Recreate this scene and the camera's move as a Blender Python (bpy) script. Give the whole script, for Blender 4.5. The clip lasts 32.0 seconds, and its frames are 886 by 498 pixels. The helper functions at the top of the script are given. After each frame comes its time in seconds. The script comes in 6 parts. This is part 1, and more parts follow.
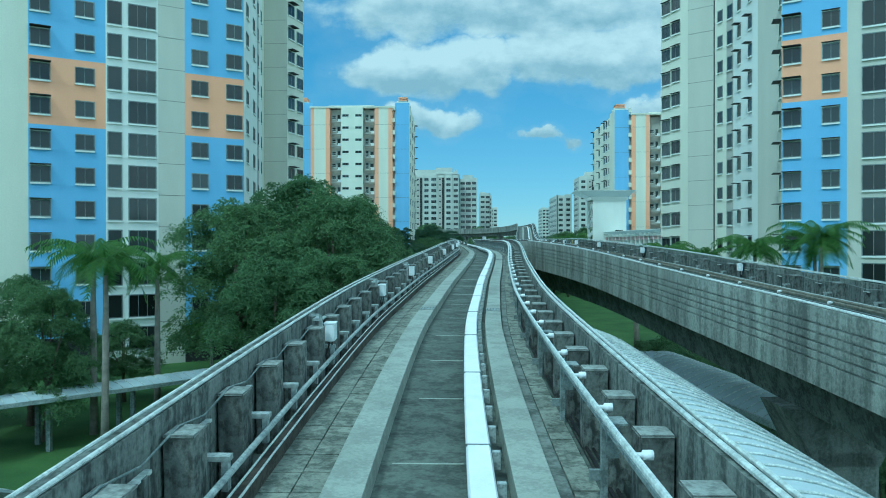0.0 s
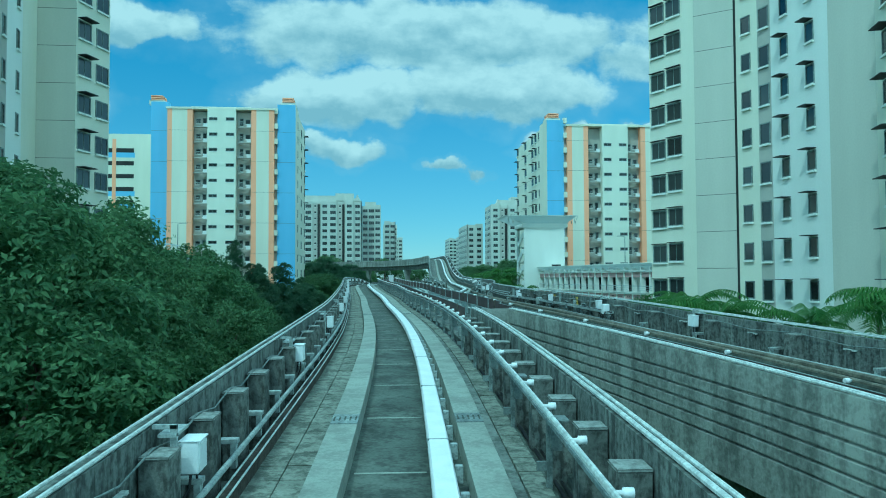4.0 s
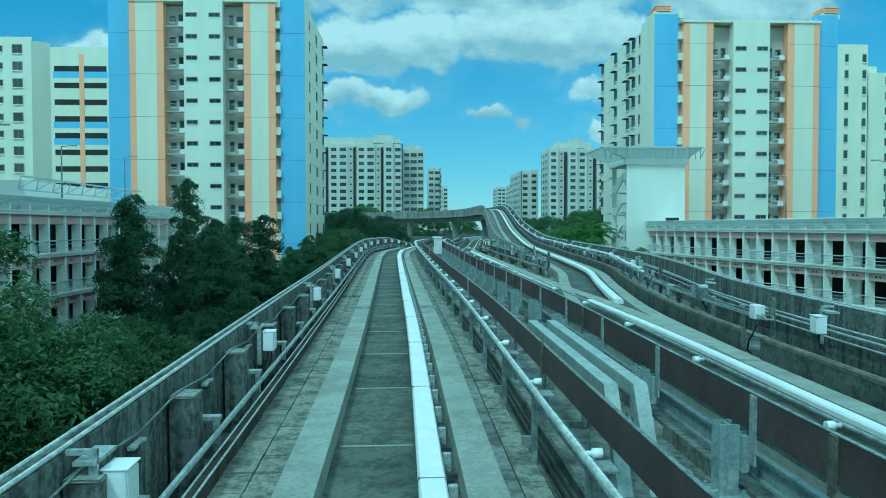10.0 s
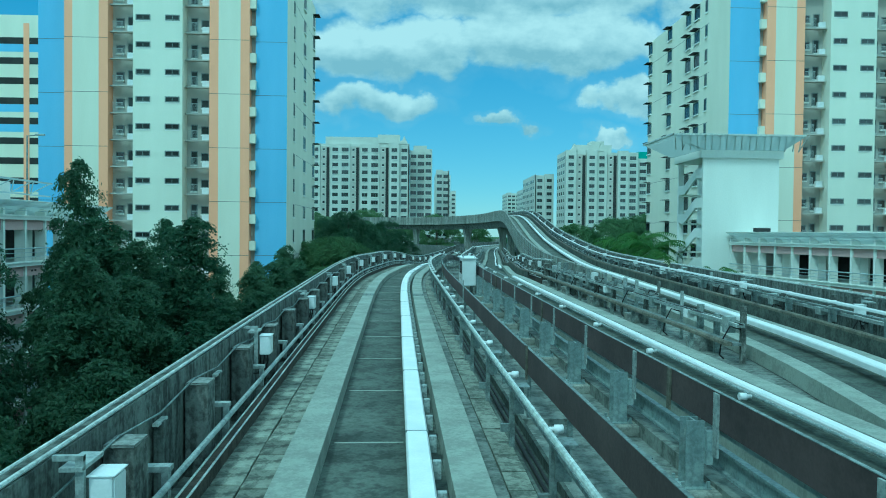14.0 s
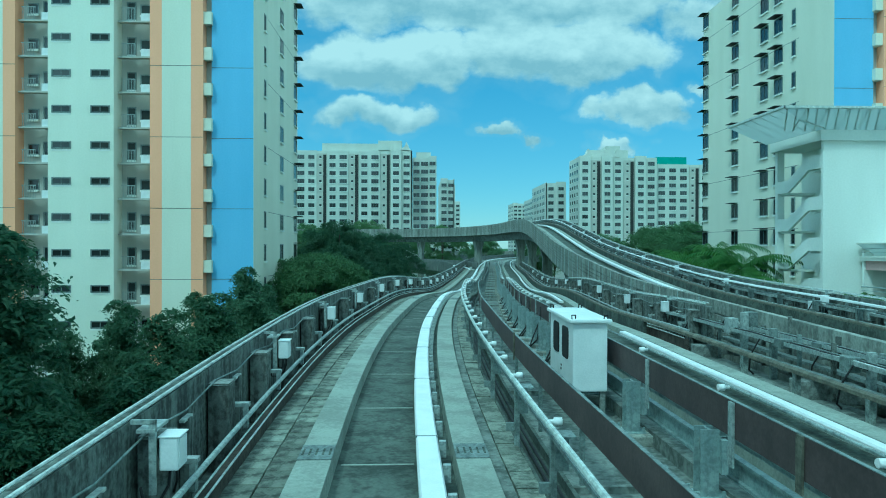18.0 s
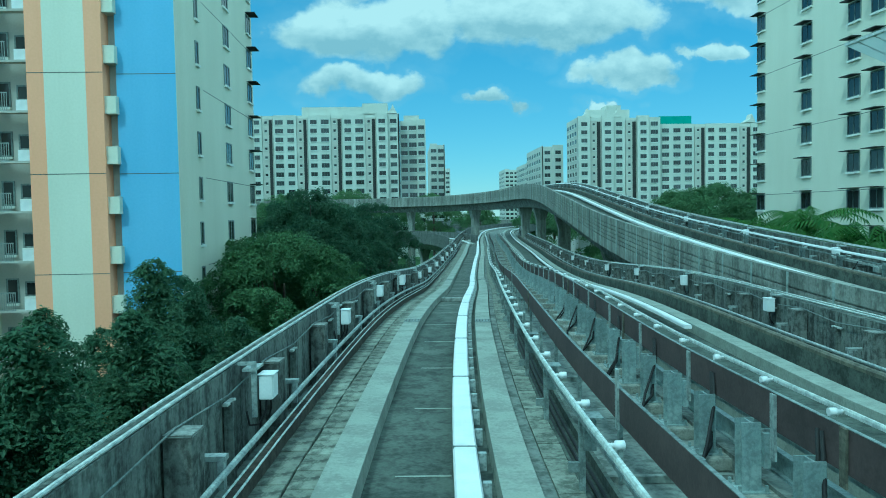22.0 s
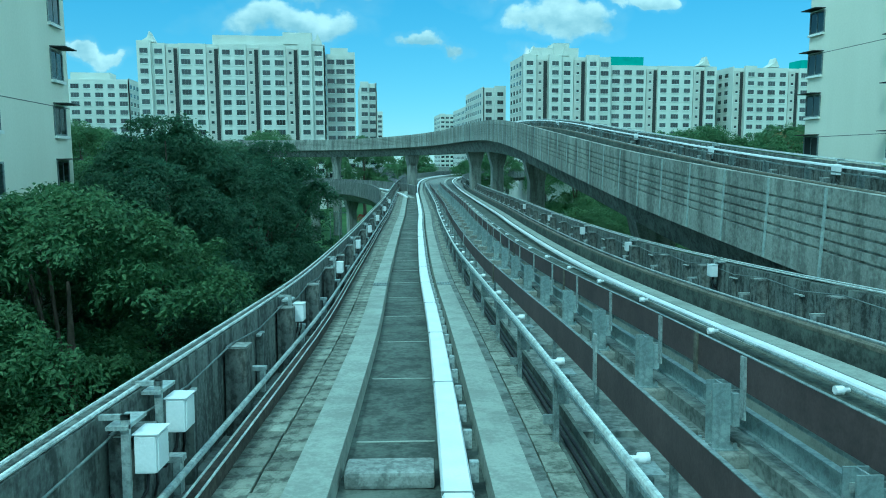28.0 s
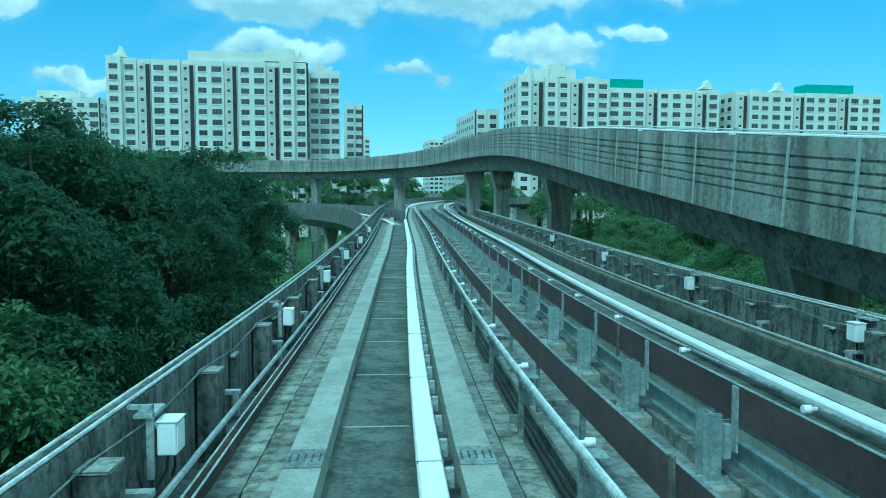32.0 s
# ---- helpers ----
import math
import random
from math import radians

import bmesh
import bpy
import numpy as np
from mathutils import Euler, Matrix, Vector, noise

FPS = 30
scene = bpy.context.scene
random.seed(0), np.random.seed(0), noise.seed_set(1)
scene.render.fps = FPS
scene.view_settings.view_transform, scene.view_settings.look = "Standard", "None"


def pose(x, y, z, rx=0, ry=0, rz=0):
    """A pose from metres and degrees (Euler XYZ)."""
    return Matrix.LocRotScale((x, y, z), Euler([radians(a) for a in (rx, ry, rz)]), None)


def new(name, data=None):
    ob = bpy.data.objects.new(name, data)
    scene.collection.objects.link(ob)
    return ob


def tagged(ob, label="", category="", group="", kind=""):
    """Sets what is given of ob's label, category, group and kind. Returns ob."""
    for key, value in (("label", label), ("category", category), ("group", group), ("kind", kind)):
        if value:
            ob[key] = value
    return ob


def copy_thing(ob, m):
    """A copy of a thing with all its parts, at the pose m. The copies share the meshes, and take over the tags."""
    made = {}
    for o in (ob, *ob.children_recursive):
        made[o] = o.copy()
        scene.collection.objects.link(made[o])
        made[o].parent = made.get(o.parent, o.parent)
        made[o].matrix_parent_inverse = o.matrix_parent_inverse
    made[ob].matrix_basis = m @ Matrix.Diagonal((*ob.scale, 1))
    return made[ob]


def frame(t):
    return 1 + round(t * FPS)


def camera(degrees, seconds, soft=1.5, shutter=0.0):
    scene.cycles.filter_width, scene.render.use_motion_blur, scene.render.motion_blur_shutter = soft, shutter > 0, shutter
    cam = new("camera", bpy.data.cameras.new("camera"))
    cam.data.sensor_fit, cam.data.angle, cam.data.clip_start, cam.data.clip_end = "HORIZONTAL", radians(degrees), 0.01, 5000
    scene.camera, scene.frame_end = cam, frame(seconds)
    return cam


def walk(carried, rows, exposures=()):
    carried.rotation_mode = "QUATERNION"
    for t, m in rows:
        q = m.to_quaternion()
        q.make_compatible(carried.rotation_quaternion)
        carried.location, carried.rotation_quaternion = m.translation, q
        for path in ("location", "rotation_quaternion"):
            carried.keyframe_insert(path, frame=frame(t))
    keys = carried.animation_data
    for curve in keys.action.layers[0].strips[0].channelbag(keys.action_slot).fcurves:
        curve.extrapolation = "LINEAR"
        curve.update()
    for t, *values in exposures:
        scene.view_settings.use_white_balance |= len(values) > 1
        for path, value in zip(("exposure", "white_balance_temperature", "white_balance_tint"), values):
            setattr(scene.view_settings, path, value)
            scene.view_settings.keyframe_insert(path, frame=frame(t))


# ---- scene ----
cam = camera(61.51, 32.0, soft=1.0)
EYE = 11.0
# seconds, x, y, z above the first eye, yaw, pitch, roll
EXPOSURES = [(0.0, 0.10, 4480, -27), (1.0, 0.12, 4220, -38), (4.0, 0.06, 4210, -39), (12.0, 0.09, 4200, -40), (20.0, 0.13, 4260, -40), (26.0, 0.28, 4230, -39), (32.0, 0.44, 4100, -38)]
ROWS = [
    (0.0, 0.000, 0.000, 0.000, 1.51, -0.23, -0.06),
    (0.5, -0.096, 4.383, 0.169, 0.70, 0.65, -0.36),
    (1.0, -0.168, 8.728, 0.339, 0.07, 2.02, -1.30),
    (1.5, -0.184, 12.998, 0.508, -0.71, 1.85, -1.43),
    (2.0, -0.125, 17.169, 0.677, -1.90, 1.04, -1.03),
    (2.5, 0.009, 21.231, 0.844, -3.30, 1.18, -0.73),
    (3.0, 0.194, 25.178, 1.006, -4.75, 1.56, 0.27),
    (3.5, 0.398, 29.038, 1.168, -5.66, 2.24, -0.07),
    (5.5, 1.223, 42.653, 1.756, -6.17, 1.38, -0.21),
    (6.0, 1.385, 45.868, 1.864, -6.19, 1.28, 0.48),
    (6.5, 1.530, 49.035, 1.954, -6.17, 0.79, 0.90),
    (7.0, 1.631, 52.146, 2.027, -6.00, 0.24, 1.64),
    (7.5, 1.691, 55.163, 2.085, -5.60, 0.19, 1.37),
    (8.0, 1.715, 58.097, 2.132, -4.99, -0.33, 1.11),
    (8.5, 1.719, 60.945, 2.169, -4.25, -0.76, 0.75),
    (9.0, 1.699, 63.770, 2.200, -3.55, -1.23, 0.39),
    (9.5, 1.668, 66.576, 2.226, -2.93, -1.61, 0.14),
    (10.0, 1.631, 69.380, 2.251, -2.48, -1.71, -0.07),
    (10.5, 1.589, 72.135, 2.274, -2.18, -1.57, -0.04),
    (11.0, 1.534, 74.901, 2.302, -1.94, -1.11, -0.24),
    (11.5, 1.479, 77.537, 2.340, -1.89, -0.93, -0.19),
    (12.0, 1.433, 80.092, 2.382, -1.96, -0.86, 0.26),
    (12.5, 1.403, 82.638, 2.427, -2.01, -0.62, 0.45),
    (13.0, 1.385, 85.168, 2.468, -2.04, -0.42, 0.79),
    (13.5, 1.369, 87.695, 2.504, -2.07, -0.80, 0.80),
    (15.5, 1.063, 97.479, 2.568, -1.83, -1.65, -0.48),
    (16.0, 1.014, 99.825, 2.591, -1.78, -0.94, -0.52),
    (16.5, 0.959, 102.165, 2.615, -1.73, -0.28, -0.48),
    (17.0, 0.886, 104.469, 2.644, -1.74, 0.08, -0.20),
    (17.5, 0.823, 106.758, 2.677, -1.80, 0.13, -0.21),
    (18.0, 0.774, 109.010, 2.707, -1.89, -0.30, 0.11),
    (18.5, 0.718, 111.219, 2.739, -1.98, -1.06, 0.36),
    (19.0, 0.662, 113.354, 2.773, -2.04, -1.90, 0.63),
    (19.5, 0.610, 115.354, 2.806, -2.16, -1.93, 0.34),
    (20.0, 0.568, 117.358, 2.841, -2.10, -1.91, -0.27),
    (20.5, 0.538, 119.378, 2.879, -2.13, -2.90, -0.41),
    (21.0, 0.519, 121.375, 2.915, -2.28, -3.00, -0.45),
    (21.5, 0.522, 123.286, 2.947, -2.51, -2.63, -0.60),
    (22.0, 0.540, 125.187, 2.977, -2.71, -2.71, -1.01),
    (22.5, 0.570, 127.078, 3.000, -2.83, -2.97, -1.73),
    (23.0, 0.618, 128.963, 3.010, -3.00, -2.82, -2.41),
    (23.5, 0.687, 130.875, 3.008, -3.30, -2.68, -2.72),
    (24.0, 0.778, 132.744, 2.992, -3.82, -3.17, -2.01),
    (24.5, 0.881, 134.615, 2.966, -4.50, -3.73, -1.54),
    (25.0, 0.984, 136.401, 2.939, -5.07, -4.14, -1.47),
    (25.5, 1.082, 138.225, 2.911, -5.67, -4.31, -1.16),
    (27.5, 1.622, 144.687, 2.854, -7.53, -6.45, -0.49),
    (28.0, 1.782, 146.465, 2.772, -7.89, -6.82, -0.25),
    (28.5, 1.958, 148.239, 2.689, -8.11, -6.74, -0.24),
    (29.0, 2.140, 149.994, 2.601, -8.29, -6.77, -0.13),
    (29.5, 2.326, 151.747, 2.517, -8.46, -6.95, 0.00),
    (30.0, 2.508, 153.433, 2.436, -8.60, -7.61, 0.12),
    (30.5, 2.677, 155.091, 2.360, -8.74, -7.84, 0.27),
    (31.0, 2.850, 156.754, 2.283, -8.85, -7.73, 0.35),
    (31.5, 3.007, 158.391, 2.192, -8.92, -7.14, 0.31),
    (32.0, 3.171, 160.113, 2.081, -8.85, -4.70, 0.15),
]
walk(cam, [(t, pose(x, y, EYE + z, 90 + pitch, 0, yaw) @ pose(0, 0, 0, 0, 0, roll)) for t, x, y, z, yaw, pitch, roll in ROWS],
     exposures=EXPOSURES)

# ---- world and sun ----
SUN_HEIGHT, SUN_TURN = 52.0, 214.0
world = bpy.data.worlds.new("world")
scene.world = world
world.use_nodes = True
wn = world.node_tree.nodes
sky = wn.new("ShaderNodeTexSky")
sky.sky_type = "NISHITA"
sky.sun_disc = False
sky.sun_elevation, sky.sun_rotation = radians(SUN_HEIGHT), radians(SUN_TURN)
sky.air_density, sky.dust_density, sky.ozone_density = 1.0, 0.0, 3.0
wl = world.node_tree.links
# clear sky with broken cloud overhead, laid on a flat layer high above
wco, wsep = wn.new("ShaderNodeTexCoord"), wn.new("ShaderNodeSeparateXYZ")
wl.new(wco.outputs["Generated"], wsep.inputs[0])


def world_math(op, a, b=0.0):
    k = wn.new("ShaderNodeMath")
    k.operation = op
    for i, q in enumerate((a, b)):
        if isinstance(q, (int, float)):
            k.inputs[i].default_value = q
        else:
            wl.new(q, k.inputs[i])
    return k.outputs[0]


up = world_math("MAXIMUM", wsep.outputs["Z"], 0.05)
flat = wn.new("ShaderNodeCombineXYZ")
wl.new(world_math("DIVIDE", wsep.outputs["X"], up), flat.inputs[0])
wl.new(world_math("DIVIDE", wsep.outputs["Y"], up), flat.inputs[1])
puff = wn.new("ShaderNodeTexNoise")
puff.inputs["Scale"].default_value, puff.inputs["Detail"].default_value = 1.1, 7
wl.new(flat.outputs[0], puff.inputs["Vector"])
cover = wn.new("ShaderNodeMapRange")
cover.interpolation_type = "SMOOTHSTEP"
cover.inputs["From Min"].default_value, cover.inputs["From Max"].default_value = 0.40, 0.56
wl.new(puff.outputs["Fac"], cover.inputs["Value"])
fade = wn.new("ShaderNodeMapRange")
fade.inputs["From Min"].default_value, fade.inputs["From Max"].default_value = 0.355, 0.44
wl.new(wsep.outputs["Z"], fade.inputs["Value"])
wn["Background"].inputs["Strength"].default_value = 0.15
clear = wn.new("ShaderNodeMixRGB")
clear.inputs["Fac"].default_value = 0.72
pale = wn.new("ShaderNodeMapRange")
pale.inputs["From Min"].default_value, pale.inputs["From Max"].default_value = 0.0, 0.30
wl.new(wsep.outputs["Z"], pale.inputs["Value"])
depth_mix = wn.new("ShaderNodeMixRGB")
depth_mix.inputs["Color1"].default_value, depth_mix.inputs["Color2"].default_value = (1.25, 2.05, 2.60, 1), (0.50, 1.48, 2.55, 1)
wl.new(pale.outputs["Result"], depth_mix.inputs["Fac"])
wl.new(depth_mix.outputs["Color"], clear.inputs["Color2"])
wl.new(sky.outputs["Color"], clear.inputs["Color1"])
cloudy = wn.new("ShaderNodeMixRGB")
cloudy.inputs["Color2"].default_value = (9.0, 8.9, 8.8, 1)
around = wn.new("ShaderNodeMapRange")
around.inputs["From Min"].default_value, around.inputs["From Max"].default_value = 0.70, 0.45
wl.new(wsep.outputs["Y"], around.inputs["Value"])
wl.new(world_math("MULTIPLY", cover.outputs["Result"], world_math("MAXIMUM", fade.outputs["Result"], around.outputs["Result"])), cloudy.inputs["Fac"])
wl.new(clear.outputs["Color"], cloudy.inputs["Color1"])
wl.new(cloudy.outputs["Color"], wn["Background"].inputs["Color"])
sun = new("sun", bpy.data.lights.new("sun", "SUN"))
sun.data.energy, sun.data.angle, sun.data.color = 1.35, radians(6.0), (1.0, 0.95, 0.87)
sun.rotation_euler = Euler((radians(90 - SUN_HEIGHT), 0, radians(180 - SUN_TURN)))


# ---- materials ----
def nodes_of(name):
    m = bpy.data.materials.new(name)
    m.use_nodes = True
    return m, m.node_tree.nodes, m.node_tree.links, m.node_tree.nodes["Principled BSDF"]


def rgb(c):
    return (*c, 1.0)


def paint(name, a, b, scale=1.5, fine=30.0, rough=0.75, bump=0.15, streak=0.0, metal=0.0, vary=0.0, spec=0.3, grime=0.0):
    """Two tones mixed by coarse and fine noise; streak: how far rain marks pull the noise upright."""
    m, n, l, p = nodes_of(name)
    co = n.new("ShaderNodeTexCoord")
    mp = n.new("ShaderNodeMapping")
    mp.inputs["Scale"].default_value = (1, 1, 1 - 0.93 * streak)
    l.new(co.outputs["Object"], mp.inputs["Vector"])
    n1, n2 = n.new("ShaderNodeTexNoise"), n.new("ShaderNodeTexNoise")
    n1.inputs["Scale"].default_value, n1.inputs["Detail"].default_value = scale, 6
    n2.inputs["Scale"].default_value, n2.inputs["Detail"].default_value = fine, 4
    l.new(mp.outputs["Vector"], n1.inputs["Vector"])
    l.new(co.outputs["Object"], n2.inputs["Vector"])
    mix = n.new("ShaderNodeMath")
    mix.operation = "MULTIPLY_ADD"
    mix.inputs[1].default_value = 0.65
    l.new(n1.outputs["Fac"], mix.inputs[0])
    half = n.new("ShaderNodeMath")
    half.operation = "MULTIPLY"
    half.inputs[1].default_value = 0.35
    l.new(n2.outputs["Fac"], half.inputs[0])
    l.new(half.outputs[0], mix.inputs[2])
    ramp = n.new("ShaderNodeValToRGB")
    ramp.color_ramp.elements[0].position, ramp.color_ramp.elements[1].position = 0.36, 0.64
    ramp.color_ramp.elements[0].color, ramp.color_ramp.elements[1].color = rgb(a), rgb(b)
    l.new(mix.outputs[0], ramp.inputs["Fac"])
    out = ramp.outputs["Color"]
    if grime:
        n3, n4 = n.new("ShaderNodeTexNoise"), n.new("ShaderNodeTexNoise")
        n3.inputs["Scale"].default_value, n3.inputs["Detail"].default_value, n3.inputs["Roughness"].default_value = scale * 2.6, 9, 0.68
        n4.inputs["Scale"].default_value, n4.inputs["Detail"].default_value = fine * 0.45, 5
        l.new(mp.outputs["Vector"], n3.inputs["Vector"])
        l.new(co.outputs["Object"], n4.inputs["Vector"])
        both = n.new("ShaderNodeMath")
        both.operation = "MULTIPLY_ADD"
        both.inputs[1].default_value = 0.5
        l.new(n4.outputs["Fac"], both.inputs[0])
        l.new(n3.outputs["Fac"], both.inputs[2])
        dirt = n.new("ShaderNodeValToRGB")
        dirt.color_ramp.elements[0].position, dirt.color_ramp.elements[1].position = 0.64, 0.82
        dirt.color_ramp.elements[0].color, dirt.color_ramp.elements[1].color = (0.20, 0.21, 0.19, 1), (1.12, 1.12, 1.08, 1)
        l.new(both.outputs[0], dirt.inputs["Fac"])
        mul = n.new("ShaderNodeMixRGB")
        mul.blend_type = "MULTIPLY"
        mul.inputs["Fac"].default_value = grime
        l.new(out, mul.inputs["Color1"])
        l.new(dirt.outputs["Color"], mul.inputs["Color2"])
        out = mul.outputs["Color"]
    if vary:
        info = n.new("ShaderNodeObjectInfo")
        hsv = n.new("ShaderNodeHueSaturation")
        mr = n.new("ShaderNodeMapRange")
        mr.inputs["To Min"].default_value, mr.inputs["To Max"].default_value = 1 - vary, 1 + vary
        l.new(info.outputs["Random"], mr.inputs["Value"])
        l.new(mr.outputs["Result"], hsv.inputs["Value"])
        l.new(out, hsv.inputs["Color"])
        out = hsv.outputs["Color"]
    l.new(out, p.inputs["Base Color"])
    p.inputs["Roughness"].default_value, p.inputs["Metallic"].default_value = rough, metal
    p.inputs["Specular IOR Level"].default_value = spec
    if bump:
        bp = n.new("ShaderNodeBump")
        bp.inputs["Strength"].default_value, bp.inputs["Distance"].default_value = bump, 0.02
        l.new(n2.outputs["Fac"], bp.inputs["Height"])
        l.new(bp.outputs["Normal"], p.inputs["Normal"])
    return m


def leaf_paint(name, a, b):
    """Leaves: tone by clump, a little light through them."""
    m, n, l, p = nodes_of(name)
    geo, info, mr = n.new("ShaderNodeNewGeometry"), n.new("ShaderNodeObjectInfo"), n.new("ShaderNodeMath")
    ramp = n.new("ShaderNodeValToRGB")
    ramp.color_ramp.elements[0].color, ramp.color_ramp.elements[1].color = rgb(a), rgb(b)
    mr.operation = "MULTIPLY_ADD"
    mr.inputs[1].default_value = 0.7
    half = n.new("ShaderNodeMath")
    half.operation = "MULTIPLY"
    half.inputs[1].default_value = 0.3
    l.new(info.outputs["Random"], half.inputs[0])
    l.new(geo.outputs["Random Per Island"], mr.inputs[0])
    l.new(half.outputs[0], mr.inputs[2])
    l.new(mr.outputs[0], ramp.inputs["Fac"])
    l.new(ramp.outputs["Color"], p.inputs["Base Color"])
    p.inputs["Roughness"].default_value = 0.55
    p.inputs["Specular IOR Level"].default_value = 0.25
    tr, mx = n.new("ShaderNodeBsdfTranslucent"), n.new("ShaderNodeMixShader")
    mx.inputs["Fac"].default_value = 0.45
    l.new(ramp.outputs["Color"], tr.inputs["Color"])
    l.new(p.outputs["BSDF"], mx.inputs[1])
    l.new(tr.outputs["BSDF"], mx.inputs[2])
    l.new(mx.outputs["Shader"], n["Material Output"].inputs["Surface"])
    return m


M_PLINTH = paint("plinth concrete", (0.27, 0.29, 0.25), (0.36, 0.385, 0.335), 0.8, 40, 0.8, grime=0.28)
M_SLAB = paint("dark track slab", (0.066, 0.077, 0.066), (0.138, 0.154, 0.132), 0.9, 25, 0.85, grime=0.6)
M_DECK = paint("weathered deck concrete", (0.145, 0.158, 0.145), (0.25, 0.27, 0.245), 0.9, 22, 0.9, 0.3, grime=0.65)
M_COVER = paint("cable trough covers", (0.145, 0.155, 0.130), (0.265, 0.28, 0.235), 1.6, 30, 0.9, 0.4, vary=0.30, grime=0.65)
M_WALL = paint("stained parapet concrete", (0.105, 0.114, 0.109), (0.215, 0.235, 0.215), 2.2, 30, 0.9, 0.3, streak=0.9, grime=0.8)
M_POST = paint("concrete stub posts", (0.101, 0.109, 0.101), (0.213, 0.224, 0.207), 3.0, 30, 0.9, 0.3, streak=0.6, vary=0.25, grime=0.8)
M_CAP = paint("pale post caps", (0.20, 0.215, 0.20), (0.33, 0.35, 0.325), 3.0, 40, 0.85, grime=0.5)
M_CAP2 = paint("pale green-grey trunking paint", (0.32, 0.37, 0.35), (0.42, 0.47, 0.44), 3.0, 40, 0.6, grime=0.25)
M_SIDE = paint("viaduct side concrete", (0.185, 0.195, 0.175), (0.36, 0.38, 0.34), 0.9, 20, 0.9, 0.3, streak=0.9, grime=0.55)
M_BEAM = paint("white power rail cover", (0.72, 0.74, 0.73), (0.84, 0.85, 0.84), 3.0, 50, 0.45)
M_GALV = paint("galvanised steel", (0.33, 0.37, 0.36), (0.50, 0.54, 0.52), 5.0, 60, 0.5, 0.1, metal=0.3, grime=0.4)
M_RAIL = paint("top rail pipe", (0.488, 0.525, 0.500), (0.732, 0.769, 0.732), 4.0, 60, 0.5, 0.1, metal=0.15, grime=0.35)
M_STEEL = paint("grey steel", (0.168, 0.198, 0.192), (0.300, 0.336, 0.324), 3.0, 50, 0.6, 0.1, metal=0.2, vary=0.2, grime=0.5)
M_FRAME = paint("galvanised post steel", (0.27, 0.33, 0.33), (0.40, 0.46, 0.45), 3.0, 50, 0.55, 0.1, metal=0.25, vary=0.15, grime=0.35)
M_PAVE2 = paint("pale concrete pads", (0.25, 0.26, 0.23), (0.38, 0.39, 0.345), 2.5, 40, 0.9, 0.3, vary=0.15, grime=0.5)
M_BROWN = paint("maroon coaming board", (0.060, 0.046, 0.046), (0.095, 0.072, 0.070), 1.2, 30, 0.6, 0.1, grime=0.25)
M_TAN = paint("tan rail", (0.11, 0.108, 0.085), (0.19, 0.18, 0.14), 2.0, 40, 0.7, grime=0.5)
M_KERB = paint("rusty brown trough edge", (0.055, 0.050, 0.044), (0.11, 0.095, 0.08), 2.0, 40, 0.8, grime=0.6)
M_BOX = paint("white signal box", (0.70, 0.73, 0.72), (0.82, 0.84, 0.83), 3.0, 40, 0.4)
M_CABLE = paint("black cable", (0.015, 0.015, 0.016), (0.03, 0.03, 0.03), 5, 40, 0.6)
M_YELLOW = paint("yellow plate", (0.55, 0.42, 0.05), (0.7, 0.55, 0.09), 4, 40, 0.6)
M_CREAM = paint("cream wall paint", (0.68, 0.68, 0.55), (0.77, 0.77, 0.64), 0.35, 8, 0.85, 0.05, streak=0.8)
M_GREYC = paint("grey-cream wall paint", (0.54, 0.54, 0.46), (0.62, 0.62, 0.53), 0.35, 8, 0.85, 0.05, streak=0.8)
M_WHITE = paint("white wall paint", (0.74, 0.76, 0.70), (0.83, 0.85, 0.79), 0.35, 8, 0.85, 0.05, streak=0.8)
M_PALE = paint("pale cream wall paint", (0.70, 0.72, 0.60), (0.78, 0.80, 0.68), 0.35, 8, 0.85, 0.05, streak=0.8)
M_BLUE = paint("sky blue wall paint", (0.25, 0.46, 0.72), (0.30, 0.52, 0.79), 0.35, 8, 0.85, 0.05, streak=0.8)
M_ORANGE = paint("apricot wall paint", (0.80, 0.42, 0.24), (0.88, 0.48, 0.29), 0.35, 8, 0.85, 0.05, streak=0.8)
M_PINK = paint("pink car park wall", (0.50, 0.36, 0.34), (0.60, 0.45, 0.42), 0.6, 10, 0.85, 0.05)
# creamy white, dulled to carry distance haze in the colour
M_FAR = paint("hazed far block paint", (0.50, 0.52, 0.46), (0.60, 0.62, 0.56), 0.2, 4, 0.85, 0.0, streak=0.8)
# cream darkened so that the shade of recesses is in the colour
M_SHADE = paint("shaded recess paint", (0.42, 0.42, 0.37), (0.52, 0.51, 0.45), 0.5, 10, 0.85, 0.05)
# near-black that stands in for unlit depth inside openings
M_DARK = paint("painted interior dark", (0.02, 0.022, 0.022), (0.045, 0.047, 0.045), 0.6, 6, 0.8, 0.0)
M_PANEL = leaf_paint("translucent canopy panels", (0.50, 0.56, 0.55), (0.58, 0.64, 0.62))
M_GREEN = paint("green roof sheet", (0.08, 0.26, 0.21), (0.11, 0.32, 0.26), 0.5, 10, 0.6)
M_TILE = paint("terracotta roof", (0.42, 0.16, 0.08), (0.55, 0.22, 0.12), 2, 10, 0.8)
M_ROOFSHEET = paint("pale blue-grey roof sheet", (0.42, 0.48, 0.50), (0.52, 0.58, 0.60), 1, 20, 0.5, 0.1)
M_ASPHALT = paint("asphalt", (0.04, 0.04, 0.042), (0.07, 0.07, 0.07), 1.0, 40, 0.9)
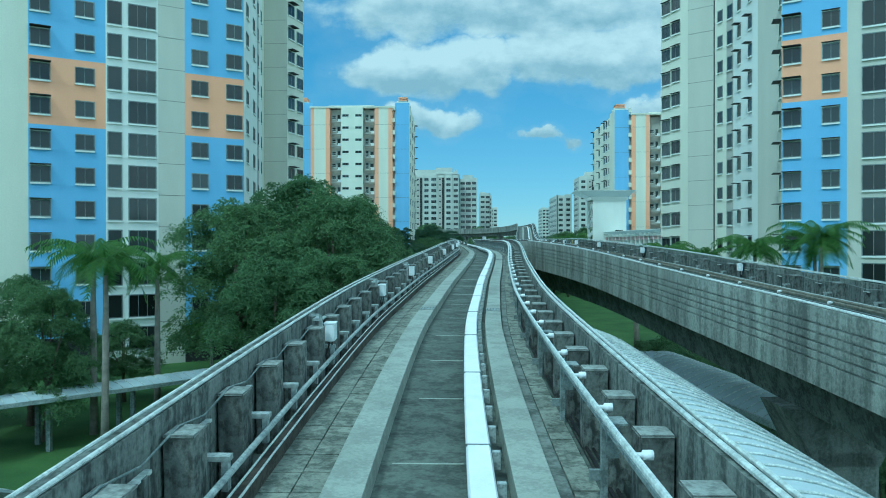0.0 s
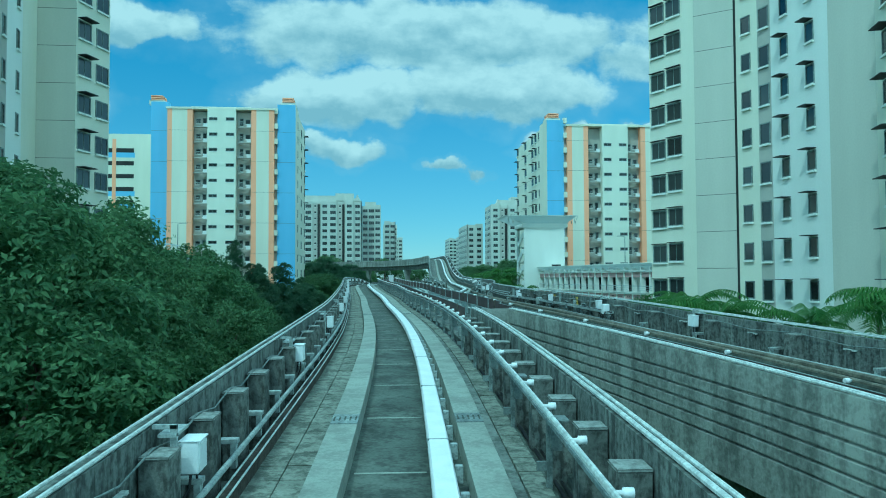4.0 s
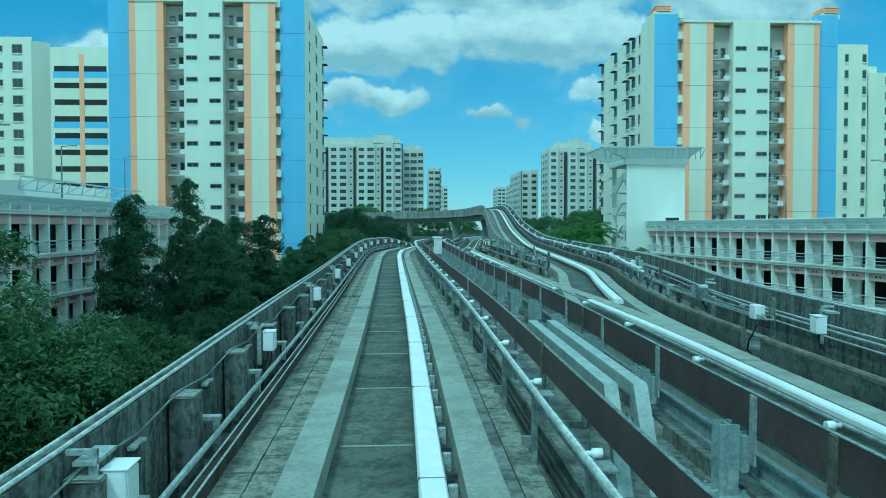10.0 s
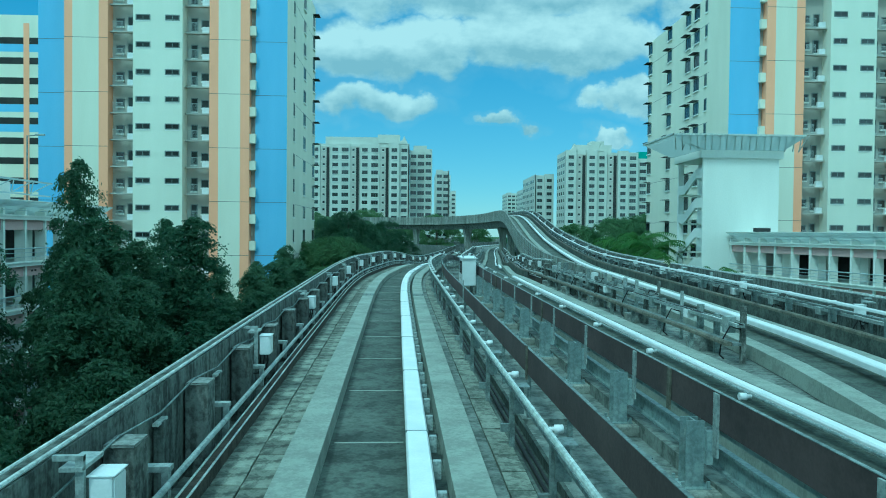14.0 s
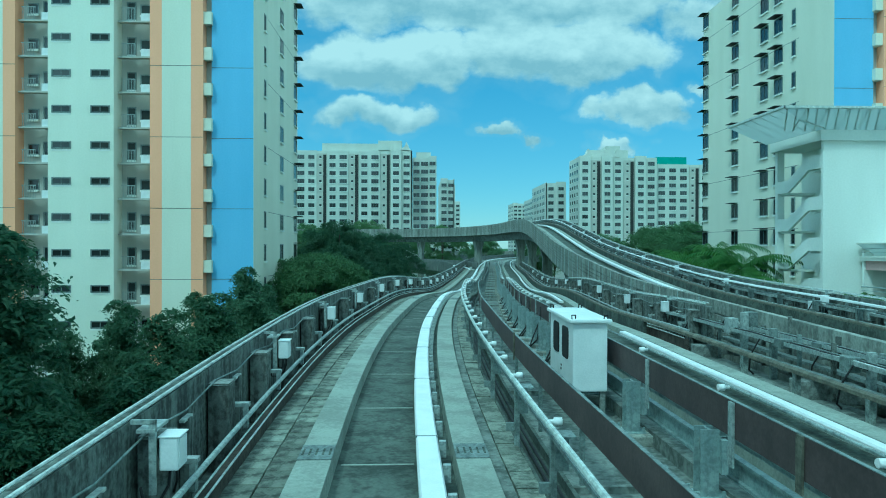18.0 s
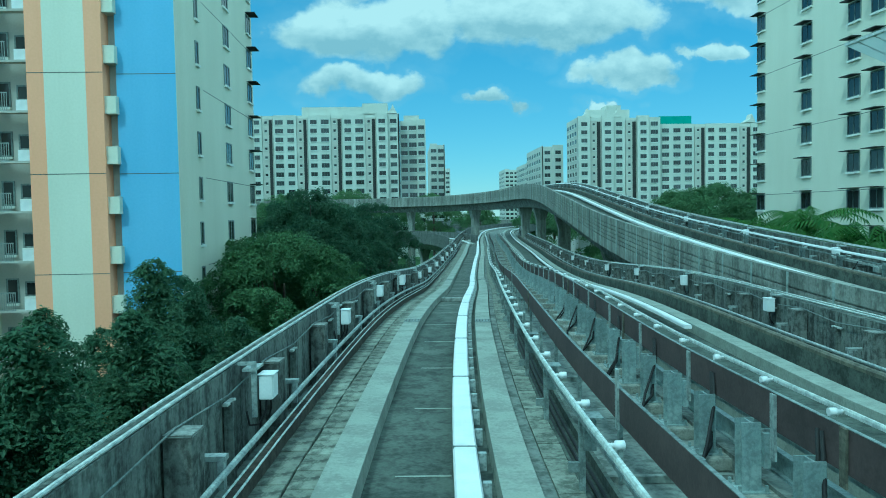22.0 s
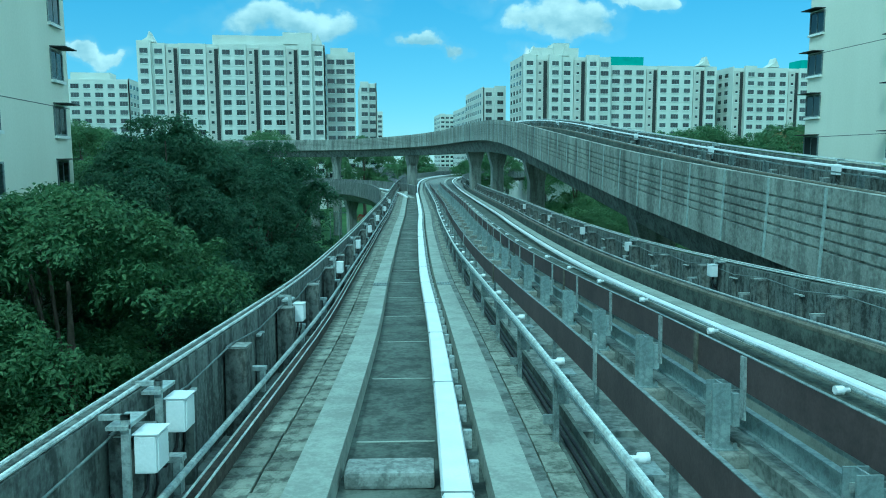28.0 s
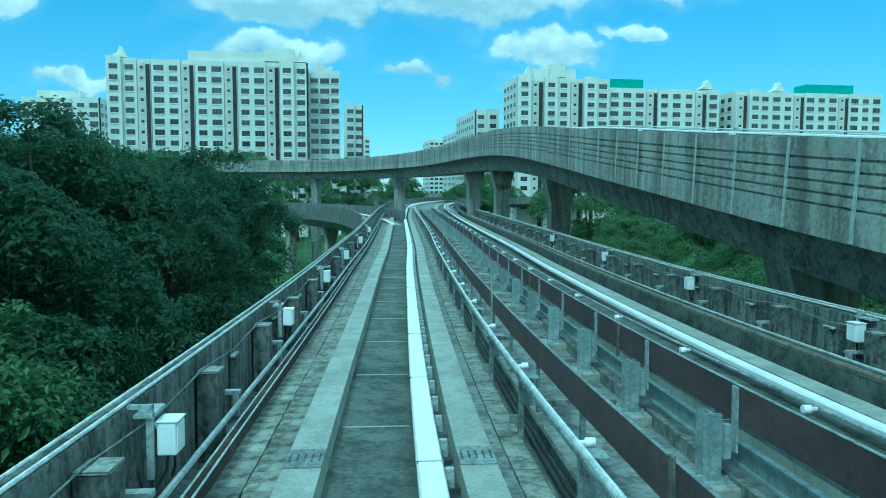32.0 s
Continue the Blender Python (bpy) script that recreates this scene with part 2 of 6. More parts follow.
M_PAVE = paint("pavement", (0.25, 0.24, 0.22), (0.36, 0.35, 0.32), 1.0, 30, 0.9)
M_GRASS = paint("grass", (0.035, 0.075, 0.02), (0.08, 0.14, 0.035), 0.25, 12, 0.95, 0.4)
M_BARK = paint("bark", (0.08, 0.065, 0.05), (0.16, 0.13, 0.10), 3, 25, 0.95, 0.6, streak=0.7)
M_PALMBARK = paint("palm bark", (0.17, 0.16, 0.13), (0.28, 0.26, 0.22), 3, 25, 0.95, 0.4)
M_LEAF = leaf_paint("broad leaves", (0.080, 0.145, 0.062), (0.18, 0.265, 0.108))
M_LEAF2 = leaf_paint("dark leaves", (0.058, 0.115, 0.062), (0.138, 0.205, 0.105))
M_REDLEAF = leaf_paint("red leaves", (0.16, 0.03, 0.03), (0.30, 0.07, 0.06))
M_PALM = leaf_paint("palm leaves", (0.05, 0.12, 0.02), (0.13, 0.22, 0.05))


def glass_paint(name, tone):
    m, n, l, p = nodes_of(name)
    tx, co, ramp = n.new("ShaderNodeTexNoise"), n.new("ShaderNodeObjectInfo"), n.new("ShaderNodeValToRGB")
    ramp.color_ramp.elements[0].color = rgb(tuple(c * 0.4 for c in tone))
    ramp.color_ramp.elements[1].color = rgb(tuple(c * 1.9 for c in tone))
    l.new(co.outputs["Random"], ramp.inputs["Fac"])
    l.new(ramp.outputs["Color"], p.inputs["Base Color"])
    p.inputs["Roughness"].default_value = 0.12
    p.inputs["Specular IOR Level"].default_value = 0.6
    return m


M_GLASS = glass_paint("window glass", (0.025, 0.030, 0.030))


# ---- mesh helpers ----
def add_box(bm, x0, x1, y0, y1, z0, z1, slot=0, bevel=0.0):
    v = [bm.verts.new((x, y, z)) for z in (z0, z1) for y in (y0, y1) for x in (x0, x1)]
    made = []
    for q in ((0, 2, 3, 1), (4, 5, 7, 6), (0, 1, 5, 4), (1, 3, 7, 5), (3, 2, 6, 7), (2, 0, 4, 6)):
        f = bm.faces.new([v[i] for i in q])
        f.material_index = slot
        made.append(f)
    if bevel:
        edges = list({e for f in made for e in f.edges})
        bmesh.ops.bevel(bm, geom=edges, offset=bevel, segments=2, affect="EDGES", profile=0.6)
    return made


def add_tube(bm, path, r, sides=8, slot=0, caps=True):
    """A pipe along a list of points."""
    rings = []
    for i, p in enumerate(path):
        a, b = Vector(path[max(i - 1, 0)]), Vector(path[min(i + 1, len(path) - 1)])
        d = (b - a).normalized()
        side = d.cross(Vector((0, 0, 1)))
        if side.length < 1e-3:
            side = Vector((1, 0, 0))
        side.normalize()
        up = side.cross(d)
        rr = r[i] if isinstance(r, (list, tuple)) else r
        rings.append([bm.verts.new(Vector(p) + (side * math.cos(k * 2 * math.pi / sides) + up * math.sin(k * 2 * math.pi / sides)) * rr) for k in range(sides)])
    for a, b in zip(rings, rings[1:]):
        for k in range(sides):
            f = bm.faces.new((a[k], a[(k + 1) % sides], b[(k + 1) % sides], b[k]))
            f.smooth, f.material_index = True, slot
    if caps:
        for ring in (rings[0][::-1], rings[-1]):
            bm.faces.new(ring).material_index = slot


def mesh_of(name, bm, *materials):
    bmesh.ops.recalc_face_normals(bm, faces=bm.faces)
    me = bpy.data.meshes.new(name)
    bm.to_mesh(me)
    bm.free()
    for m in materials:
        me.materials.append(m)
    return me


def part(name, bm, material, parent=None, label="", at=None):
    """Links a bmesh (or a finished mesh) as one object, under parent if there is one."""
    if isinstance(bm, bpy.types.Mesh):
        me = bm
    else:
        me = mesh_of(name, bm, *(material if isinstance(material, (list, tuple)) else (material,)))
    ob = new(name, me)
    if parent is not None:
        ob.parent = parent
    if at is not None:
        ob.matrix_local = at
    if label:
        tagged(ob, label)
    return ob


def box_part(name, x0, x1, y0, y1, z0, z1, material, parent=None, label="", bevel=0.0):
    bm = bmesh.new()
    add_box(bm, x0, x1, y0, y1, z0, z1, 0, bevel)
    return part(name, bm, material, parent, label)


def base(name, x, y, z, label, category, group="", kind="", turn=0.0):
    ob = new(name)
    ob.matrix_basis = pose(x, y, z, 0, 0, turn)
    ob.empty_display_size = 0.5
    return tagged(ob, label, category, group, kind)


class Line:
    """A smooth line through points, walked by its length."""

    def __init__(self, points, step=0.5, cant=(), pivot=0.0):
        self.cant, self.pivot = cant, pivot
        pts = [Vector(p) for p in points]
        pts = [pts[0] * 2 - pts[1]] + pts + [pts[-1] * 2 - pts[-2]]
        out = []
        for i in range(1, len(pts) - 2):
            a, b, c, d = pts[i - 1:i + 3]
            n = max(2, int((c - b).length / step))
            for k in range(n):
                u = k / n
                out.append(0.5 * (2 * b + (c - a) * u + (2 * a - 5 * b + 4 * c - d) * u * u + (3 * b - a - 3 * c + d) * u ** 3))
        out.append(pts[-2])
        self.p = out
        self.s = [0.0]
        for a, b in zip(out, out[1:]):
            self.s.append(self.s[-1] + (b - a).length)
        self.ys = [p.y for p in out]
        self.arr = np.array([list(p) for p in out])

    def at(self, s):
        """Place and level heading."""
        x, y, z = (float(np.interp(s, self.s, self.arr[:, k])) for k in range(3))
        x0, y0 = (float(np.interp(s - 0.4, self.s, self.arr[:, k])) for k in range(2))
        x1, y1 = (float(np.interp(s + 0.4, self.s, self.arr[:, k])) for k in range(2))
        d = Vector((x1 - x0, y1 - y0, 0)).normalized()
        return Vector((x, y, z)), d

    def s_of(self, y):
        return float(np.interp(y, self.ys, self.s))

    def put(self, s, u, v):
        p, d = self.at(s)
        if self.cant:
            v -= (u + self.pivot) * math.tan(radians(float(np.interp(p.y, [q[0] for q in self.cant], [q[1] for q in self.cant]))))
        return p + Vector((d.y, -d.x, 0)) * u + Vector((0, 0, v))

    def frame_at(self, s, u=0.0, v=0.0):
        p, d = self.at(s)
        z = math.degrees(math.atan2(-d.x, d.y))
        a, b = self.at(s - 0.5)[0], self.at(s + 0.5)[0]
        q = self.put(s, u, v)
        return pose(q.x, q.y, q.z, math.degrees(math.atan2(b.z - a.z, (b - a).to_2d().length)), 0, z)


def sweep(name, line, s0, s1, profile, material, parent=None, label="", step=1.5, closed=True):
    """A profile (u to the right, v up) drawn along a line from s0 to s1."""
    n = max(1, int(round((s1 - s0) / step)))
    verts, faces, k = [], [], len(profile)
    for i in range(n + 1):
        s = s0 + (s1 - s0) * i / n
        for u, v in profile:
            verts.append(line.put(s, u, v))
    for i in range(n):
        for j in range(k if closed else k - 1):
            j2 = (j + 1) % k
            faces.append((i * k + j, i * k + j2, (i + 1) * k + j2, (i + 1) * k + j))
    if closed:
        faces.append(tuple(range(k))[::-1])
        faces.append(tuple(n * k + j for j in range(k)))
    me = bpy.data.meshes.new(name)
    me.from_pydata(verts, [], faces)
    bm = bmesh.new()
    bm.from_mesh(me)
    bpy.data.meshes.remove(me)
    return part(name, bm, material, parent, label)


def rect(u0, u1, v0, v1):
    return [(u0, v0), (u1, v0), (u1, v1), (u0, v1)]


def ring(u, v, r, n=8):
    return [(u + r * math.cos(2 * math.pi * k / n), v + r * math.sin(2 * math.pi * k / n)) for k in range(n)]


# ---- the elevated tracks ----
# superelevation in degrees by y: the outer side drops to the right where it is positive
CANT = ((-30, 0), (4, 0.3), (14, 1.0), (24, 0.7), (32, 0), (46, 0), (58, -0.8), (68, -0.3), (80, 0), (92, -0.4), (103, 0.2), (112, 0), (122, 0.1), (130, 0.6), (136, 1.2), (142, 1.0), (149, 0.4), (157, 0), (330, 0))
T1 = Line([(0.6, -40, 6.85), (0.25, -20, 7.6), (-0.13, 0, 8.39), (-0.26, 6, 8.62), (-0.30, 12, 8.86), (-0.24, 18, 9.10), (0.02, 24, 9.35),
           (0.32, 30, 9.61), (0.70, 36, 9.87), (1.09, 42.6, 10.14), (1.43, 50, 10.37), (1.59, 58, 10.51), (1.55, 66, 10.61), (1.40, 75, 10.69),
           (1.25, 85, 10.86), (0.95, 97, 10.96), (0.64, 109, 11.10), (0.39, 121, 11.24), (0.50, 129, 11.29), (0.83, 136, 11.21),
           (1.43, 144, 11.17), (2.01, 150, 11.0), (2.65, 156, 10.70), (3.25, 162, 10.38), (3.96, 170, 10.10), (4.86, 179, 9.95), (6.0, 190, 9.9), (7.1, 200, 9.9),
           (9.05, 220, 9.9), (11.0, 240, 9.9), (13.5, 262, 9.9), (16.0, 282, 9.9), (20.0, 305, 9.9), (27, 330, 9.9), (37, 352, 9.9), (52, 368, 9.9), (75, 378, 9.9), (110, 382, 9.9)], cant=CANT)
T2 = Line([(12.5, -40, 6.0), (11.9, -20, 6.9), (11.5, 0, 7.6), (11.0, 16, 8.5), (10.4, 29, 9.1), (9.6, 40, 9.7), (8.5, 47, 10.1), (7.05, 55, 10.46), (6.98, 62, 10.58)] +
          [(x + (5.38 if y < 70 else 5.43 if y < 80 else 5.5), y, z) for x, y, z in ((1.55, 66, 10.61), (1.40, 75, 10.69), (1.25, 85, 10.86), (0.95, 97, 10.96), (0.64, 109, 11.10), (0.39, 121, 11.24),
           (0.50, 129, 11.29), (0.83, 136, 11.21), (1.43, 144, 11.17), (2.01, 150, 11.0), (2.65, 156, 10.70), (3.25, 162, 10.38), (3.96, 170, 10.10), (4.86, 179, 9.95),
           (6.0, 190, 9.9), (7.1, 200, 9.9), (9.05, 220, 9.9))] +
          [(16.6, 240, 9.9), (19.2, 262, 9.9), (21.9, 282, 9.9), (25.8, 303, 9.9), (32, 324, 9.9), (42, 343, 9.9), (56, 357, 9.9), (78, 366, 9.9), (110, 370, 9.9)], cant=[q for q in CANT if q[0] > 60], pivot=5.5)
# the outer wall swings out round the turnout
WR = Line([(9.75, 75.2, 10.72), (9.72, 80, 10.78), (9.80, 84, 10.84), (10.15, 88.5, 10.90), (10.75, 92, 10.94), (11.5, 96, 10.97), (12.6, 103, 11.02), (13.25, 109, 11.06), (13.75, 116, 11.09), (14.1, 123, 11.14), (14.35, 128, 11.19)])
T3 = Line([(6.7, 82, 10.86), (7.25, 90, 10.925), (8.5, 98, 10.985), (9.9, 106, 11.04), (11.0, 118, 11.1), (11.9, 130, 11.2), (12.8, 145, 11.5), (14.5, 168, 12.8), (15.9, 185, 14.2),
           (17.3, 203, 15.8), (18.2, 217, 16.6), (18.6, 232, 16.9), (17.5, 250, 16.8), (13.5, 267, 16.7), (6.0, 281, 16.6), (-6, 289, 16.6), (-23, 291, 16.6), (-50, 291, 16.6), (-90, 288, 16.6)])
Y_JOIN = 54.4
structure_track = tagged(new("guideway_main"), "concrete guideway with two pale running plinths", "guideway", kind="structure")
structure_second = tagged(new("guideway_second"), "neighbouring concrete guideway with white power rail", "guideway", kind="structure")
structure_fly = tagged(new("guideway_flyover"), "curved concrete flyover guideway on columns", "viaduct", kind="structure")


def track_bed(line, s0, s1, parent, side, step=1.5, slab=None, covers=None, slim=0.0):
    """Plinths, slab and white beam; side -1 turns it about; slab: where the slab begins, covers: stretches of the white beam."""
    sg = side
    for c in (-0.87 * sg, 0.985 * sg):
        sweep("running_plinth", line, s0, s1, [(c - 0.22, -0.3), (c + 0.22, -0.3), (c + 0.20, 0.0), (c - 0.20, 0.0)], M_PLINTH, parent, step=step)
    sweep("track_slab", line, s0, s1, rect(min(-0.655 * sg, 0.77 * sg), max(-0.655 * sg, 0.77 * sg), -0.5, -0.22), M_SLAB, parent, step=step) if slab is None else sweep("track_slab", line, slab, s1, rect(-0.655, 0.77, -0.5, -0.22), M_SLAB, parent, step=step)
    for a, b in covers or ((s0, s1),):
        sweep("power_rail_cover", line, a, b, [(sg * u, v) for u, v in ((0.32 + slim, -0.02), (0.59, -0.02), (0.59, 0.09 - slim * 0.5), (0.57, 0.12 - slim * 0.5), (0.34 + slim, 0.12 - slim * 0.5), (0.32 + slim, 0.09 - slim * 0.5))], M_BEAM, parent, "white power rail cover", step=step)


def side_wall(line, s0, s1, u, parent, top=0.90, low=-1.0, thick=0.17, sg=1, grooves=False, step=1.5):
    if grooves:
        outer = u + sg * thick
        prof = [(u, low), (u, top), (outer, top)]
        for k in range(5):
            g = top - 0.40 - 0.22 * k
            prof += [(outer, g + 0.03), (outer - sg * 0.05, g + 0.02), (outer - sg * 0.05, g - 0.02), (outer, g - 0.03)]
        prof += [(outer, low)]
    else:
        prof = [(u, low), (u + sg * thick, low), (u + sg * thick, top), (u, top)]
    return sweep("parapet", line, s0, s1, prof, M_SIDE if grooves else M_WALL, parent, step=step)


A0, AJ, A1 = T1.s_of(-30), T1.s_of(Y_JOIN), T1.s[-1]
B0, BJ, B1 = T2.s_of(-30), T2.s_of(Y_JOIN), T2.s[-1]
track_bed(T1, A0, A1, structure_track, 1)
track_bed(T2, B0, B1, structure_second, 1, covers=((B0, T2.s_of(91.8)), (T2.s_of(96.6), T2.s_of(129.8)), (T2.s_of(143), B1)), slim=0.09)
C0, C1 = T3.s_of(82.5), T3.s[-1]
track_bed(T3, C0, C1, structure_fly, 1, 2.0, slab=T3.s_of(89), covers=((T3.s_of(91.6), C1),))
# decks
sweep("deck", T1, A0, AJ, [(-2.42, -0.32), (2.30, -0.32), (2.30, -1.3), (1.2, -2.2), (-1.2, -2.2), (-2.42, -1.3)], M_DECK, structure_track)
sweep("deck", T1, AJ, A1, [(-2.42, -0.32), (7.93, -0.32), (7.93, -1.3), (6.6, -2.2), (-1.2, -2.2), (-2.42, -1.3)], M_DECK, structure_track, step=2.0)
sweep("deck", T2, B0, BJ, [(-2.24, -0.32), (2.24, -0.32), (2.24, -0.86), (1.5, -1.1), (1.2, -2.4), (-1.2, -2.4), (-1.5, -1.1), (-2.24, -0.86)], M_DECK, structure_second)
sweep("deck", T3, T3.s_of(96), C1, [(-2.24, -0.32), (2.24, -0.32), (2.24, -0.86), (1.5, -1.1), (1.2, -2.2), (-1.2, -2.2), (-1.5, -1.1), (-2.24, -0.86)], M_DECK, structure_fly, step=2.0)
# parapets
side_wall(T1, A0, A1, -2.27, structure_track, sg=-1, top=0.94)
side_wall(T1, A0, AJ, 2.12, structure_track, sg=1)
side_wall(T2, B0, BJ, -2.25, structure_second, sg=-1, grooves=True)
side_wall(T2, B0, T2.s_of(75), 2.25, structure_second, sg=1)
side_wall(T2, T2.s_of(128), B1, 2.25, structure_second, sg=1)
side_wall(WR, 0.0, WR.s[-1], 0.0, structure_fly, sg=1)
sweep("deck", WR, 0.0, WR.s[-1], rect(-4.6, 0.17, -1.3, -0.335), M_DECK, structure_fly)
side_wall(T3, T3.s_of(128), C1, 2.25, structure_fly, sg=1, step=2.0)
side_wall(T3, T3.s_of(118), C1, -2.25, structure_fly, sg=-1, grooves=True, step=2.0)


# ---- ground ----
ground = part("ground", (lambda b: (add_box(b, -1500, 1500, -300, 3000, -0.5, 0.0), b)[1])(bmesh.new()), M_GRASS)
tagged(ground, "green grass ground below the guideway", "ground", kind="structure")


# ---- windows, shared by the facades ----
def window_mesh(name, w, h, shade=False, bars=1, hood=0.75, sill=0.16):
    """One joined shell, outside towards -y: frame, panes set back, mullions, sill and, over some, a sunshade."""
    xs = [-w / 2 - 0.05, -w / 2 + 0.04]
    for k in range(1, bars + 1):
        x = -w / 2 + w * k / (bars + 1)
        xs += [x - 0.025, x + 0.025]
    xs += [w / 2 - 0.04, w / 2 + 0.05]
    zs = [-h / 2 - 0.19, -h / 2 - 0.05, -h / 2 + 0.04, h / 2 - 0.04, h / 2 + 0.05] + ([h / 2 + 0.14, h / 2 + 0.19] if shade else [])
    nx, nz = len(xs) - 1, len(zs) - 1
    depth, slot = {}, {}
    for i in range(nx):
        for k in range(nz):
            edge = i in (0, nx - 1)
            if k == 0:
                depth[i, k], slot[i, k] = sill, 1
            elif k == 5:
                depth[i, k], slot[i, k] = hood, 3
            elif k in (1, 3) or (edge and k == 2):
                depth[i, k], slot[i, k] = 0.05, 2
            elif k == 4:
                depth[i, k], slot[i, k] = 0.03, 1
            else:
                depth[i, k], slot[i, k] = (0.012, 0) if i % 2 == 1 else (0.035, 2)
    bm = bmesh.new()
    vert = {}

    def v(x, y, z):
        key = (round(x, 4), round(y, 4), round(z, 4))
        if key not in vert:
            vert[key] = bm.verts.new(key)
        return vert[key]

    def quad(pts, m):
        f = [v(*q) for q in pts]
        if len(set(f)) == 4 and not bm.faces.get(f):
            bm.faces.new(f).material_index = m

    for (i, k), d in depth.items():
        x0, x1, z0, z1 = xs[i], xs[i + 1], zs[k], zs[k + 1]
        m = slot[i, k]
        quad(((x0, -d, z0), (x1, -d, z0), (x1, -d, z1), (x0, -d, z1)), m)
        right, above = depth.get((i + 1, k), 0.0), depth.get((i, k + 1), 0.0)
        if abs(right - d) > 1e-6:
            quad(((x1, -d, z0), (x1, -right, z0), (x1, -right, z1), (x1, -d, z1)), m if d > right else slot[i + 1, k])
        if abs(above - d) > 1e-6:
            quad(((x0, -d, z1), (x1, -d, z1), (x1, -above, z1), (x0, -above, z1)), m if d > above else slot[i, k + 1])
        if i == 0:
            quad(((x0, -d, z0), (x0, 0, z0), (x0, 0, z1), (x0, -d, z1)), m)
        if k == 0:
            quad(((x0, -d, z0), (x1, -d, z0), (x1, 0, z0), (x0, 0, z0)), m)
    return mesh_of(name, bm, M_GLASS, M_WHITE, M_STEEL, M_CABLE)


W_STD = window_mesh("window", 1.5, 1.35)
W_SHADE = window_mesh("window", 1.5, 1.35, True)
W_MID = window_mesh("window", 0.85, 1.25, False, 0)
W_MIDS = window_mesh("window", 0.85, 1.25, True, 0)
W_HOOD = window_mesh("window", 1.4, 1.35, True, 1, 0.28)
W_LOGGIA = window_mesh("window", 0.95, 1.5, False, 0)
W_WIDE = window_mesh("window", 3.6, 2.2, False, 3)
W_TALL = window_mesh("window", 1.15, 2.05, False, 0)
W_BAY = window_mesh("window", 2.35, 2.0, False, 2)
W_SLOT = window_mesh("window", 1.35, 0.48, False, 1, sill=0.02)
W_SMALL = window_mesh("window", 0.75, 0.75, False, 0)
W_NARROW = window_mesh("window", 0.6, 1.3, False, 0)
W_BAND = window_mesh("window", 3.3, 0.95, False, 2)
W_PAIR = window_mesh("window", 2.4, 1.4, False, 2)
W_FAR = window_mesh("window", 2.0, 1.3, False, 1)


class Facade:
    """A wall from p to q, seen from outside with p on the left; parts go under a building."""

    def __init__(self, parent, p, q, thick=0.35):
        self.parent, self.thick = parent, thick
        d = Vector((q[0] - p[0], q[1] - p[1]))
        self.length = d.length
        f = pose(p[0], p[1], 0, 0, 0, math.degrees(math.atan2(d.y, d.x)))
        self.m = parent.matrix_basis.inverted() @ f

    def panel(self, x0, x1, z0, z1, material, name="wall", out=0.0, label=""):
        bm = bmesh.new()
        add_box(bm, x0, x1, -out, self.thick, z0, z1)
        return part(name, bm, material, self.parent, label, self.m)

    def window(self, mesh, x, z, inset=0.0):
        return part("window", mesh, None, self.parent, "", self.m @ Matrix.Translation((x, inset, z)))

    def rows(self, mesh, x, z_first, step, z_low, z_top, inset=0.0):
        z = z_first
        while z - step > z_low:
            z -= step
        while z < z_top:
            if z > z_low:
                self.window(mesh, x, z, inset)
            z += step

    def joints(self, x0, x1, z_first, step, z_low, z_top):
        """Fine shadow joints between the storeys' wall panels."""
        bm = bmesh.new()
        add_box(bm, x0, x1, -0.006, 0.0, -0.02, 0.02)
        me = mesh_of("panel_joint", bm, M_POST)
        z = z_first
        while z - step > z_low:
            z -= step
        while z < z_top:
            part("panel_joint", me, None, self.parent, "", self.m @ Matrix.Translation((0, 0, z)))
            z += step


def core(parent, pts, z0, z1, material, name="core"):
    """The body behind the facades: an upright prism over a plan."""
    bm = bmesh.new()
    inv = parent.matrix_basis.inverted()
    lo = [bm.verts.new(inv @ Vector((x, y, z0))) for x, y in pts]
    hi = [bm.verts.new(inv @ Vector((x, y, z1))) for x, y in pts]
    bm.faces.new(lo[::-1])
    bm.faces.new(hi)
    for i in range(len(pts)):
        j = (i + 1) % len(pts)
        bm.faces.new((lo[i], lo[j], hi[j], hi[i]))
    return part(name, bm, material, parent)


def roof_box(parent, x0, x1, y0, y1, z0, z1, material, name="roof_box"):
    bm = bmesh.new()
    inv = parent.matrix_basis.inverted()
    add_box(bm, x0, x1, y0, y1, z0, z1)
    bm.transform(inv)
    return part(name, bm, material, parent)


# ---- first block beside the line, blue and apricot ----
b = base("apartment_block", -35, 78, 0, "tall apartment block with sky blue and apricot panels", "building", "apartment blocks")
Z, FH, TOP = 26.1, 2.95, 52.0
core(b, [(-50, 54.6), (-37.1, 63.2), (-21.9, 73.5), (-24.1, 88), (-25, 93.4), (-22.3, 93.4), (-21.2, 97), (-29.5, 112), (-50, 112)], 0, TOP, M_CREAM)
f = Facade(b, (-50, 54), (-37.1, 62.7))
f.panel(0, f.length, 0, TOP, M_CREAM)
f.rows(W_STD, f.length - 6, Z, FH, 3, TOP)
f = Facade(b, (-37.1, 62.7), (-21.6, 73.1))
L = f.length
OR0, OR1 = Z - FH * 1.55, Z + FH * 0.45
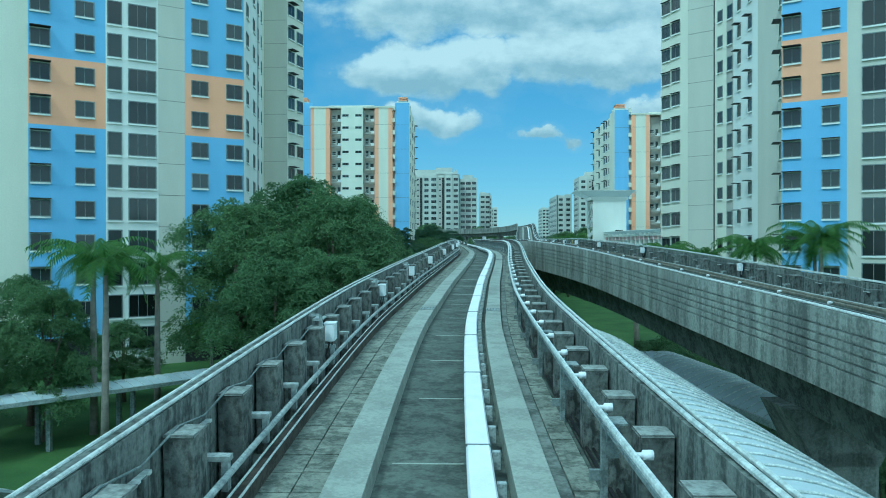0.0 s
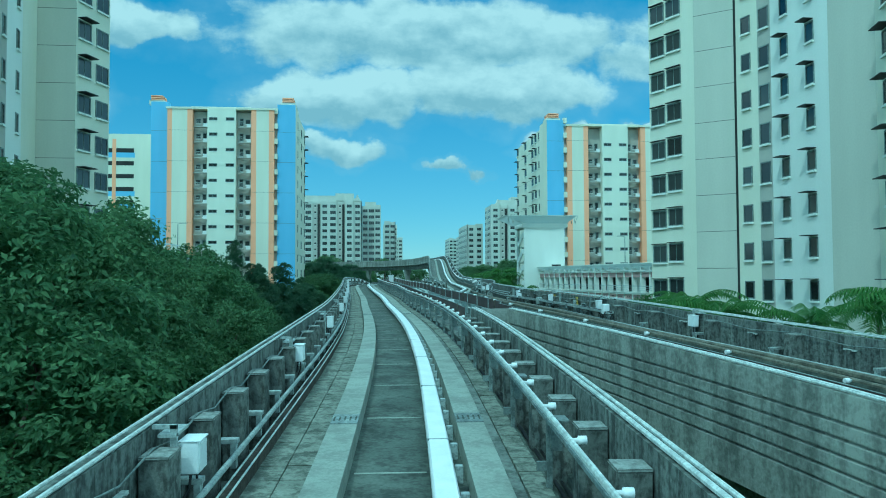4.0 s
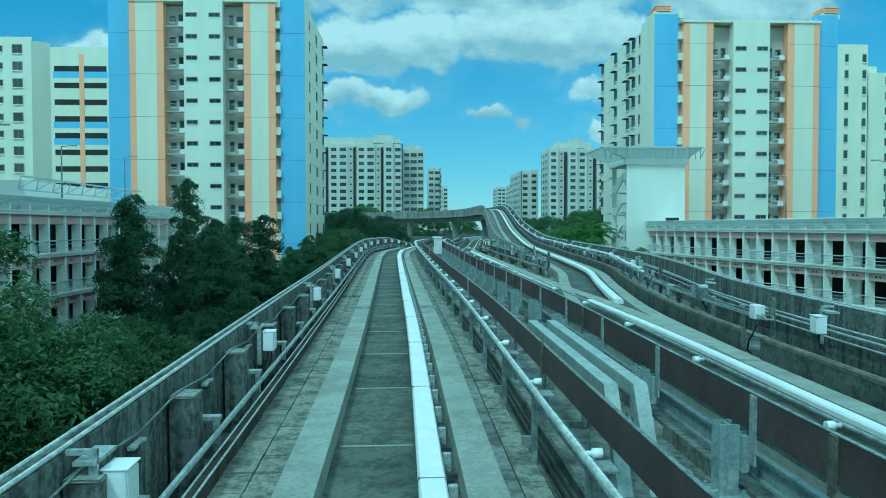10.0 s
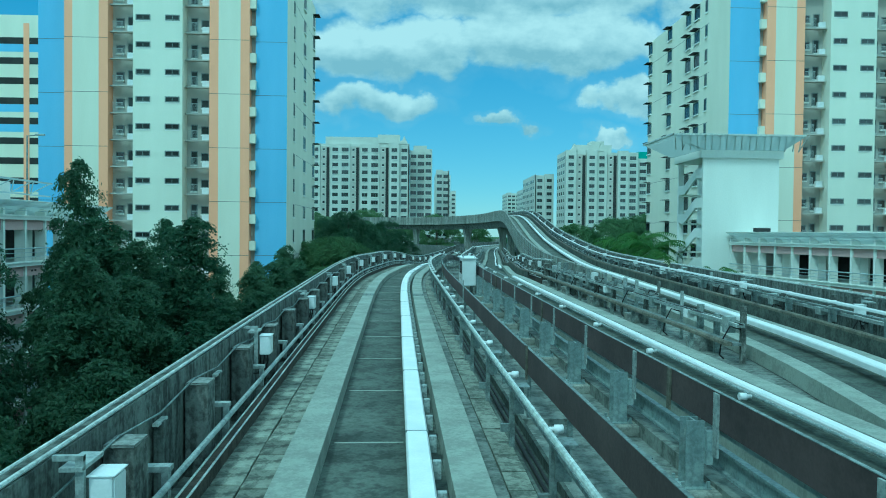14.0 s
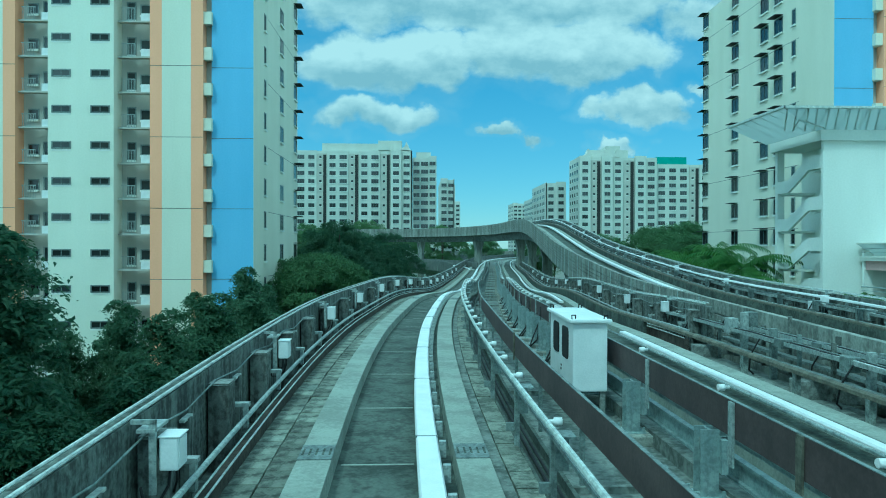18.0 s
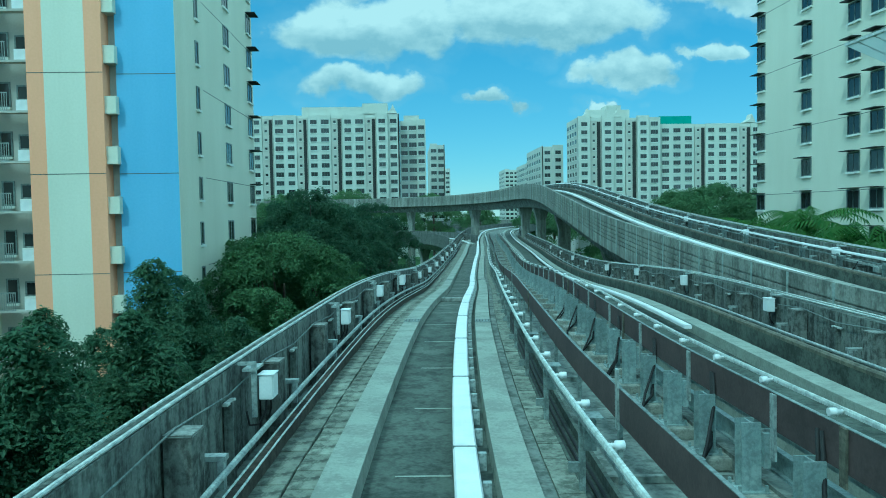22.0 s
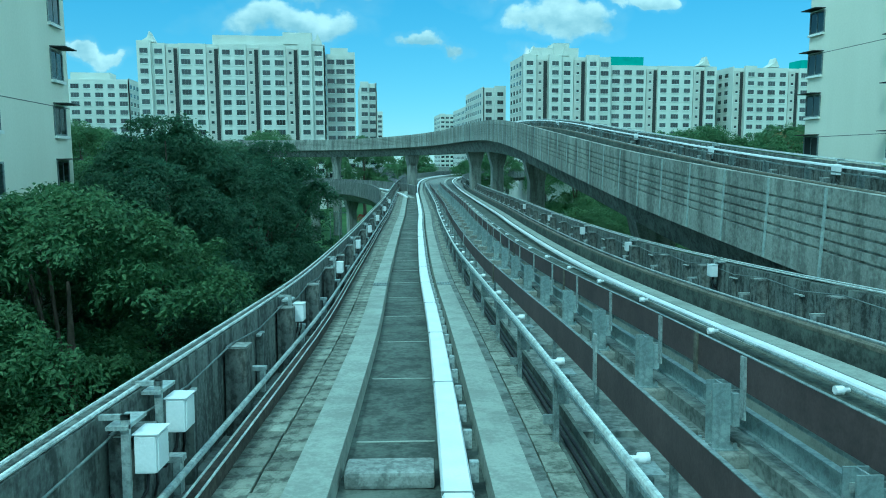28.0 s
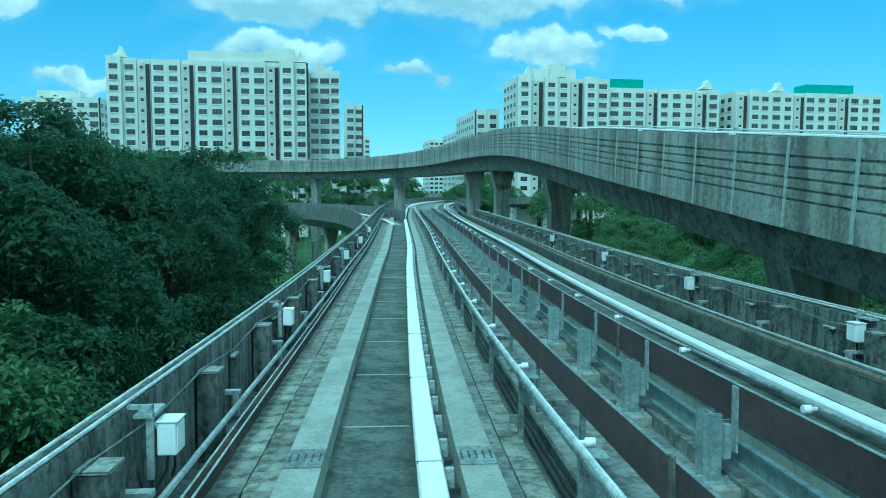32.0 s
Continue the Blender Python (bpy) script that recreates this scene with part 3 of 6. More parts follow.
# M_DARK foot panels paint the shade of the open ground floor
for x0, x1, z0, z1, m in ((0, 6.1, 3, OR0, M_BLUE), (0, 6.1, OR0, OR1, M_ORANGE), (0, 6.1, OR1, TOP, M_BLUE), (6.1, 10.6, 0, TOP, M_WHITE), (10.6, 13.0, 0, TOP, M_GREYC),
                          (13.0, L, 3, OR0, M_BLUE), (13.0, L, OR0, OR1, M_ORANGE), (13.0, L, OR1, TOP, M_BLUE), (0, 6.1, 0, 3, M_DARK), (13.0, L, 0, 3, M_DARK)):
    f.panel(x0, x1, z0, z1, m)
f.rows(W_SHADE, 0.9, Z, FH, 3, TOP)
f.rows(W_STD, 4.4, Z, FH, 3, TOP)
f.rows(W_TALL, 6.85, Z + 0.1, FH, 1, TOP)
f.rows(W_BAY, 9.2, Z + 0.1, FH, 1, TOP)
f.rows(W_STD, 14.4, Z, FH, 3, TOP)
f.rows(W_STD, L - 0.95, Z, FH, 3, TOP)
f.joints(10.6, 13.0, Z + FH / 2, FH, 1, TOP)
f = Facade(b, (-21.6, 73.1), (-23.8, 88))
f.panel(0, f.length, 0, TOP, M_WHITE)
for x, w in ((2.5, W_STD), (7.5, W_STD), (14.0, W_NARROW)):
    f.rows(w, x, Z, FH, 3, TOP)
# flat strip; its darker tone paints the shade of a recess
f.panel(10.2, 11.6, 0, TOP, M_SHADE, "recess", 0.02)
f.rows(W_NARROW, 10.9, Z, FH, 3, TOP, -0.03)
f = Facade(b, (-25, 93), (-22, 93))
f.panel(0, f.length, 0, TOP, M_GREYC)
f.joints(0, f.length, Z + FH / 2, FH, 1, TOP)
f = Facade(b, (-22, 93), (-20.8, 97))
f.panel(0, f.length, 0, TOP, M_CREAM)
f.rows(W_SHADE, 1.0, Z, FH, 3, TOP)
f.rows(W_STD, 3.2, Z, FH, 3, TOP)

# ---- its twin across the line ----
b = base("apartment_block", 42, 90, 0, "tall apartment block with grey-cream bays and blue front", "building", "apartment blocks")
Z, FH, TOP = 22.9, 2.92, 50.0
core(b, [(25.5, 94.5), (27.4, 90.4), (29.75, 88.4), (30.55, 86.0), (30.8, 84.5), (30.9, 77.8), (31.4, 73.9), (30.6, 71.3), (46, 61.6), (60, 61.6), (60, 118), (44, 118)], 0, TOP - 0.1, M_CREAM)
f = Facade(b, (24.9, 94.2), (27.0, 90.0))
f.panel(0, f.length, 0, TOP, M_CREAM)
f.rows(W_HOOD, 0.95, Z, FH, 3, TOP - 1)
f.rows(W_HOOD, 2.65, Z + 0.1, FH, 3, TOP - 1)
f = Facade(b, (27.0, 90.0), (29.4, 88.1))
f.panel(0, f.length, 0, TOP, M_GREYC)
f.joints(0, f.length, Z - 1.25, FH, 1, TOP)
f = Facade(b, (29.4, 88.1), (30.1, 85.8))
f.panel(0.25, f.length, 0, TOP, M_CREAM)
# flush near-black strip: the narrow gap's shade is only painted
f.panel(0.0, 0.25, 0, TOP, M_DARK, "slit")
f.rows(W_MID, 1.25, Z, FH, 3, TOP - 1)
f = Facade(b, (30.1, 85.8), (30.4, 84.5))
# flush wall, recess shade given by the darker tone alone
f.panel(0, f.length, 0, TOP, M_SHADE, "recess")
f.rows(W_LOGGIA, 0.67, Z, FH, 3, TOP - 1)
f = Facade(b, (30.4, 84.5), (30.5, 77.8))
f.panel(0, f.length, 0, TOP, M_WHITE)
f.rows(W_MIDS, 1.75, Z, FH, 3, TOP - 1)
f.rows(W_MIDS, 4.75, Z + 0.05, FH, 3, TOP - 1)
f = Facade(b, (30.5, 77.8), (31.0, 74.0))
f.panel(0, f.length, 0, TOP, M_GREYC)
f = Facade(b, (31.0, 74.0), (30.1, 71.0))
f.panel(0, f.length, 0, TOP, M_CREAM)
f.rows(W_SHADE, 1.9, Z, FH, 3, TOP - 1)
f = Facade(b, (30.1, 71.0), (46.2, 60.9))
OR0, OR1 = Z + FH * 0.52, Z + FH * 2.52
for x0, x1, z0, z1, m in ((0, 5.4, 0, OR0, M_BLUE), (0, 5.4, OR0, OR1, M_ORANGE), (0, 5.4, OR1, TOP, M_BLUE), (5.4, f.length, 0, TOP, M_GREYC)):
    f.panel(x0, x1, z0, z1, m)
f.rows(W_SHADE, 0.85, Z, FH, 3, TOP - 1)
f.rows(W_HOOD, 4.1, Z, FH, 3, TOP - 1)
f.rows(W_WIDE, 8.4, Z, FH, 3, TOP - 1)
f.rows(W_WIDE, 13.2, Z, FH, 3, TOP - 1)


# ---- point blocks with the striped fronts ----
def balcony_mesh():
    bm = bmesh.new()
    add_box(bm, -1.25, 1.25, -0.55, 0.0, -0.12, 0.0, 0)
    # railing cut from one sheet: bars between a foot and a hand rail
    cols = [-1.0]
    for k in range(9):
        cols += [-0.95 + k * 0.12, -0.925 + k * 0.12]
    cols.append(0.06)
    zs = (-0.03, 0.03, 0.94, 1.0)
    sheet = {(i, k, y): bm.verts.new((x, y, z)) for i, x in enumerate(cols) for k, z in enumerate(zs) for y in (-0.55, -0.52)}
    for y in (-0.55, -0.52):
        for i in range(len(cols) - 1):
            for k in range(3):
                if k != 1 or i % 2 == 1:
                    bm.faces.new((sheet[i, k, y], sheet[i + 1, k, y], sheet[i + 1, k + 1, y], sheet[i, k + 1, y])).material_index = 1
    for i in range(len(cols) - 1):
        bm.faces.new((sheet[i, 3, -0.55], sheet[i + 1, 3, -0.55], sheet[i + 1, 3, -0.52], sheet[i, 3, -0.52])).material_index = 1
    add_box(bm, 0.45, 1.15, -0.42, -0.08, -0.02, 0.6, 2)
    return mesh_of("balcony", bm, M_SHADE, M_GALV, M_BOX)


BALCONY = balcony_mesh()


def striped_tower(x_shift, mirror, top, z_win, fh, side_far, y0=166.5):
    sg = -1 if mirror else 1
    ax = lambda x: x * sg + x_shift
    b = base("apartment_block", ax(-25), y0 + 10, 0, "cream point block with apricot stripes and blue ends", "building", "apartment blocks")

    def face(xa, xb, dy=0.0):
        return Facade(b, (min(ax(xa), ax(xb)), y0 + dy), (max(ax(xa), ax(xb)), y0 + dy))

    xs = sorted((ax(-37.1), ax(-12)))
    core(b, [(xs[0] + .3, y0 + 2.4), (xs[1] - .36, y0 + 2.4), (xs[1] - .36, side_far - 0.3), (xs[0] + .3, side_far - 0.3)], 0, top - 0.3, M_CREAM)
    for xa, xb, m, dy, up in ((-37.1, -34.1, M_BLUE, 0.9, 1.4), (-34.1, -33.3, M_ORANGE, 0, 0), (-33.3, -30.7, M_CREAM, 0, 0), (-30.7, -29.8, M_ORANGE, 0, 0),
                              (-27.2, -22.3, M_PALE, -0.3, 0.2), (-19.7, -18.8, M_ORANGE, 0, 0), (-18.8, -16.6, M_CREAM, 0, 0), (-16.6, -15.7, M_ORANGE, 0, 0),
                              (-15.2, -12.0, M_BLUE, 0.6, 1.2)):
        f = face(xa, xb, dy)
        f.thick = 2.3 - dy
        f.panel(0, f.length, 0, top + up, m)
        if m is M_BLUE:
            f.joints(0, f.length, z_win + 0.7, fh * 2, 1, top)
    f = face(-34.1, -29.8)
    f.joints(0, f.length, z_win + 0.7, fh * 2, 1, top)
    f = face(-19.7, -15.7)
    f.joints(0, f.length, z_win + 0.7, fh * 2, 1, top)
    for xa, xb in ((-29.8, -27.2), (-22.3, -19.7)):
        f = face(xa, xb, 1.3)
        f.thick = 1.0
        # set back, with extra shade painted into the wall colour
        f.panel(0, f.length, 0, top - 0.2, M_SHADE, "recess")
        near = 0.75 if (xa < -25) != mirror else f.length - 0.75
        far = f.length - near
        f.rows(W_SMALL, near, z_win - 0.15, fh, 3, top - 1)
        f.rows(W_NARROW, far, z_win - 0.25, fh, 3, top - 1)
        z = z_win - 1.25
        while z > 3:
            z -= fh
        while z < top - 2:
            z += fh
            if z < top - 2:
                part("balcony", BALCONY, None, b, "", f.m @ Matrix.Translation((f.length / 2, -0.4, z)))
    f = face(-27.2, -22.3, -0.3)
    f.rows(W_SLOT, 1.0, z_win, fh, 3, top - 0.8)
    f.rows(W_SLOT, f.length - 1.0, z_win, fh, 3, top - 0.8)
    # narrow recess between the stripe and the blue end
    f = face(-15.7, -15.2, 1.0)
    f.thick = 1.3
    # this set-back strip has painted shade as well
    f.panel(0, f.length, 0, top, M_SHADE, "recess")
    z = z_win - 0.9
    while z > 3:
        z -= fh
    bm = bmesh.new()
    add_box(bm, min(ax(-15.7), ax(-15.1)), max(ax(-15.7), ax(-15.1)), y0 + 0.15, y0 + 1.3, -0.6, 0.35)
    me = mesh_of("spandrel", bm, M_CREAM)
    while z < top - 1:
        z += fh
        part("spandrel", me, None, b, "", b.matrix_basis.inverted() @ Matrix.Translation((0, 0, z)))
    # long side towards the line
    if mirror:
        f = Facade(b, (ax(-12), side_far), (ax(-12), y0 + 0.606))
        u = lambda d: f.length - d
    else:
        f = Facade(b, (ax(-12), y0 + 0.606), (ax(-12), side_far))
        u = lambda d: d
    f.panel(0, f.length, 0, top + 0.4, M_CREAM)
    f.panel(min(u(5.5), u(0)), max(u(5.5), u(0)), 0, top + 1.19, M_CREAM, "stair_core", 0.02)
    f.joints(0, f.length, z_win + 0.7, fh * 2, 1, top)
    f.rows(W_NARROW, u(6.4 if mirror else 4.2), z_win, fh, 3, top - 0.5, 0.0 if mirror else -0.022)
    f.rows(W_SHADE if mirror else W_STD, u(9.2 if mirror else 11.8), z_win, fh, 3, top - 0.5)
    f.rows(W_SHADE, u(12.0) if mirror else u(19.4), z_win, fh, 3, top - 0.5)
    if mirror:
        f.rows(W_SHADE, u(18.6), z_win, fh, 3, top - 0.5)
        f.rows(W_SHADE, u(26.6), z_win, fh, 3, top - 0.5)
    # roof slabs and lift caps
    roof_box(b, min(ax(-34.3), ax(-15.5)), max(ax(-34.3), ax(-15.5)), y0 - 0.15, y0 + 12, top, top + 0.35, M_CREAM, "roof_slab")
    roof_box(b, min(ax(-30.5), ax(-20)), max(ax(-30.5), ax(-20)), y0 + 2, y0 + 9, top + 0.35, top + 0.9, M_CREAM)
    for xa in (-36.2, -13.4):
        roof_box(b, ax(xa) - 1.3, ax(xa) + 1.3, y0 + 1.2, y0 + 4, top + 0.9, top + 1.7, M_CREAM, "lift_head")
        for k in range(3):
            roof_box(b, ax(xa) - 1.0, ax(xa) + 1.0, y0 + 1.05, y0 + 4, top + 1.75 + 0.3 * k, top + 1.95 + 0.3 * k, M_ORANGE, "lift_cap")
    return b


striped_tower(0.0, False, 42.0, 32.1, 2.72, 188.0)
striped_tower(22.0, True, 40.2, 31.2, 2.78, 195.0, 167.0)

# ---- slabs behind them ----
b = base("apartment_block", -60, 200, 0, "cream slab block with blue corridor bands", "building", "apartment blocks")
core(b, [(-80, 193), (-59.4, 193), (-57.2, 194.6), (-40, 194.6), (-40, 210), (-80, 210)], 0, 42.5, M_CREAM)
f = Facade(b, (-80, 192.6), (-59.2, 192.6))
f.panel(0, f.length, 0, 43.8, M_CREAM)
f.rows(W_BAND, 14.6, 31.0, 2.72, 3, 42)
f.rows(W_STD, 18.6, 31.0, 2.72, 3, 42)
f.rows(W_BAND, 8.6, 31.0, 2.72, 3, 42)
f = Facade(b, (-59.2, 192.6), (-57, 194.2))
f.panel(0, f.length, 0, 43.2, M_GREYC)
f = Facade(b, (-57, 194.2), (-40, 194.2))
f.panel(0, f.length, 0, 42.6, M_CREAM)
z = 31.0 - 2.72 * 10
k = 0
while z < 41:
    # corridor openings are flat panels with their inner shade painted near-black
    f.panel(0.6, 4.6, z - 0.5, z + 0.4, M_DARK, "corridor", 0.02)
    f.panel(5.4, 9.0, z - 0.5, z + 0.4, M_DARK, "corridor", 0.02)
    if k % 4 in (1, 2):
        f.panel(0.4, 9.2, z - 1.55, z - 0.5, M_BLUE, "corridor_band", 0.015)
    z += 2.72
    k += 1
f.panel(4.62, 5.38, 4, 41.5, M_ORANGE, "stripe", 0.05)
for x0, x1, y, top, w in ((72.0, 79.6, 194.0, 44.2, W_NARROW), (82.5, 100, 199.0, 40.5, W_FAR)):
    b = base("apartment_block", (x0 + x1) / 2, y + 8, 0, "cream slab block seen behind the car park", "building", "apartment blocks")
    core(b, [(x0 + .1, y + .3), (x1 - .1, y + .3), (x1 - .1, y + 16), (x0 + .1, y + 16)], 0, top - 0.2, M_CREAM)
    f = Facade(b, (x0, y), (x1, y))
    f.panel(0, f.length, 0, top, M_CREAM)
    for x in ((3.9, 7.0) if w is W_NARROW else (4.5, 8.5, 12)):
        f.rows(w, x, 31.0, 2.72, 3, top - 1.2)
    f = Facade(b, (x0, y + 16), (x0, y))
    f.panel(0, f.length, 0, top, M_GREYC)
    roof_box(b, x0 + 0.5, x0 + 2.5, y + 1, y + 4, top, top + 1.3, M_CREAM, "lift_head")


# ---- far white blocks along the road ----
def far_block(x0, x1, y0, y1, floors, bays, label, side=None, roof=(), z_shift=0.0, fh=2.72, ridges=()):
    top = floors * fh + 1.6 + z_shift
    b = base("apartment_block", (x0 + x1) / 2, (y0 + y1) / 2, 0, label, "building", "far apartment blocks")
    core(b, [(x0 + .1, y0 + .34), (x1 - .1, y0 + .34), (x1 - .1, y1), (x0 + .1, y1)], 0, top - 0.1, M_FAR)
    f = Facade(b, (x0, y0), (x1, y0))
    n = len(bays)
    w = (x1 - x0) / n
    for i, kind in enumerate(bays):
        if kind == "d":
            # flat bay: recess shade and a near-black shadow column painted on
            f.panel(i * w + 0.2, (i + 1) * w - 0.2, 0, top - 1.0, M_SHADE, "recess", 0.02)
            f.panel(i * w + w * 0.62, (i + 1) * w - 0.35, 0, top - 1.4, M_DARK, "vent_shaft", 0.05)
            f.rows(W_SMALL, i * w + w * 0.35, top - 2.2, fh, 6, top - 1, -0.03)
        elif kind == "b":
            f.panel(i * w, (i + 1) * w, 0, top + 0.5, M_FAR, "bay", 0.9)
            f.rows(W_FAR, i * w + w / 2, top - 2.2, fh, 6, top - 1, -0.91)
        else:
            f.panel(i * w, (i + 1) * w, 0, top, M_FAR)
            f.rows(W_PAIR if kind == "p" else W_FAR, i * w + w / 2, top - 2.2, fh, 6, top - 1)
    if side == "+x":
        f = Facade(b, (x1, y0), (x1, y1))
    elif side == "-x":
        f = Facade(b, (x0, y1), (x0, y0))
    if side:
        f.panel(0, f.length, 0, top + 0.3, M_FAR)
        for k in range(int(f.length / 4)):
            f.rows(W_FAR, 2 + 4 * k, top - 2.2, fh, 6, top - 1)
    for k, (xa, xb, h, m) in enumerate(roof):
        roof_box(b, xa, xb, y0 + 1.5 - 0.2 * k, y0 + 8 + 0.2 * k, top, top + h, m, "roof_house")
    for xa in ridges:
        bm = bmesh.new()
        v = [bm.verts.new((x, y, z)) for y in (y0 + 0.5, y0 + 4) for x, z in ((xa - 2, top + 0.3), (xa + 2, top + 0.3), (xa + 0.6, top + 3.2), (xa, top + 1.6))]
        bm.faces.new(v[:4])
        bm.faces.new(v[4:][::-1])
        for i in range(4):
            j = (i + 1) % 4
            bm.faces.new((v[i], v[4 + i], v[4 + j], v[j]))
        bm.transform(b.matrix_basis.inverted())
        part("roof_fin", bm, M_FAR, b)
    return b


far_block(-51.5, -1.5, 362, 378, 16, "bwdpwdwpdwpdbw", "far white apartment block with dark window columns", "+x", ((-32, -8, 2.6, M_FAR), (-13, -5, 3.6, M_FAR)), 0.5, ridges=(-49, -11, -4))
far_block(-1.3, 7.0, 369, 392, 16, "wpb", "stepped end of the far white apartment block", "+x", ((0, 5, 2.0, M_FAR),), -0.9)
far_block(9.5, 15.0, 405, 440, 14, "bw", "far white apartment block seen end on", "+x", (), 0.0)
far_block(12.5, 18.5, 470, 520, 15, "wb", "distant white apartment block along the road", "+x", (), 0)
far_block(17, 26, 560, 600, 14, "wwb", "distant white apartment block along the road", "+x", (), 0)
far_block(58, 86, 373, 390, 16, "bdbwdbp", "far white apartment block with stepped top", "-x", ((62, 76, 2.8, M_FAR), (68, 73, 4.2, M_FAR)), 0.0, ridges=(61, 71))
far_block(86.5, 122, 375, 390, 15, "pppdwpwdp", "far white apartment block with green roof house", None, ((87, 98, 2.8, M_GREEN),), 0.6, ridges=(118,))
far_block(126, 175, 372, 390, 15, "dbwpwdpwpdpwp", "far white apartment block with green roof house", "-x", ((150, 166, 2.8, M_GREEN),), 0.0, ridges=(140,))
far_block(50, 57.5, 395, 430, 14, "wb", "far white apartment block seen end on", "-x", (), -2)
far_block(62, 72, 500, 540, 14, "bww", "distant white apartment block along the road", "-x", (), -1)
far_block(66, 78, 620, 650, 15, "bwwb", "distant white apartment block along the road", "-x", (), 0)
far_block(-86, -64, 400, 416, 14, "wpwpwp", "far white apartment block among trees", "+x", ((-82, -70, 2.2, M_FAR),), 0)
far_block(-62.5, -55, 430, 446, 12, "pw", "lower far white block among trees", "+x", (), 0)
far_block(-140, -108, 335, 350, 13, "wpwpwpwp", "far white apartment block among trees", None, (), 0)


# ---- car parks and the stair tower ----
def car_park(name, p, q, depth, top, label, levels):
    b = base(name, (p[0] + q[0]) / 2, (p[1] + q[1]) / 2, 0, label, "car park")
    d = Vector((q[0] - p[0], q[1] - p[1], 0)).normalized()
    inn = Vector((-d.y, d.x, 0))
    back = [Vector((p[0], p[1], 0)) + inn * depth, Vector((q[0], q[1], 0)) + inn * depth]
    f = Facade(b, p, q)
    fh = 2.75
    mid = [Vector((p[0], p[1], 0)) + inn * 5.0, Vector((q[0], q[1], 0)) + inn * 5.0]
    # added block; its near-black colour paints the shade deep in the decks
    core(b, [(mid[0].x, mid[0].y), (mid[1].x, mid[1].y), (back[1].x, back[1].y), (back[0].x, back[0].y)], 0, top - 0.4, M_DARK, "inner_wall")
    n = int(f.length / 2.25)
    for k in range(levels + 1):
        z = top - k * fh
        bm = bmesh.new()
        add_box(bm, 0, f.length, -0.25, 5.0, z - 0.25, z - 0.05)
        part("floor_slab", bm, M_WHITE, b, "", f.m)
        f.panel(0, f.length, z - 0.85, z - 0.25, M_PINK, "beam_band", 0.02)
        f.panel(0, f.length, z - 0.06, z + 0.02, M_WHITE, "ledge", 0.32)
        bm = bmesh.new()
        for dz, r in ((0.80, 0.045), (0.55, 0.02), (0.30, 0.02)):
            add_tube(bm, [(0, -0.15, z + dz), (f.length, -0.15, z + dz)], r, 6)
        if k:
            for i in range(n):
                x = (i + 0.5) * f.length / n
                for dx in (-0.28, 0.12):
                    add_box(bm, x + dx, x + dx + 0.2, -0.034, -0.02, z - 0.62, z - 0.5, 1)
        part("railing", bm, (M_ROOFSHEET, M_DARK), b, "", f.m)
    me = None
    for i in range(n + 1):
        x = min(i * f.length / n, f.length - 0.25)
        if me is None:
            bm = bmesh.new()
            add_box(bm, 0, 0.22, -0.12, 0.5, 0, top + 0.4)
            me = mesh_of("column", bm, M_WHITE)
        part("column", me, None, b, "", f.m @ Matrix.Translation((x, 0, 0)))
    # white partitions inside every second bay
    bm = bmesh.new()
    add_box(bm, 0.3, 1.9, 1.6, 1.75, top - levels * fh, top - 0.3)
    me = mesh_of("partition", bm, M_WHITE)
    for i in range(0, n, 2):
        part("partition", me, None, b, "", f.m @ Matrix.Translation((i * f.length / n, 0, 0)))
    bm = bmesh.new()
    # pale roof kerb with raking bars and glass between them
    add_box(bm, 0, f.length, 0.8, 0.95, top + 0.02, top + 0.9)
    for i in range(0, n + 1):
        x = i * f.length / n
        v = [bm.verts.new((x + a, y, z)) for a in (0, 0.1) for y, z in ((-0.5, top + 0.85), (0.8, top + 0.02), (0.8, top + 0.9))]
        bm.faces.new(v[:3])
        bm.faces.new(v[3:][::-1])
        for p0, p1 in ((0, 1), (1, 2), (2, 0)):
            bm.faces.new((v[p0], v[p1], v[3 + p1], v[3 + p0]))
    v = [bm.verts.new(q) for q in ((0, -0.46, top + 0.80), (f.length, -0.46, top + 0.80), (f.length, 0.74, top + 0.06), (0, 0.74, top + 0.06))]
    bm.faces.new(v).material_index = 1
    add_tube(bm, [(0, -0.5, top + 0.86), (f.length, -0.5, top + 0.86)], 0.05, 6)
    part("roof_parapet", bm, (M_WHITE, M_PANEL), b, "", f.m)
    return b, f


b, f = car_park("car_park", (29.9, 156.8), (35.1, 112), 26, 13.0, "pink and white car park with open decks", 3)
for k in range(9):
    x = f.length - 2 - k * 4.6
    bm = bmesh.new()
    add_box(bm, x - 1.6, x + 1.6, 5.2, 8.0, 13.4, 13.5)
    add_box(bm, x - 1.5, x + 1.5, 5.0, 5.1, 13.0, 13.75)
    part("roof_trellis", bm, M_WHITE, b, "", f.m)
b2, f2 = car_park("car_park", (-22, 100), (-22, 147), 26, 14.3, "pink and white car park with open decks", 4)
bm = bmesh.new()
add_box(bm, 30, f2.length, 7, 12, 14.3, 17.0)
part("roof_house", bm, M_WHITE, b2, "", f2.m)
bm = bmesh.new()
for k in range(9):
    x = 24 + k * 2.6
    add_box(bm, x, x + 2.5, 4.2, 4.3, 15.9, 16.0)
    add_tube(bm, [(x, 4.2, 16.9), (x + 1.2, 5.0, 16.1), (x + 2.4, 4.2, 16.9)], 0.04, 6)
add_box(bm, 24, 47, 3.9, 4.2, 16.85, 16.95)
part("roof_canopy", bm, M_ROOFSHEET, b2, "", f2.m)

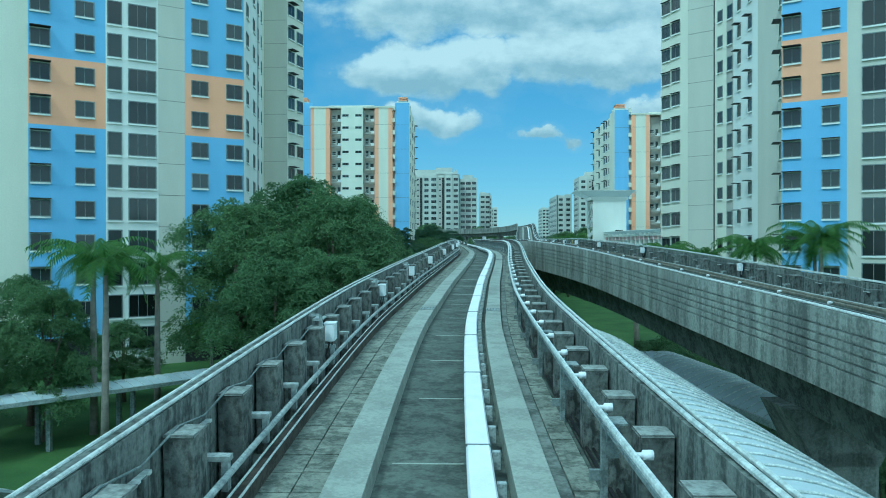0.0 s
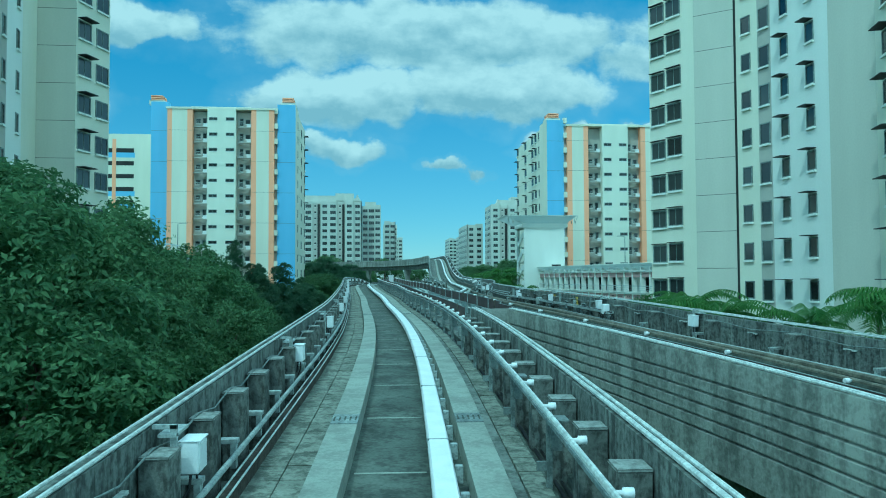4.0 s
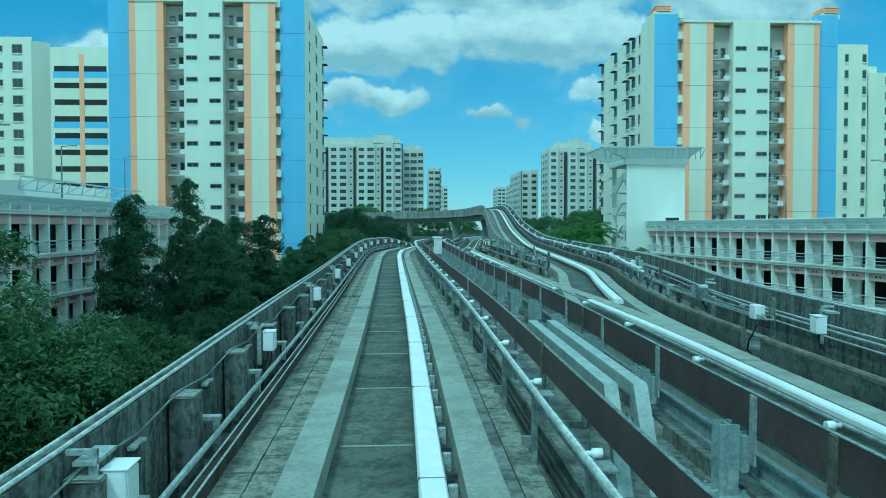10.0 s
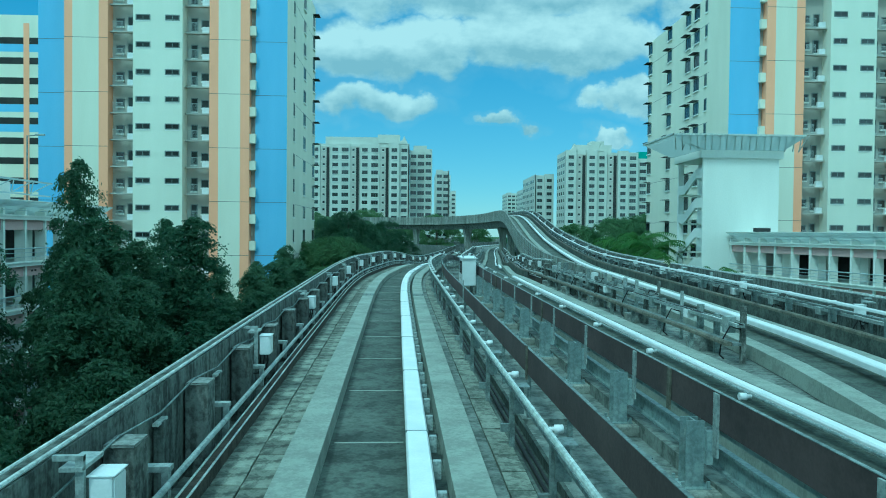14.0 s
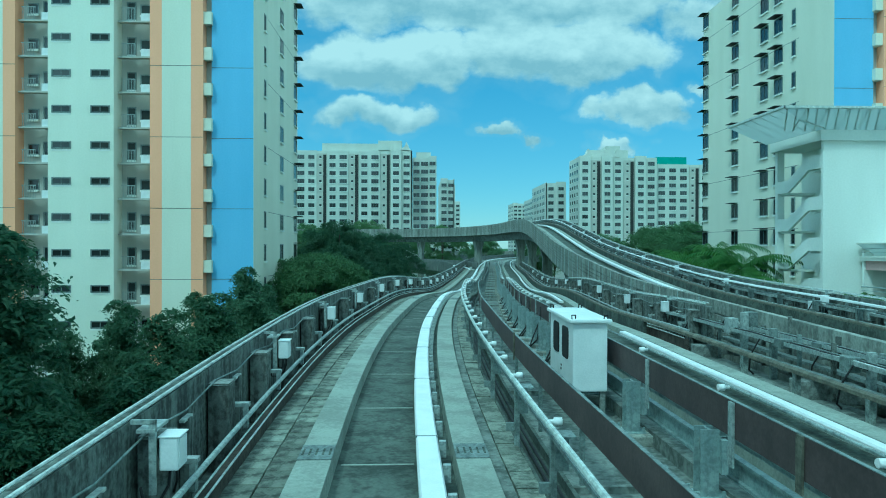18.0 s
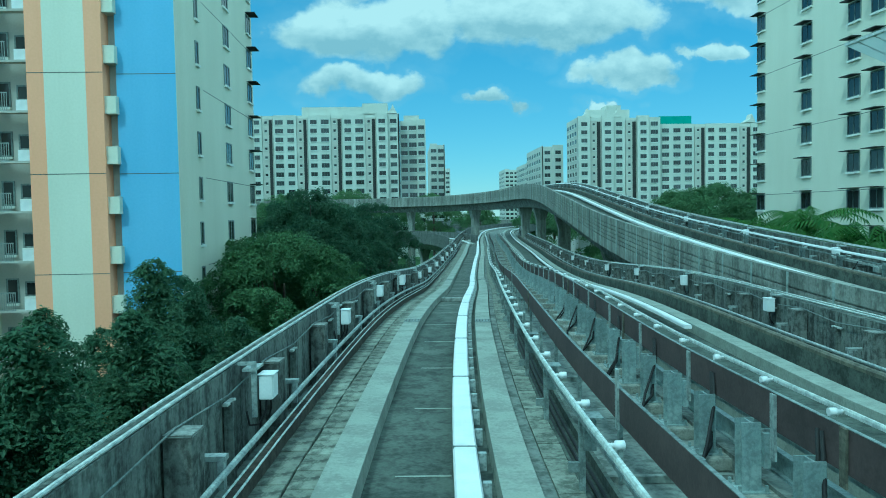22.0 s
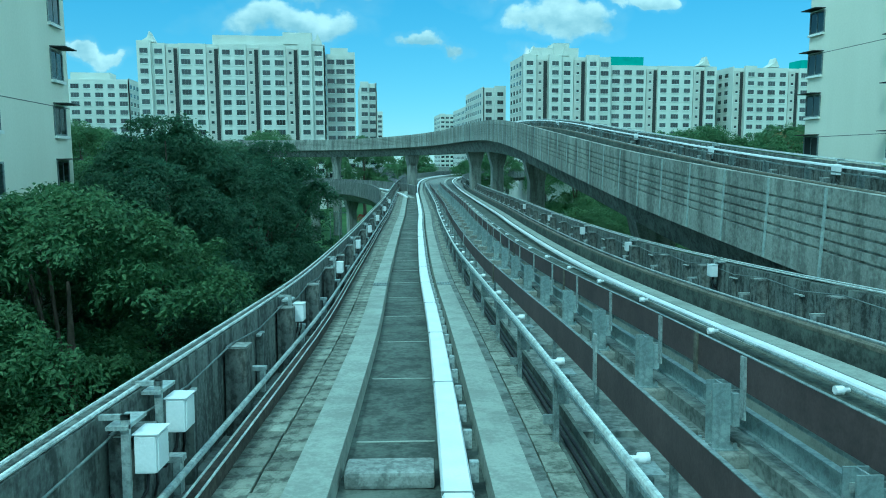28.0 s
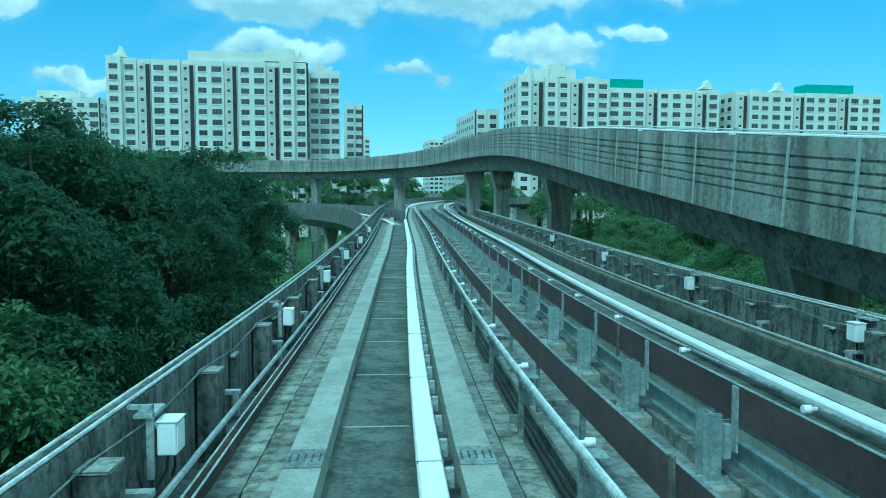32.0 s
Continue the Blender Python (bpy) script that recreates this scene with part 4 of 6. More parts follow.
b = base("stair_tower", 31, 160, 0, "white car park stair tower with open flights and canopy", "stair tower")
SX, SY0, SY1 = 27.3, 157.0, 163.6
roof_box(b, SX + 2.0, 34.3, SY0 + 0.3, SY1, 0, 20.6, M_WHITE, "wall")
roof_box(b, SX, 34.3, SY0, SY0 + 0.3, 0, 20.6, M_WHITE, "wall")
roof_box(b, SX, SX + 0.5, SY1 - 0.4, SY1, 0, 20.6, M_WHITE, "wall")
roof_box(b, SX - 0.3, 34.6, SY0 - 0.2, SY1 + 0.2, 20.6, 21.3, M_WHITE, "roof_slab")
# no hole here: a near-black sheet paints the dark of the doorway
roof_box(b, 32.0, 33.6, SY0 - 0.03, SY0, 12.6, 14.3, M_DARK, "doorway")
for k in range(7):
    z = 1.0 + 2.75 * k
    bm = bmesh.new()
    a, c = (SY0 + 0.6, SY1 - 0.6) if k % 2 == 0 else (SY1 - 0.6, SY0 + 0.6)
    prof = [(SY1 - 0.4, z), (SY1 - 1.9, z), (SY0 + 1.9, z + 1.35), (SY0 + 0.3, z + 1.35), (SY0 + 0.3, z + 2.25), (SY0 + 1.9, z + 2.25), (SY1 - 1.9, z + 0.9), (SY1 - 0.4, z + 0.9)]
    lo = [bm.verts.new((SX, y, zz)) for y, zz in prof]
    hi = [bm.verts.new((SX + 0.18, y, zz)) for y, zz in prof]
    bm.faces.new(lo)
    bm.faces.new(hi[::-1])
    for i in range(8):
        j = (i + 1) % 8
        bm.faces.new((lo[i], lo[j], hi[j], hi[i]))
    add_box(bm, SX + 0.18, SX + 2.0, SY0 + 0.3, SY0 + 1.9, z + 1.2, z + 1.35)
    add_box(bm, SX + 0.18, SX + 2.0, SY1 - 1.9, SY1 - 0.4, z - 0.15, z)
    bm.transform(b.matrix_basis.inverted())
    part("stair_flight", bm, M_WHITE, b)
bm = bmesh.new()
for i in range(9):
    u = 24.2 + i * 1.35
    for q in ((u, u + 0.6), (u + 0.6, u + 1.2)):
        add_tube(bm, [(q[0], 155.6, 22.5), (q[1], 157.2, 21.3)], 0.05, 5, 1)
    add_tube(bm, [(u + 1.25, 155.5, 22.55), (u + 1.25, 157.4, 21.3)], 0.05, 5, 1)
for i in range(6):
    u = 156.5 + i * 1.3
    add_tube(bm, [(23.9, u, 22.5), (SX - 0.2, u, 21.3)], 0.05, 5, 1)
add_box(bm, 23.9, 36.0, 155.45, 155.6, 22.45, 22.6, 1)
add_box(bm, 23.85, 24.0, 155.45, 164, 22.45, 22.6, 1)
v = [bm.verts.new(p) for p in ((24, 155.6, 22.45), (36, 155.6, 22.45), (34.6, 157.2, 21.25), (26.8, 157.2, 21.25))]
bm.faces.new(v).material_index = 2
v = [bm.verts.new(p) for p in ((24, 155.6, 22.45), (26.8, 157.2, 21.25), (26.8, 164, 21.25), (24, 164, 22.45))]
bm.faces.new(v).material_index = 2
bm.transform(b.matrix_basis.inverted())
part("canopy", bm, (M_STEEL, M_RAIL, M_PANEL), b, "steel trellis canopy sloping outwards")


# ---- lamp posts on the car park roofs, and the pavilion beyond the flyover ----
def lamp_post(x, y, z, h, turn, label="slim grey lamp post on the car park roof"):
    ob = base("lamp_post", x, y, z, label, "lamp post", "lamp posts", turn=turn)
    bm = bmesh.new()
    add_tube(bm, [(0, 0, 0), (0, 0, h * 0.5), (0, 0, h)], [0.09, 0.07, 0.05], 8)
    part("pole", bm, M_STEEL, ob)
    bm = bmesh.new()
    add_tube(bm, [(0, 0, h - 0.05), (0.7, 0, h + 0.05)], 0.035, 6)
    part("arm", bm, M_STEEL, ob)
    bm = bmesh.new()
    add_box(bm, 0.6, 1.25, -0.13, 0.13, h, h + 0.12, 0, 0.03)
    part("lamp_head", bm, M_GALV, ob)


for x, y, z, h in ((-27, 121.7, 14.2, 6.0), (-27, 132, 14.2, 5.7), (-27, 145.5, 14.2, 6.1), (40, 128, 12.9, 5.6), (41, 146, 12.9, 5.6)):
    lamp_post(x, y, z, h, 0 if x < 0 else 180)
for x, y, h in ((0.3, 262, 5.9), (1.7, 268, 5.3)):
    lamp_post(x, y, 0, h, 0, "pale lamp post on the lawn below the flyover")
ob = base("pavilion", 57.5, 233, 0, "pavilion with a terracotta tiled hip roof", "pavilion")
bm = bmesh.new()
v = [bm.verts.new(q) for q in ((-3.6, -3.2, 15.4), (3.6, -3.2, 15.4), (3.6, 3.2, 15.4), (-3.6, 3.2, 15.4), (-1.2, 0, 17.2), (1.2, 0, 17.2))]
for q in ((0, 1, 5, 4), (1, 2, 5), (2, 3, 4, 5), (3, 0, 4), (3, 2, 1, 0)):
    bm.faces.new([v[i] for i in q])
part("roof", bm, M_TILE, ob)
bm = bmesh.new()
add_box(bm, -3.0, 3.0, -2.6, 2.6, 0, 15.42)
part("walls", bm, M_CREAM, ob)


# ---- columns under the guideways ----
def pier(line, s, parent, top, w=1.5, u=0.0, cap=3.4):
    p = line.put(s, u, 0)
    bm = bmesh.new()
    d = line.at(s)[1]
    add_box(bm, -w / 2, w / 2, -w / 2, w / 2, 0, p.z - top - 1.1, 0, 0.12)
    lo = [(-w / 2, -w / 2), (w / 2, -w / 2), (w / 2, w / 2), (-w / 2, w / 2)]
    hi = [(-cap / 2, -w / 2), (cap / 2, -w / 2), (cap / 2, w / 2), (-cap / 2, w / 2)]
    a = [bm.verts.new((x, y, p.z - top - 1.6)) for x, y in lo]
    b = [bm.verts.new((x, y, p.z - top)) for x, y in hi]
    bm.faces.new(a[::-1])
    bm.faces.new(b)
    for i in range(4):
        j = (i + 1) % 4
        bm.faces.new((a[i], a[j], b[j], b[i]))
    bm.transform(pose(p.x, p.y, 0, 0, 0, math.degrees(math.atan2(-d.x, d.y))))
    ob = part("pier", bm, M_SIDE, parent)
    return ob


for y in range(-10, 55, 22):
    pier(T1, T1.s_of(y), structure_track, 2.2, 1.6)
# the return of the wall where it steps out
bm = bmesh.new()
add_box(bm, 9.0, 9.92, 75.05, 75.2, 9.4, 11.6)
part("end_wall", bm, M_WALL, structure_second)
for y in range(70, 320, 24):
    pier(T1, T1.s_of(y), structure_track, 2.2, 2.0, 2.7, 7.0)
for y in (-6, 22):
    pier(T2, T2.s_of(y), structure_second, 2.4, 1.8)
for y in (177, 204.8, 225, 237.5, 267):
    pier(T3, T3.s_of(y), structure_fly, 2.2, 1.25, 0.0, 2.1)
s = T3.s_of(285.2)
while s < T3.s[-1] - 5:
    pier(T3, s, structure_fly, 2.2, 1.15, 0.0, 2.0)
    s += 21
# pilaster bands on the flyover's outer face
s = T3.s_of(132)
BAND = None
while s < T3.s_of(262):
    bm = bmesh.new()
    add_box(bm, -0.02, 0.0, -0.05, 0.05, -0.98, 0.88)
    BAND = BAND or mesh_of("wall_rib", bm, M_CAP2)
    part("wall_rib", BAND, None, structure_fly, "", T3.frame_at(s, -2.42, 0))
    s += 2.35


# ---- what stands along the tracks ----
def pipe_run(line, s0, s1, u, v, r, material, parent, name="conduit", step=2.0):
    return sweep(name, line, s0, s1, ring(u, v, r, 7), material, parent, step=step)


def stub_post_mesh(w, d, h0, h1):
    bm = bmesh.new()
    add_box(bm, -w / 2, w / 2, -d / 2, d / 2, h0, h1 - 0.05, 0, 0.012)
    add_box(bm, -w / 2 - 0.004, w / 2 + 0.004, -d / 2 - 0.004, d / 2 + 0.004, h1 - 0.05, h1 - 0.02, 1, 0.008)
    return mesh_of("stub_post", bm, M_POST, M_CAP)


def elbow_mesh():
    """A small pale bracket that carries the conduits."""
    bm = bmesh.new()
    add_box(bm, -0.02, 0.36, -0.06, 0.06, 0.0, 0.05)
    add_box(bm, 0.28, 0.34, -0.05, 0.05, -0.28, 0.0)
    return mesh_of("conduit_bracket", bm, M_GALV)


POST_L = stub_post_mesh(0.26, 0.34, -0.32, 0.80)
POST_R = stub_post_mesh(0.30, 0.30, -0.32, 0.76)
ELBOW = elbow_mesh()


def wall_strut_mesh():
    bm = bmesh.new()
    add_box(bm, -0.05, 0.05, -0.05, 0.05, -0.32, 0.62)
    add_box(bm, -0.03, 0.03, -0.16, 0.16, 0.60, 0.63, 1)
    return mesh_of("wall_rib", bm, M_WALL, M_RAIL)


STRUT = wall_strut_mesh()


def parapet_side(line, s0, s1, sg, parent, spacing, step=2.0):
    """Top rails, cables, stub posts and conduits along a parapet at sg*2.25."""
    for dv, du, r in ((0.965, 2.30, 0.020), (0.985, 2.39, 0.016)):
        pipe_run(line, s0, s1, sg * du, dv, r, M_RAIL, parent, "top_rail", step)
    pipe_run(line, s0, s1, sg * 1.86, 0.26, 0.034, M_GALV, parent, "conduit", step)
    pipe_run(line, s0, s1, sg * 1.80, 0.13, 0.012, M_RAIL, parent, "conduit", step)
    pipe_run(line, s0, s1, sg * 1.75, 0.06, 0.013, M_RAIL, parent, "conduit", step)
    sweep("trough_kerb", line, s0, s1, rect(sg * 1.82 - 0.05, sg * 1.82 + 0.05, -0.32, 0.03), M_KERB, parent, step=step)
    s = s0 + 0.4
    i = 0
    while s < s1:
        part("stub_post", POST_L, None, parent, "", line.frame_at(s, sg * 2.11, 0))
        m = line.frame_at(s + 0.45, sg * 2.22, 0.36)
        part("conduit_bracket", ELBOW, None, parent, "", m if sg < 0 else m @ pose(0, 0, 0, 0, 0, 180))
        part("wall_rib", STRUT, None, parent, "", line.frame_at(s + spacing * 0.5, sg * 2.20, 0))
        s += spacing
        i += 1
    # a loose cable that sags from post to post
    bm = bmesh.new()
    pts = []
    s = s0 + 0.4
    while s < s1:
        pts.append(line.put(s, sg * 2.18, 0.80))
        pts.append(line.put(s + spacing / 2, sg * 2.20, 0.70))
        s += spacing
    if len(pts) > 1:
        add_tube(bm, pts, 0.012, 5)
        part("loose_cable", bm, M_STEEL, parent)


parapet_side(T1, A0, T1.s_of(60), -1, structure_track, 1.44)
parapet_side(T1, T1.s_of(60), T1.s_of(128), -1, structure_track, 2.42)
parapet_side(T1, T1.s_of(128), T1.s_of(260), -1, structure_track, 3.4)
parapet_side(T2, B0, T2.s_of(60), 1, structure_second, 2.9)
parapet_side(T2, T2.s_of(60), T2.s_of(74.8), 1, structure_second, 2.4)
parapet_side(T2, T2.s_of(128.3), T2.s_of(260), 1, structure_second, 3.0)
parapet_side(T3, T3.s_of(128.5), T3.s_of(225), 1, structure_fly, 3.2)
for dv, du, r in ((0.925, 0.04, 0.02), (0.945, 0.12, 0.016)):
    pipe_run(WR, 0.0, WR.s[-1], du, dv, r, M_RAIL, structure_fly, "top_rail")
for du, dv, r in ((-0.12, 0.42, 0.03), (-0.16, 0.30, 0.02), (-0.5, 0.62, 0.026)):
    pipe_run(WR, 0.5, WR.s[-1], du, dv, r, M_GALV, structure_fly, "conduit")
for line, s0, s1, parent in ((T2, B0, T2.s_of(83), structure_second), (T2, T2.s_of(105), T2.s_of(250), structure_second), (T3, T3.s_of(84), T3.s_of(235), structure_fly)):
    # kerb borrows the dark slab tone to paint its inner face in shadow
    if parent is structure_fly or s0 < 100:
        sweep("guide_kerb", line, s0, s1, rect(1.40, 1.50, -0.32, 0.26), M_SLAB, parent)
    else:
        sweep("guide_kerb", line, line.s_of(131), s1, rect(1.40, 1.50, -0.32, 0.26), M_SLAB, parent)
    sweep("guide_rail", line, s0, s1, [(1.39, 0.26), (1.51, 0.26), (1.51, 0.32), (1.48, 0.35), (1.42, 0.35), (1.39, 0.32)], M_TAN, parent, "tan guide rail")
# the short right-hand wall before the guideways join
for dv, du, r in ((0.935, 2.17, 0.028), (0.95, 2.24, 0.022)):
    pipe_run(T1, A0, AJ, du, dv, r, M_RAIL, structure_track, "top_rail")
s = A0
while s < AJ - 0.5:
    part("stub_post", POST_R, None, structure_track, "", T1.frame_at(s, 1.95, 0))
    s += 1.41
for du, r in ((-2.30, 0.03), (-2.38, 0.022)):
    pipe_run(T2, B0, BJ, du, 0.94, r, M_RAIL, structure_second, "top_rail")
# end wall of the gap between the two guideways
p, q = T1.put(AJ, 2.12, 0), T2.put(BJ, -2.25, 0)
bm = bmesh.new()
add_box(bm, p.x, max(q.x, p.x + 0.45), p.y - 0.1, p.y + 0.08, p.z - 1.3, p.z + 0.9)
part("end_wall", bm, M_SIDE, structure_track)


def power_rail(line, s0, s1, sg, label, pitch=1.35, tone=None, thick=0.07, step=2.0, wide=0.07, stands=True, c=1.51, high=0.87):
    """The conductor rail on insulators beside the track, at sg*c."""
    rail = tagged(new("power_rail"), label, "power rail", "power rails")
    lo, hi = high - thick / 2, high + thick / 2
    h = wide / 2
    sweep("rail", line, s0, s1, [(sg * (c - h), lo), (sg * (c + h), lo), (sg * (c + h), hi - 0.4 * thick), (sg * (c + h * 0.5), hi), (sg * (c - h * 0.5), hi), (sg * (c - h), hi - 0.4 * thick)], tone or M_BEAM, rail, step=step)
    sweep("lower_rail", line, s0, s1, rect(sg * (c + 0.09) - 0.02, sg * (c + 0.09) + 0.02, 0.66, 0.70), M_STEEL, rail, step=step)
    bm = bmesh.new()
    add_tube(bm, [(0, 0, 0), (0.05, 0, 0), (0.055, 0, 0), (0.13, 0, 0.0)], [0.020, 0.020, 0.038, 0.038], 10)
    knob = mesh_of("insulator", bm, M_BEAM)
    bm = bmesh.new()
    add_box(bm, -0.03, 0.03, -0.04, 0.04, -0.32, 0.74)
    add_box(bm, 0.0, 0.13, -0.10, 0.10, 0.34, 0.66)
    add_box(bm, -0.02, 0.20, -0.13, 0.13, 0.66, 0.68)
    add_box(bm, -0.14, 0.0, -0.025, 0.025, 0.10, 0.20)
    stand_me = mesh_of("rail_stand", bm, M_STEEL)
    s, i = s0 + 0.3, 0
    while s < s1:
        m = line.frame_at(s, sg * (c + 0.02), high - 0.01)
        part("insulator", knob, None, rail, "", m if sg > 0 else m @ pose(0, 0, 0, 0, 0, 180))
        if stands and (i % 2 == 0 or pitch > 2):
            m = line.frame_at(s + 0.25, sg * (c + 0.12), 0.0)
            part("rail_stand", stand_me, None, rail, "", m if sg > 0 else m @ pose(0, 0, 0, 0, 0, 180))
        s += pitch
        i += 1
    return rail


for ya, yb, gap in ((-30, 60, 1.41), (60.02, 118, 2.42), (118.02, 145, 1.41), (145.02, 250, 2.93)):
    power_rail(T1, T1.s_of(ya), T1.s_of(yb), 1, "pale conductor rail on white insulators beside the main track", gap, M_RAIL, 0.045, wide=0.05)
for ya, yb, gap, tone, thick in ((61, 127, 2.8, M_STEEL, 0.025), (127.02, 146, 1.41, M_RAIL, 0.05), (146.02, 240, 2.8, M_STEEL, 0.025)):
    power_rail(T2, T2.s_of(ya), T2.s_of(yb), -1, "pale conductor rail on insulators behind the maroon board", gap, tone, thick, stands=False, wide=0.035, c=1.66, high=0.93)
power_rail(T2, B0, T2.s_of(60.9), -1, "pale conductor rail behind the grooved parapet", 2.7, M_TAN, 0.05, stands=False, c=1.66, high=0.93)
power_rail(T3, T3.s_of(95), T3.s_of(235), 1, "white conductor rail on the flyover", 2.7)

# trough, cables and covers on the right of the main track
sweep("cover_strip", T1, A0, T1.s_of(250), rect(1.212, 1.36, -0.32, -0.11), M_DECK, structure_track)
sweep("cable_trough", T1, A0, T1.s_of(250), [(1.66, -0.315), (2.04, -0.315), (2.04, -0.16), (1.99, -0.16), (1.99, -0.29), (1.70, -0.29), (1.70, -0.12), (1.66, -0.12)], M_SLAB, structure_track)
for u, v, r in ((1.76, -0.25, 0.028), (1.84, -0.25, 0.025), (1.92, -0.26, 0.02)):
    pipe_run(T1, A0, T1.s_of(250), u, v, r, M_CABLE, structure_track, "trough_cable")
sweep("cover_bed", T1, A0, T1.s_of(250), rect(1.365, 1.645, -0.32, -0.15), M_SLAB, structure_track)
sweep("cover_bed", T1, A0, T1.s_of(250), rect(-1.775, -1.07, -0.32, -0.20), M_SLAB, structure_track)

# brackets of the white cover, and the pale joints across the slab
bm = bmesh.new()
add_box(bm, 0.0, 0.09, -0.045, 0.045, -0.10, 0.10, 0, 0.01)
add_box(bm, -0.06, 0.0, -0.03, 0.03, -0.22, 0.02, 0)
BRACKET = mesh_of("cover_bracket", bm, M_GALV)
s = A0 + 20
while s < T1.s_of(215):
    part("cover_bracket", BRACKET, None, structure_track, "", T1.frame_at(s, 0.60, 0.0))
    s += 0.95
bm = bmesh.new()
add_box(bm, -0.60, 0.30, -0.02, 0.02, -0.225, -0.214)
JOINT = mesh_of("slab_joint", bm, M_PLINTH)
s = A0 + 5
while s < T1.s_of(230):
    part("slab_joint", JOINT, None, structure_track, "", T1.frame_at(s, 0, 0))
    s += 3.05
# lengths of the white cover butt with a dark seam
bm = bmesh.new()
add_box(bm, 0.315, 0.595, -0.012, 0.012, 0.0, 0.124)
SEAM = mesh_of("cover_seam", bm, M_STEEL)
s = A0 + 4
while s < T1.s_of(230):
    part("cover_seam", SEAM, None, structure_track, "", T1.frame_at(s, 0, 0))
    s += 3.8
# plinth joint plates where two spans meet
for y in (-2, 21, 44, 67, 91, 118, 144.7, 168):
    for u in (-0.87, 0.985):
        bm = bmesh.new()
        add_box(bm, -0.20, 0.20, -0.30, 0.30, 0.0, 0.012)
        for k in range(5):
            add_box(bm, -0.16 + 0.08 * k - 0.012, -0.16 + 0.08 * k + 0.012, -0.12, 0.12, 0.012, 0.018, 1)
        part("joint_plate", bm, (M_STEEL, M_SLAB), structure_track, "", T1.frame_at(T1.s_of(y), u, 0.0))
# the pale block across the slab
ob = base("buffer_block", 0, 0, 0, "pale concrete block across the track slab", "concrete block")
ob.matrix_basis = T1.frame_at(T1.s_of(153.5), -0.16, -0.22)
bm = bmesh.new()
add_box(bm, -0.44, 0.44, -0.22, 0.22, 0.0, 0.17, 0, 0.04)
part("block", bm, M_CAP, ob)

# cover slabs, single pieces on the stretch that the line passes slowest
def slab_mesh(w, l):
    bm = bmesh.new()
    add_box(bm, -w / 2, w / 2, -l / 2, l / 2, 0, 0.06, 0, 0.012)
    return mesh_of("cover_slab", bm, M_COVER)


SLAB = slab_mesh(0.33, 0.565)
rnd = random.Random(4)
s = T1.s_of(96)
while s < T1.s_of(172):
    for u in (-1.265, -1.61):
        part("cover_slab", SLAB, None, structure_track, "", T1.frame_at(s + (0.12 if u < -1.4 else 0), u + rnd.uniform(-0.008, 0.008), -0.20 + rnd.uniform(0, 0.014)) @ pose(0, 0, 0, 0, rnd.uniform(-1.2, 1.2), rnd.uniform(-1.2, 1.2)))
    s += 0.58
verts, faces = [], []
for ya, yb, us in ((-30, 95.7, (-1.265, -1.61)), (172.3, 250, (-1.265, -1.61)), (-30, 250, (1.505,))):
    s, e = T1.s_of(ya), T1.s_of(yb)
    while s < e:
        for u in us:
            m = T1.frame_at(s, u, (-0.20 if u < 0 else -0.15) + rnd.uniform(0, 0.014)) @ pose(0, 0, 0, 0, rnd.uniform(-1, 1), rnd.uniform(-1, 1))
            w = 0.165 if u < 0 else 0.135
            n = len(verts)
            verts += [m @ Vector((a * w, b * 0.28, c)) for c in (0, 0.055) for a, b in ((-1, -1), (1, -1), (1, 1), (-1, 1))]
            faces += [(n + 4, n + 5, n + 6, n + 7), (n, n + 1, n + 5, n + 4), (n + 1, n + 2, n + 6, n + 5), (n + 2, n + 3, n + 7, n + 6), (n + 3, n, n + 4, n + 7)]
        s += 0.58
me = bpy.data.meshes.new("cover_slabs")
me.from_pydata(verts, [], faces)
me.materials.append(M_COVER)
ob = part("cover_slabs", me, None, structure_track)
ob["kind"] = "stuff"


# ---- white signal boxes on the walls ----
def signal_box(w=0.26, d=0.17, h=0.30):
    ob = base("signal_box", 0, 0, 0, "white metal signal box on a galvanised bracket", "signal box", "signal boxes")
    bm = bmesh.new()
    add_box(bm, -d / 2, d / 2, -w / 2, w / 2, 0.50, 0.50 + h, 0, 0.02)
    part("body", bm, M_BOX, ob)
    bm = bmesh.new()
    add_box(bm, d / 2, d / 2 + 0.012, -w / 2 + 0.02, w / 2 - 0.02, 0.52, 0.48 + h, 0, 0.004)
    add_box(bm, -d / 2 - 0.01, d / 2 + 0.02, -w / 2 - 0.01, w / 2 + 0.01, 0.50 + h, 0.512 + h, 0, 0.004)
    part("door", bm, M_BOX, ob)
    bm = bmesh.new()
    add_box(bm, -0.16, -0.10, -0.17, -0.13, 0.30, 0.97)
    add_box(bm, -0.32, -0.10, -0.17, -0.13, 0.93, 0.97)
    add_box(bm, -0.26, -0.10, -0.20, 0.20, 0.86, 0.89)
    part("bracket", bm, M_GALV, ob)
    bm = bmesh.new()
    add_tube(bm, [(-0.02, 0.0, 0.50), (-0.03, -0.02, 0.34), (-0.10, -0.12, 0.20), (-0.18, -0.22, 0.22), (-0.20, -0.26, 0.40)], 0.014, 6)
    add_tube(bm, [(0.02, 0.04, 0.50), (0.02, 0.06, 0.36), (-0.04, 0.16, 0.22)], 0.012, 6)
    part("cable", bm, M_CABLE, ob, "black cable loop")
    return ob


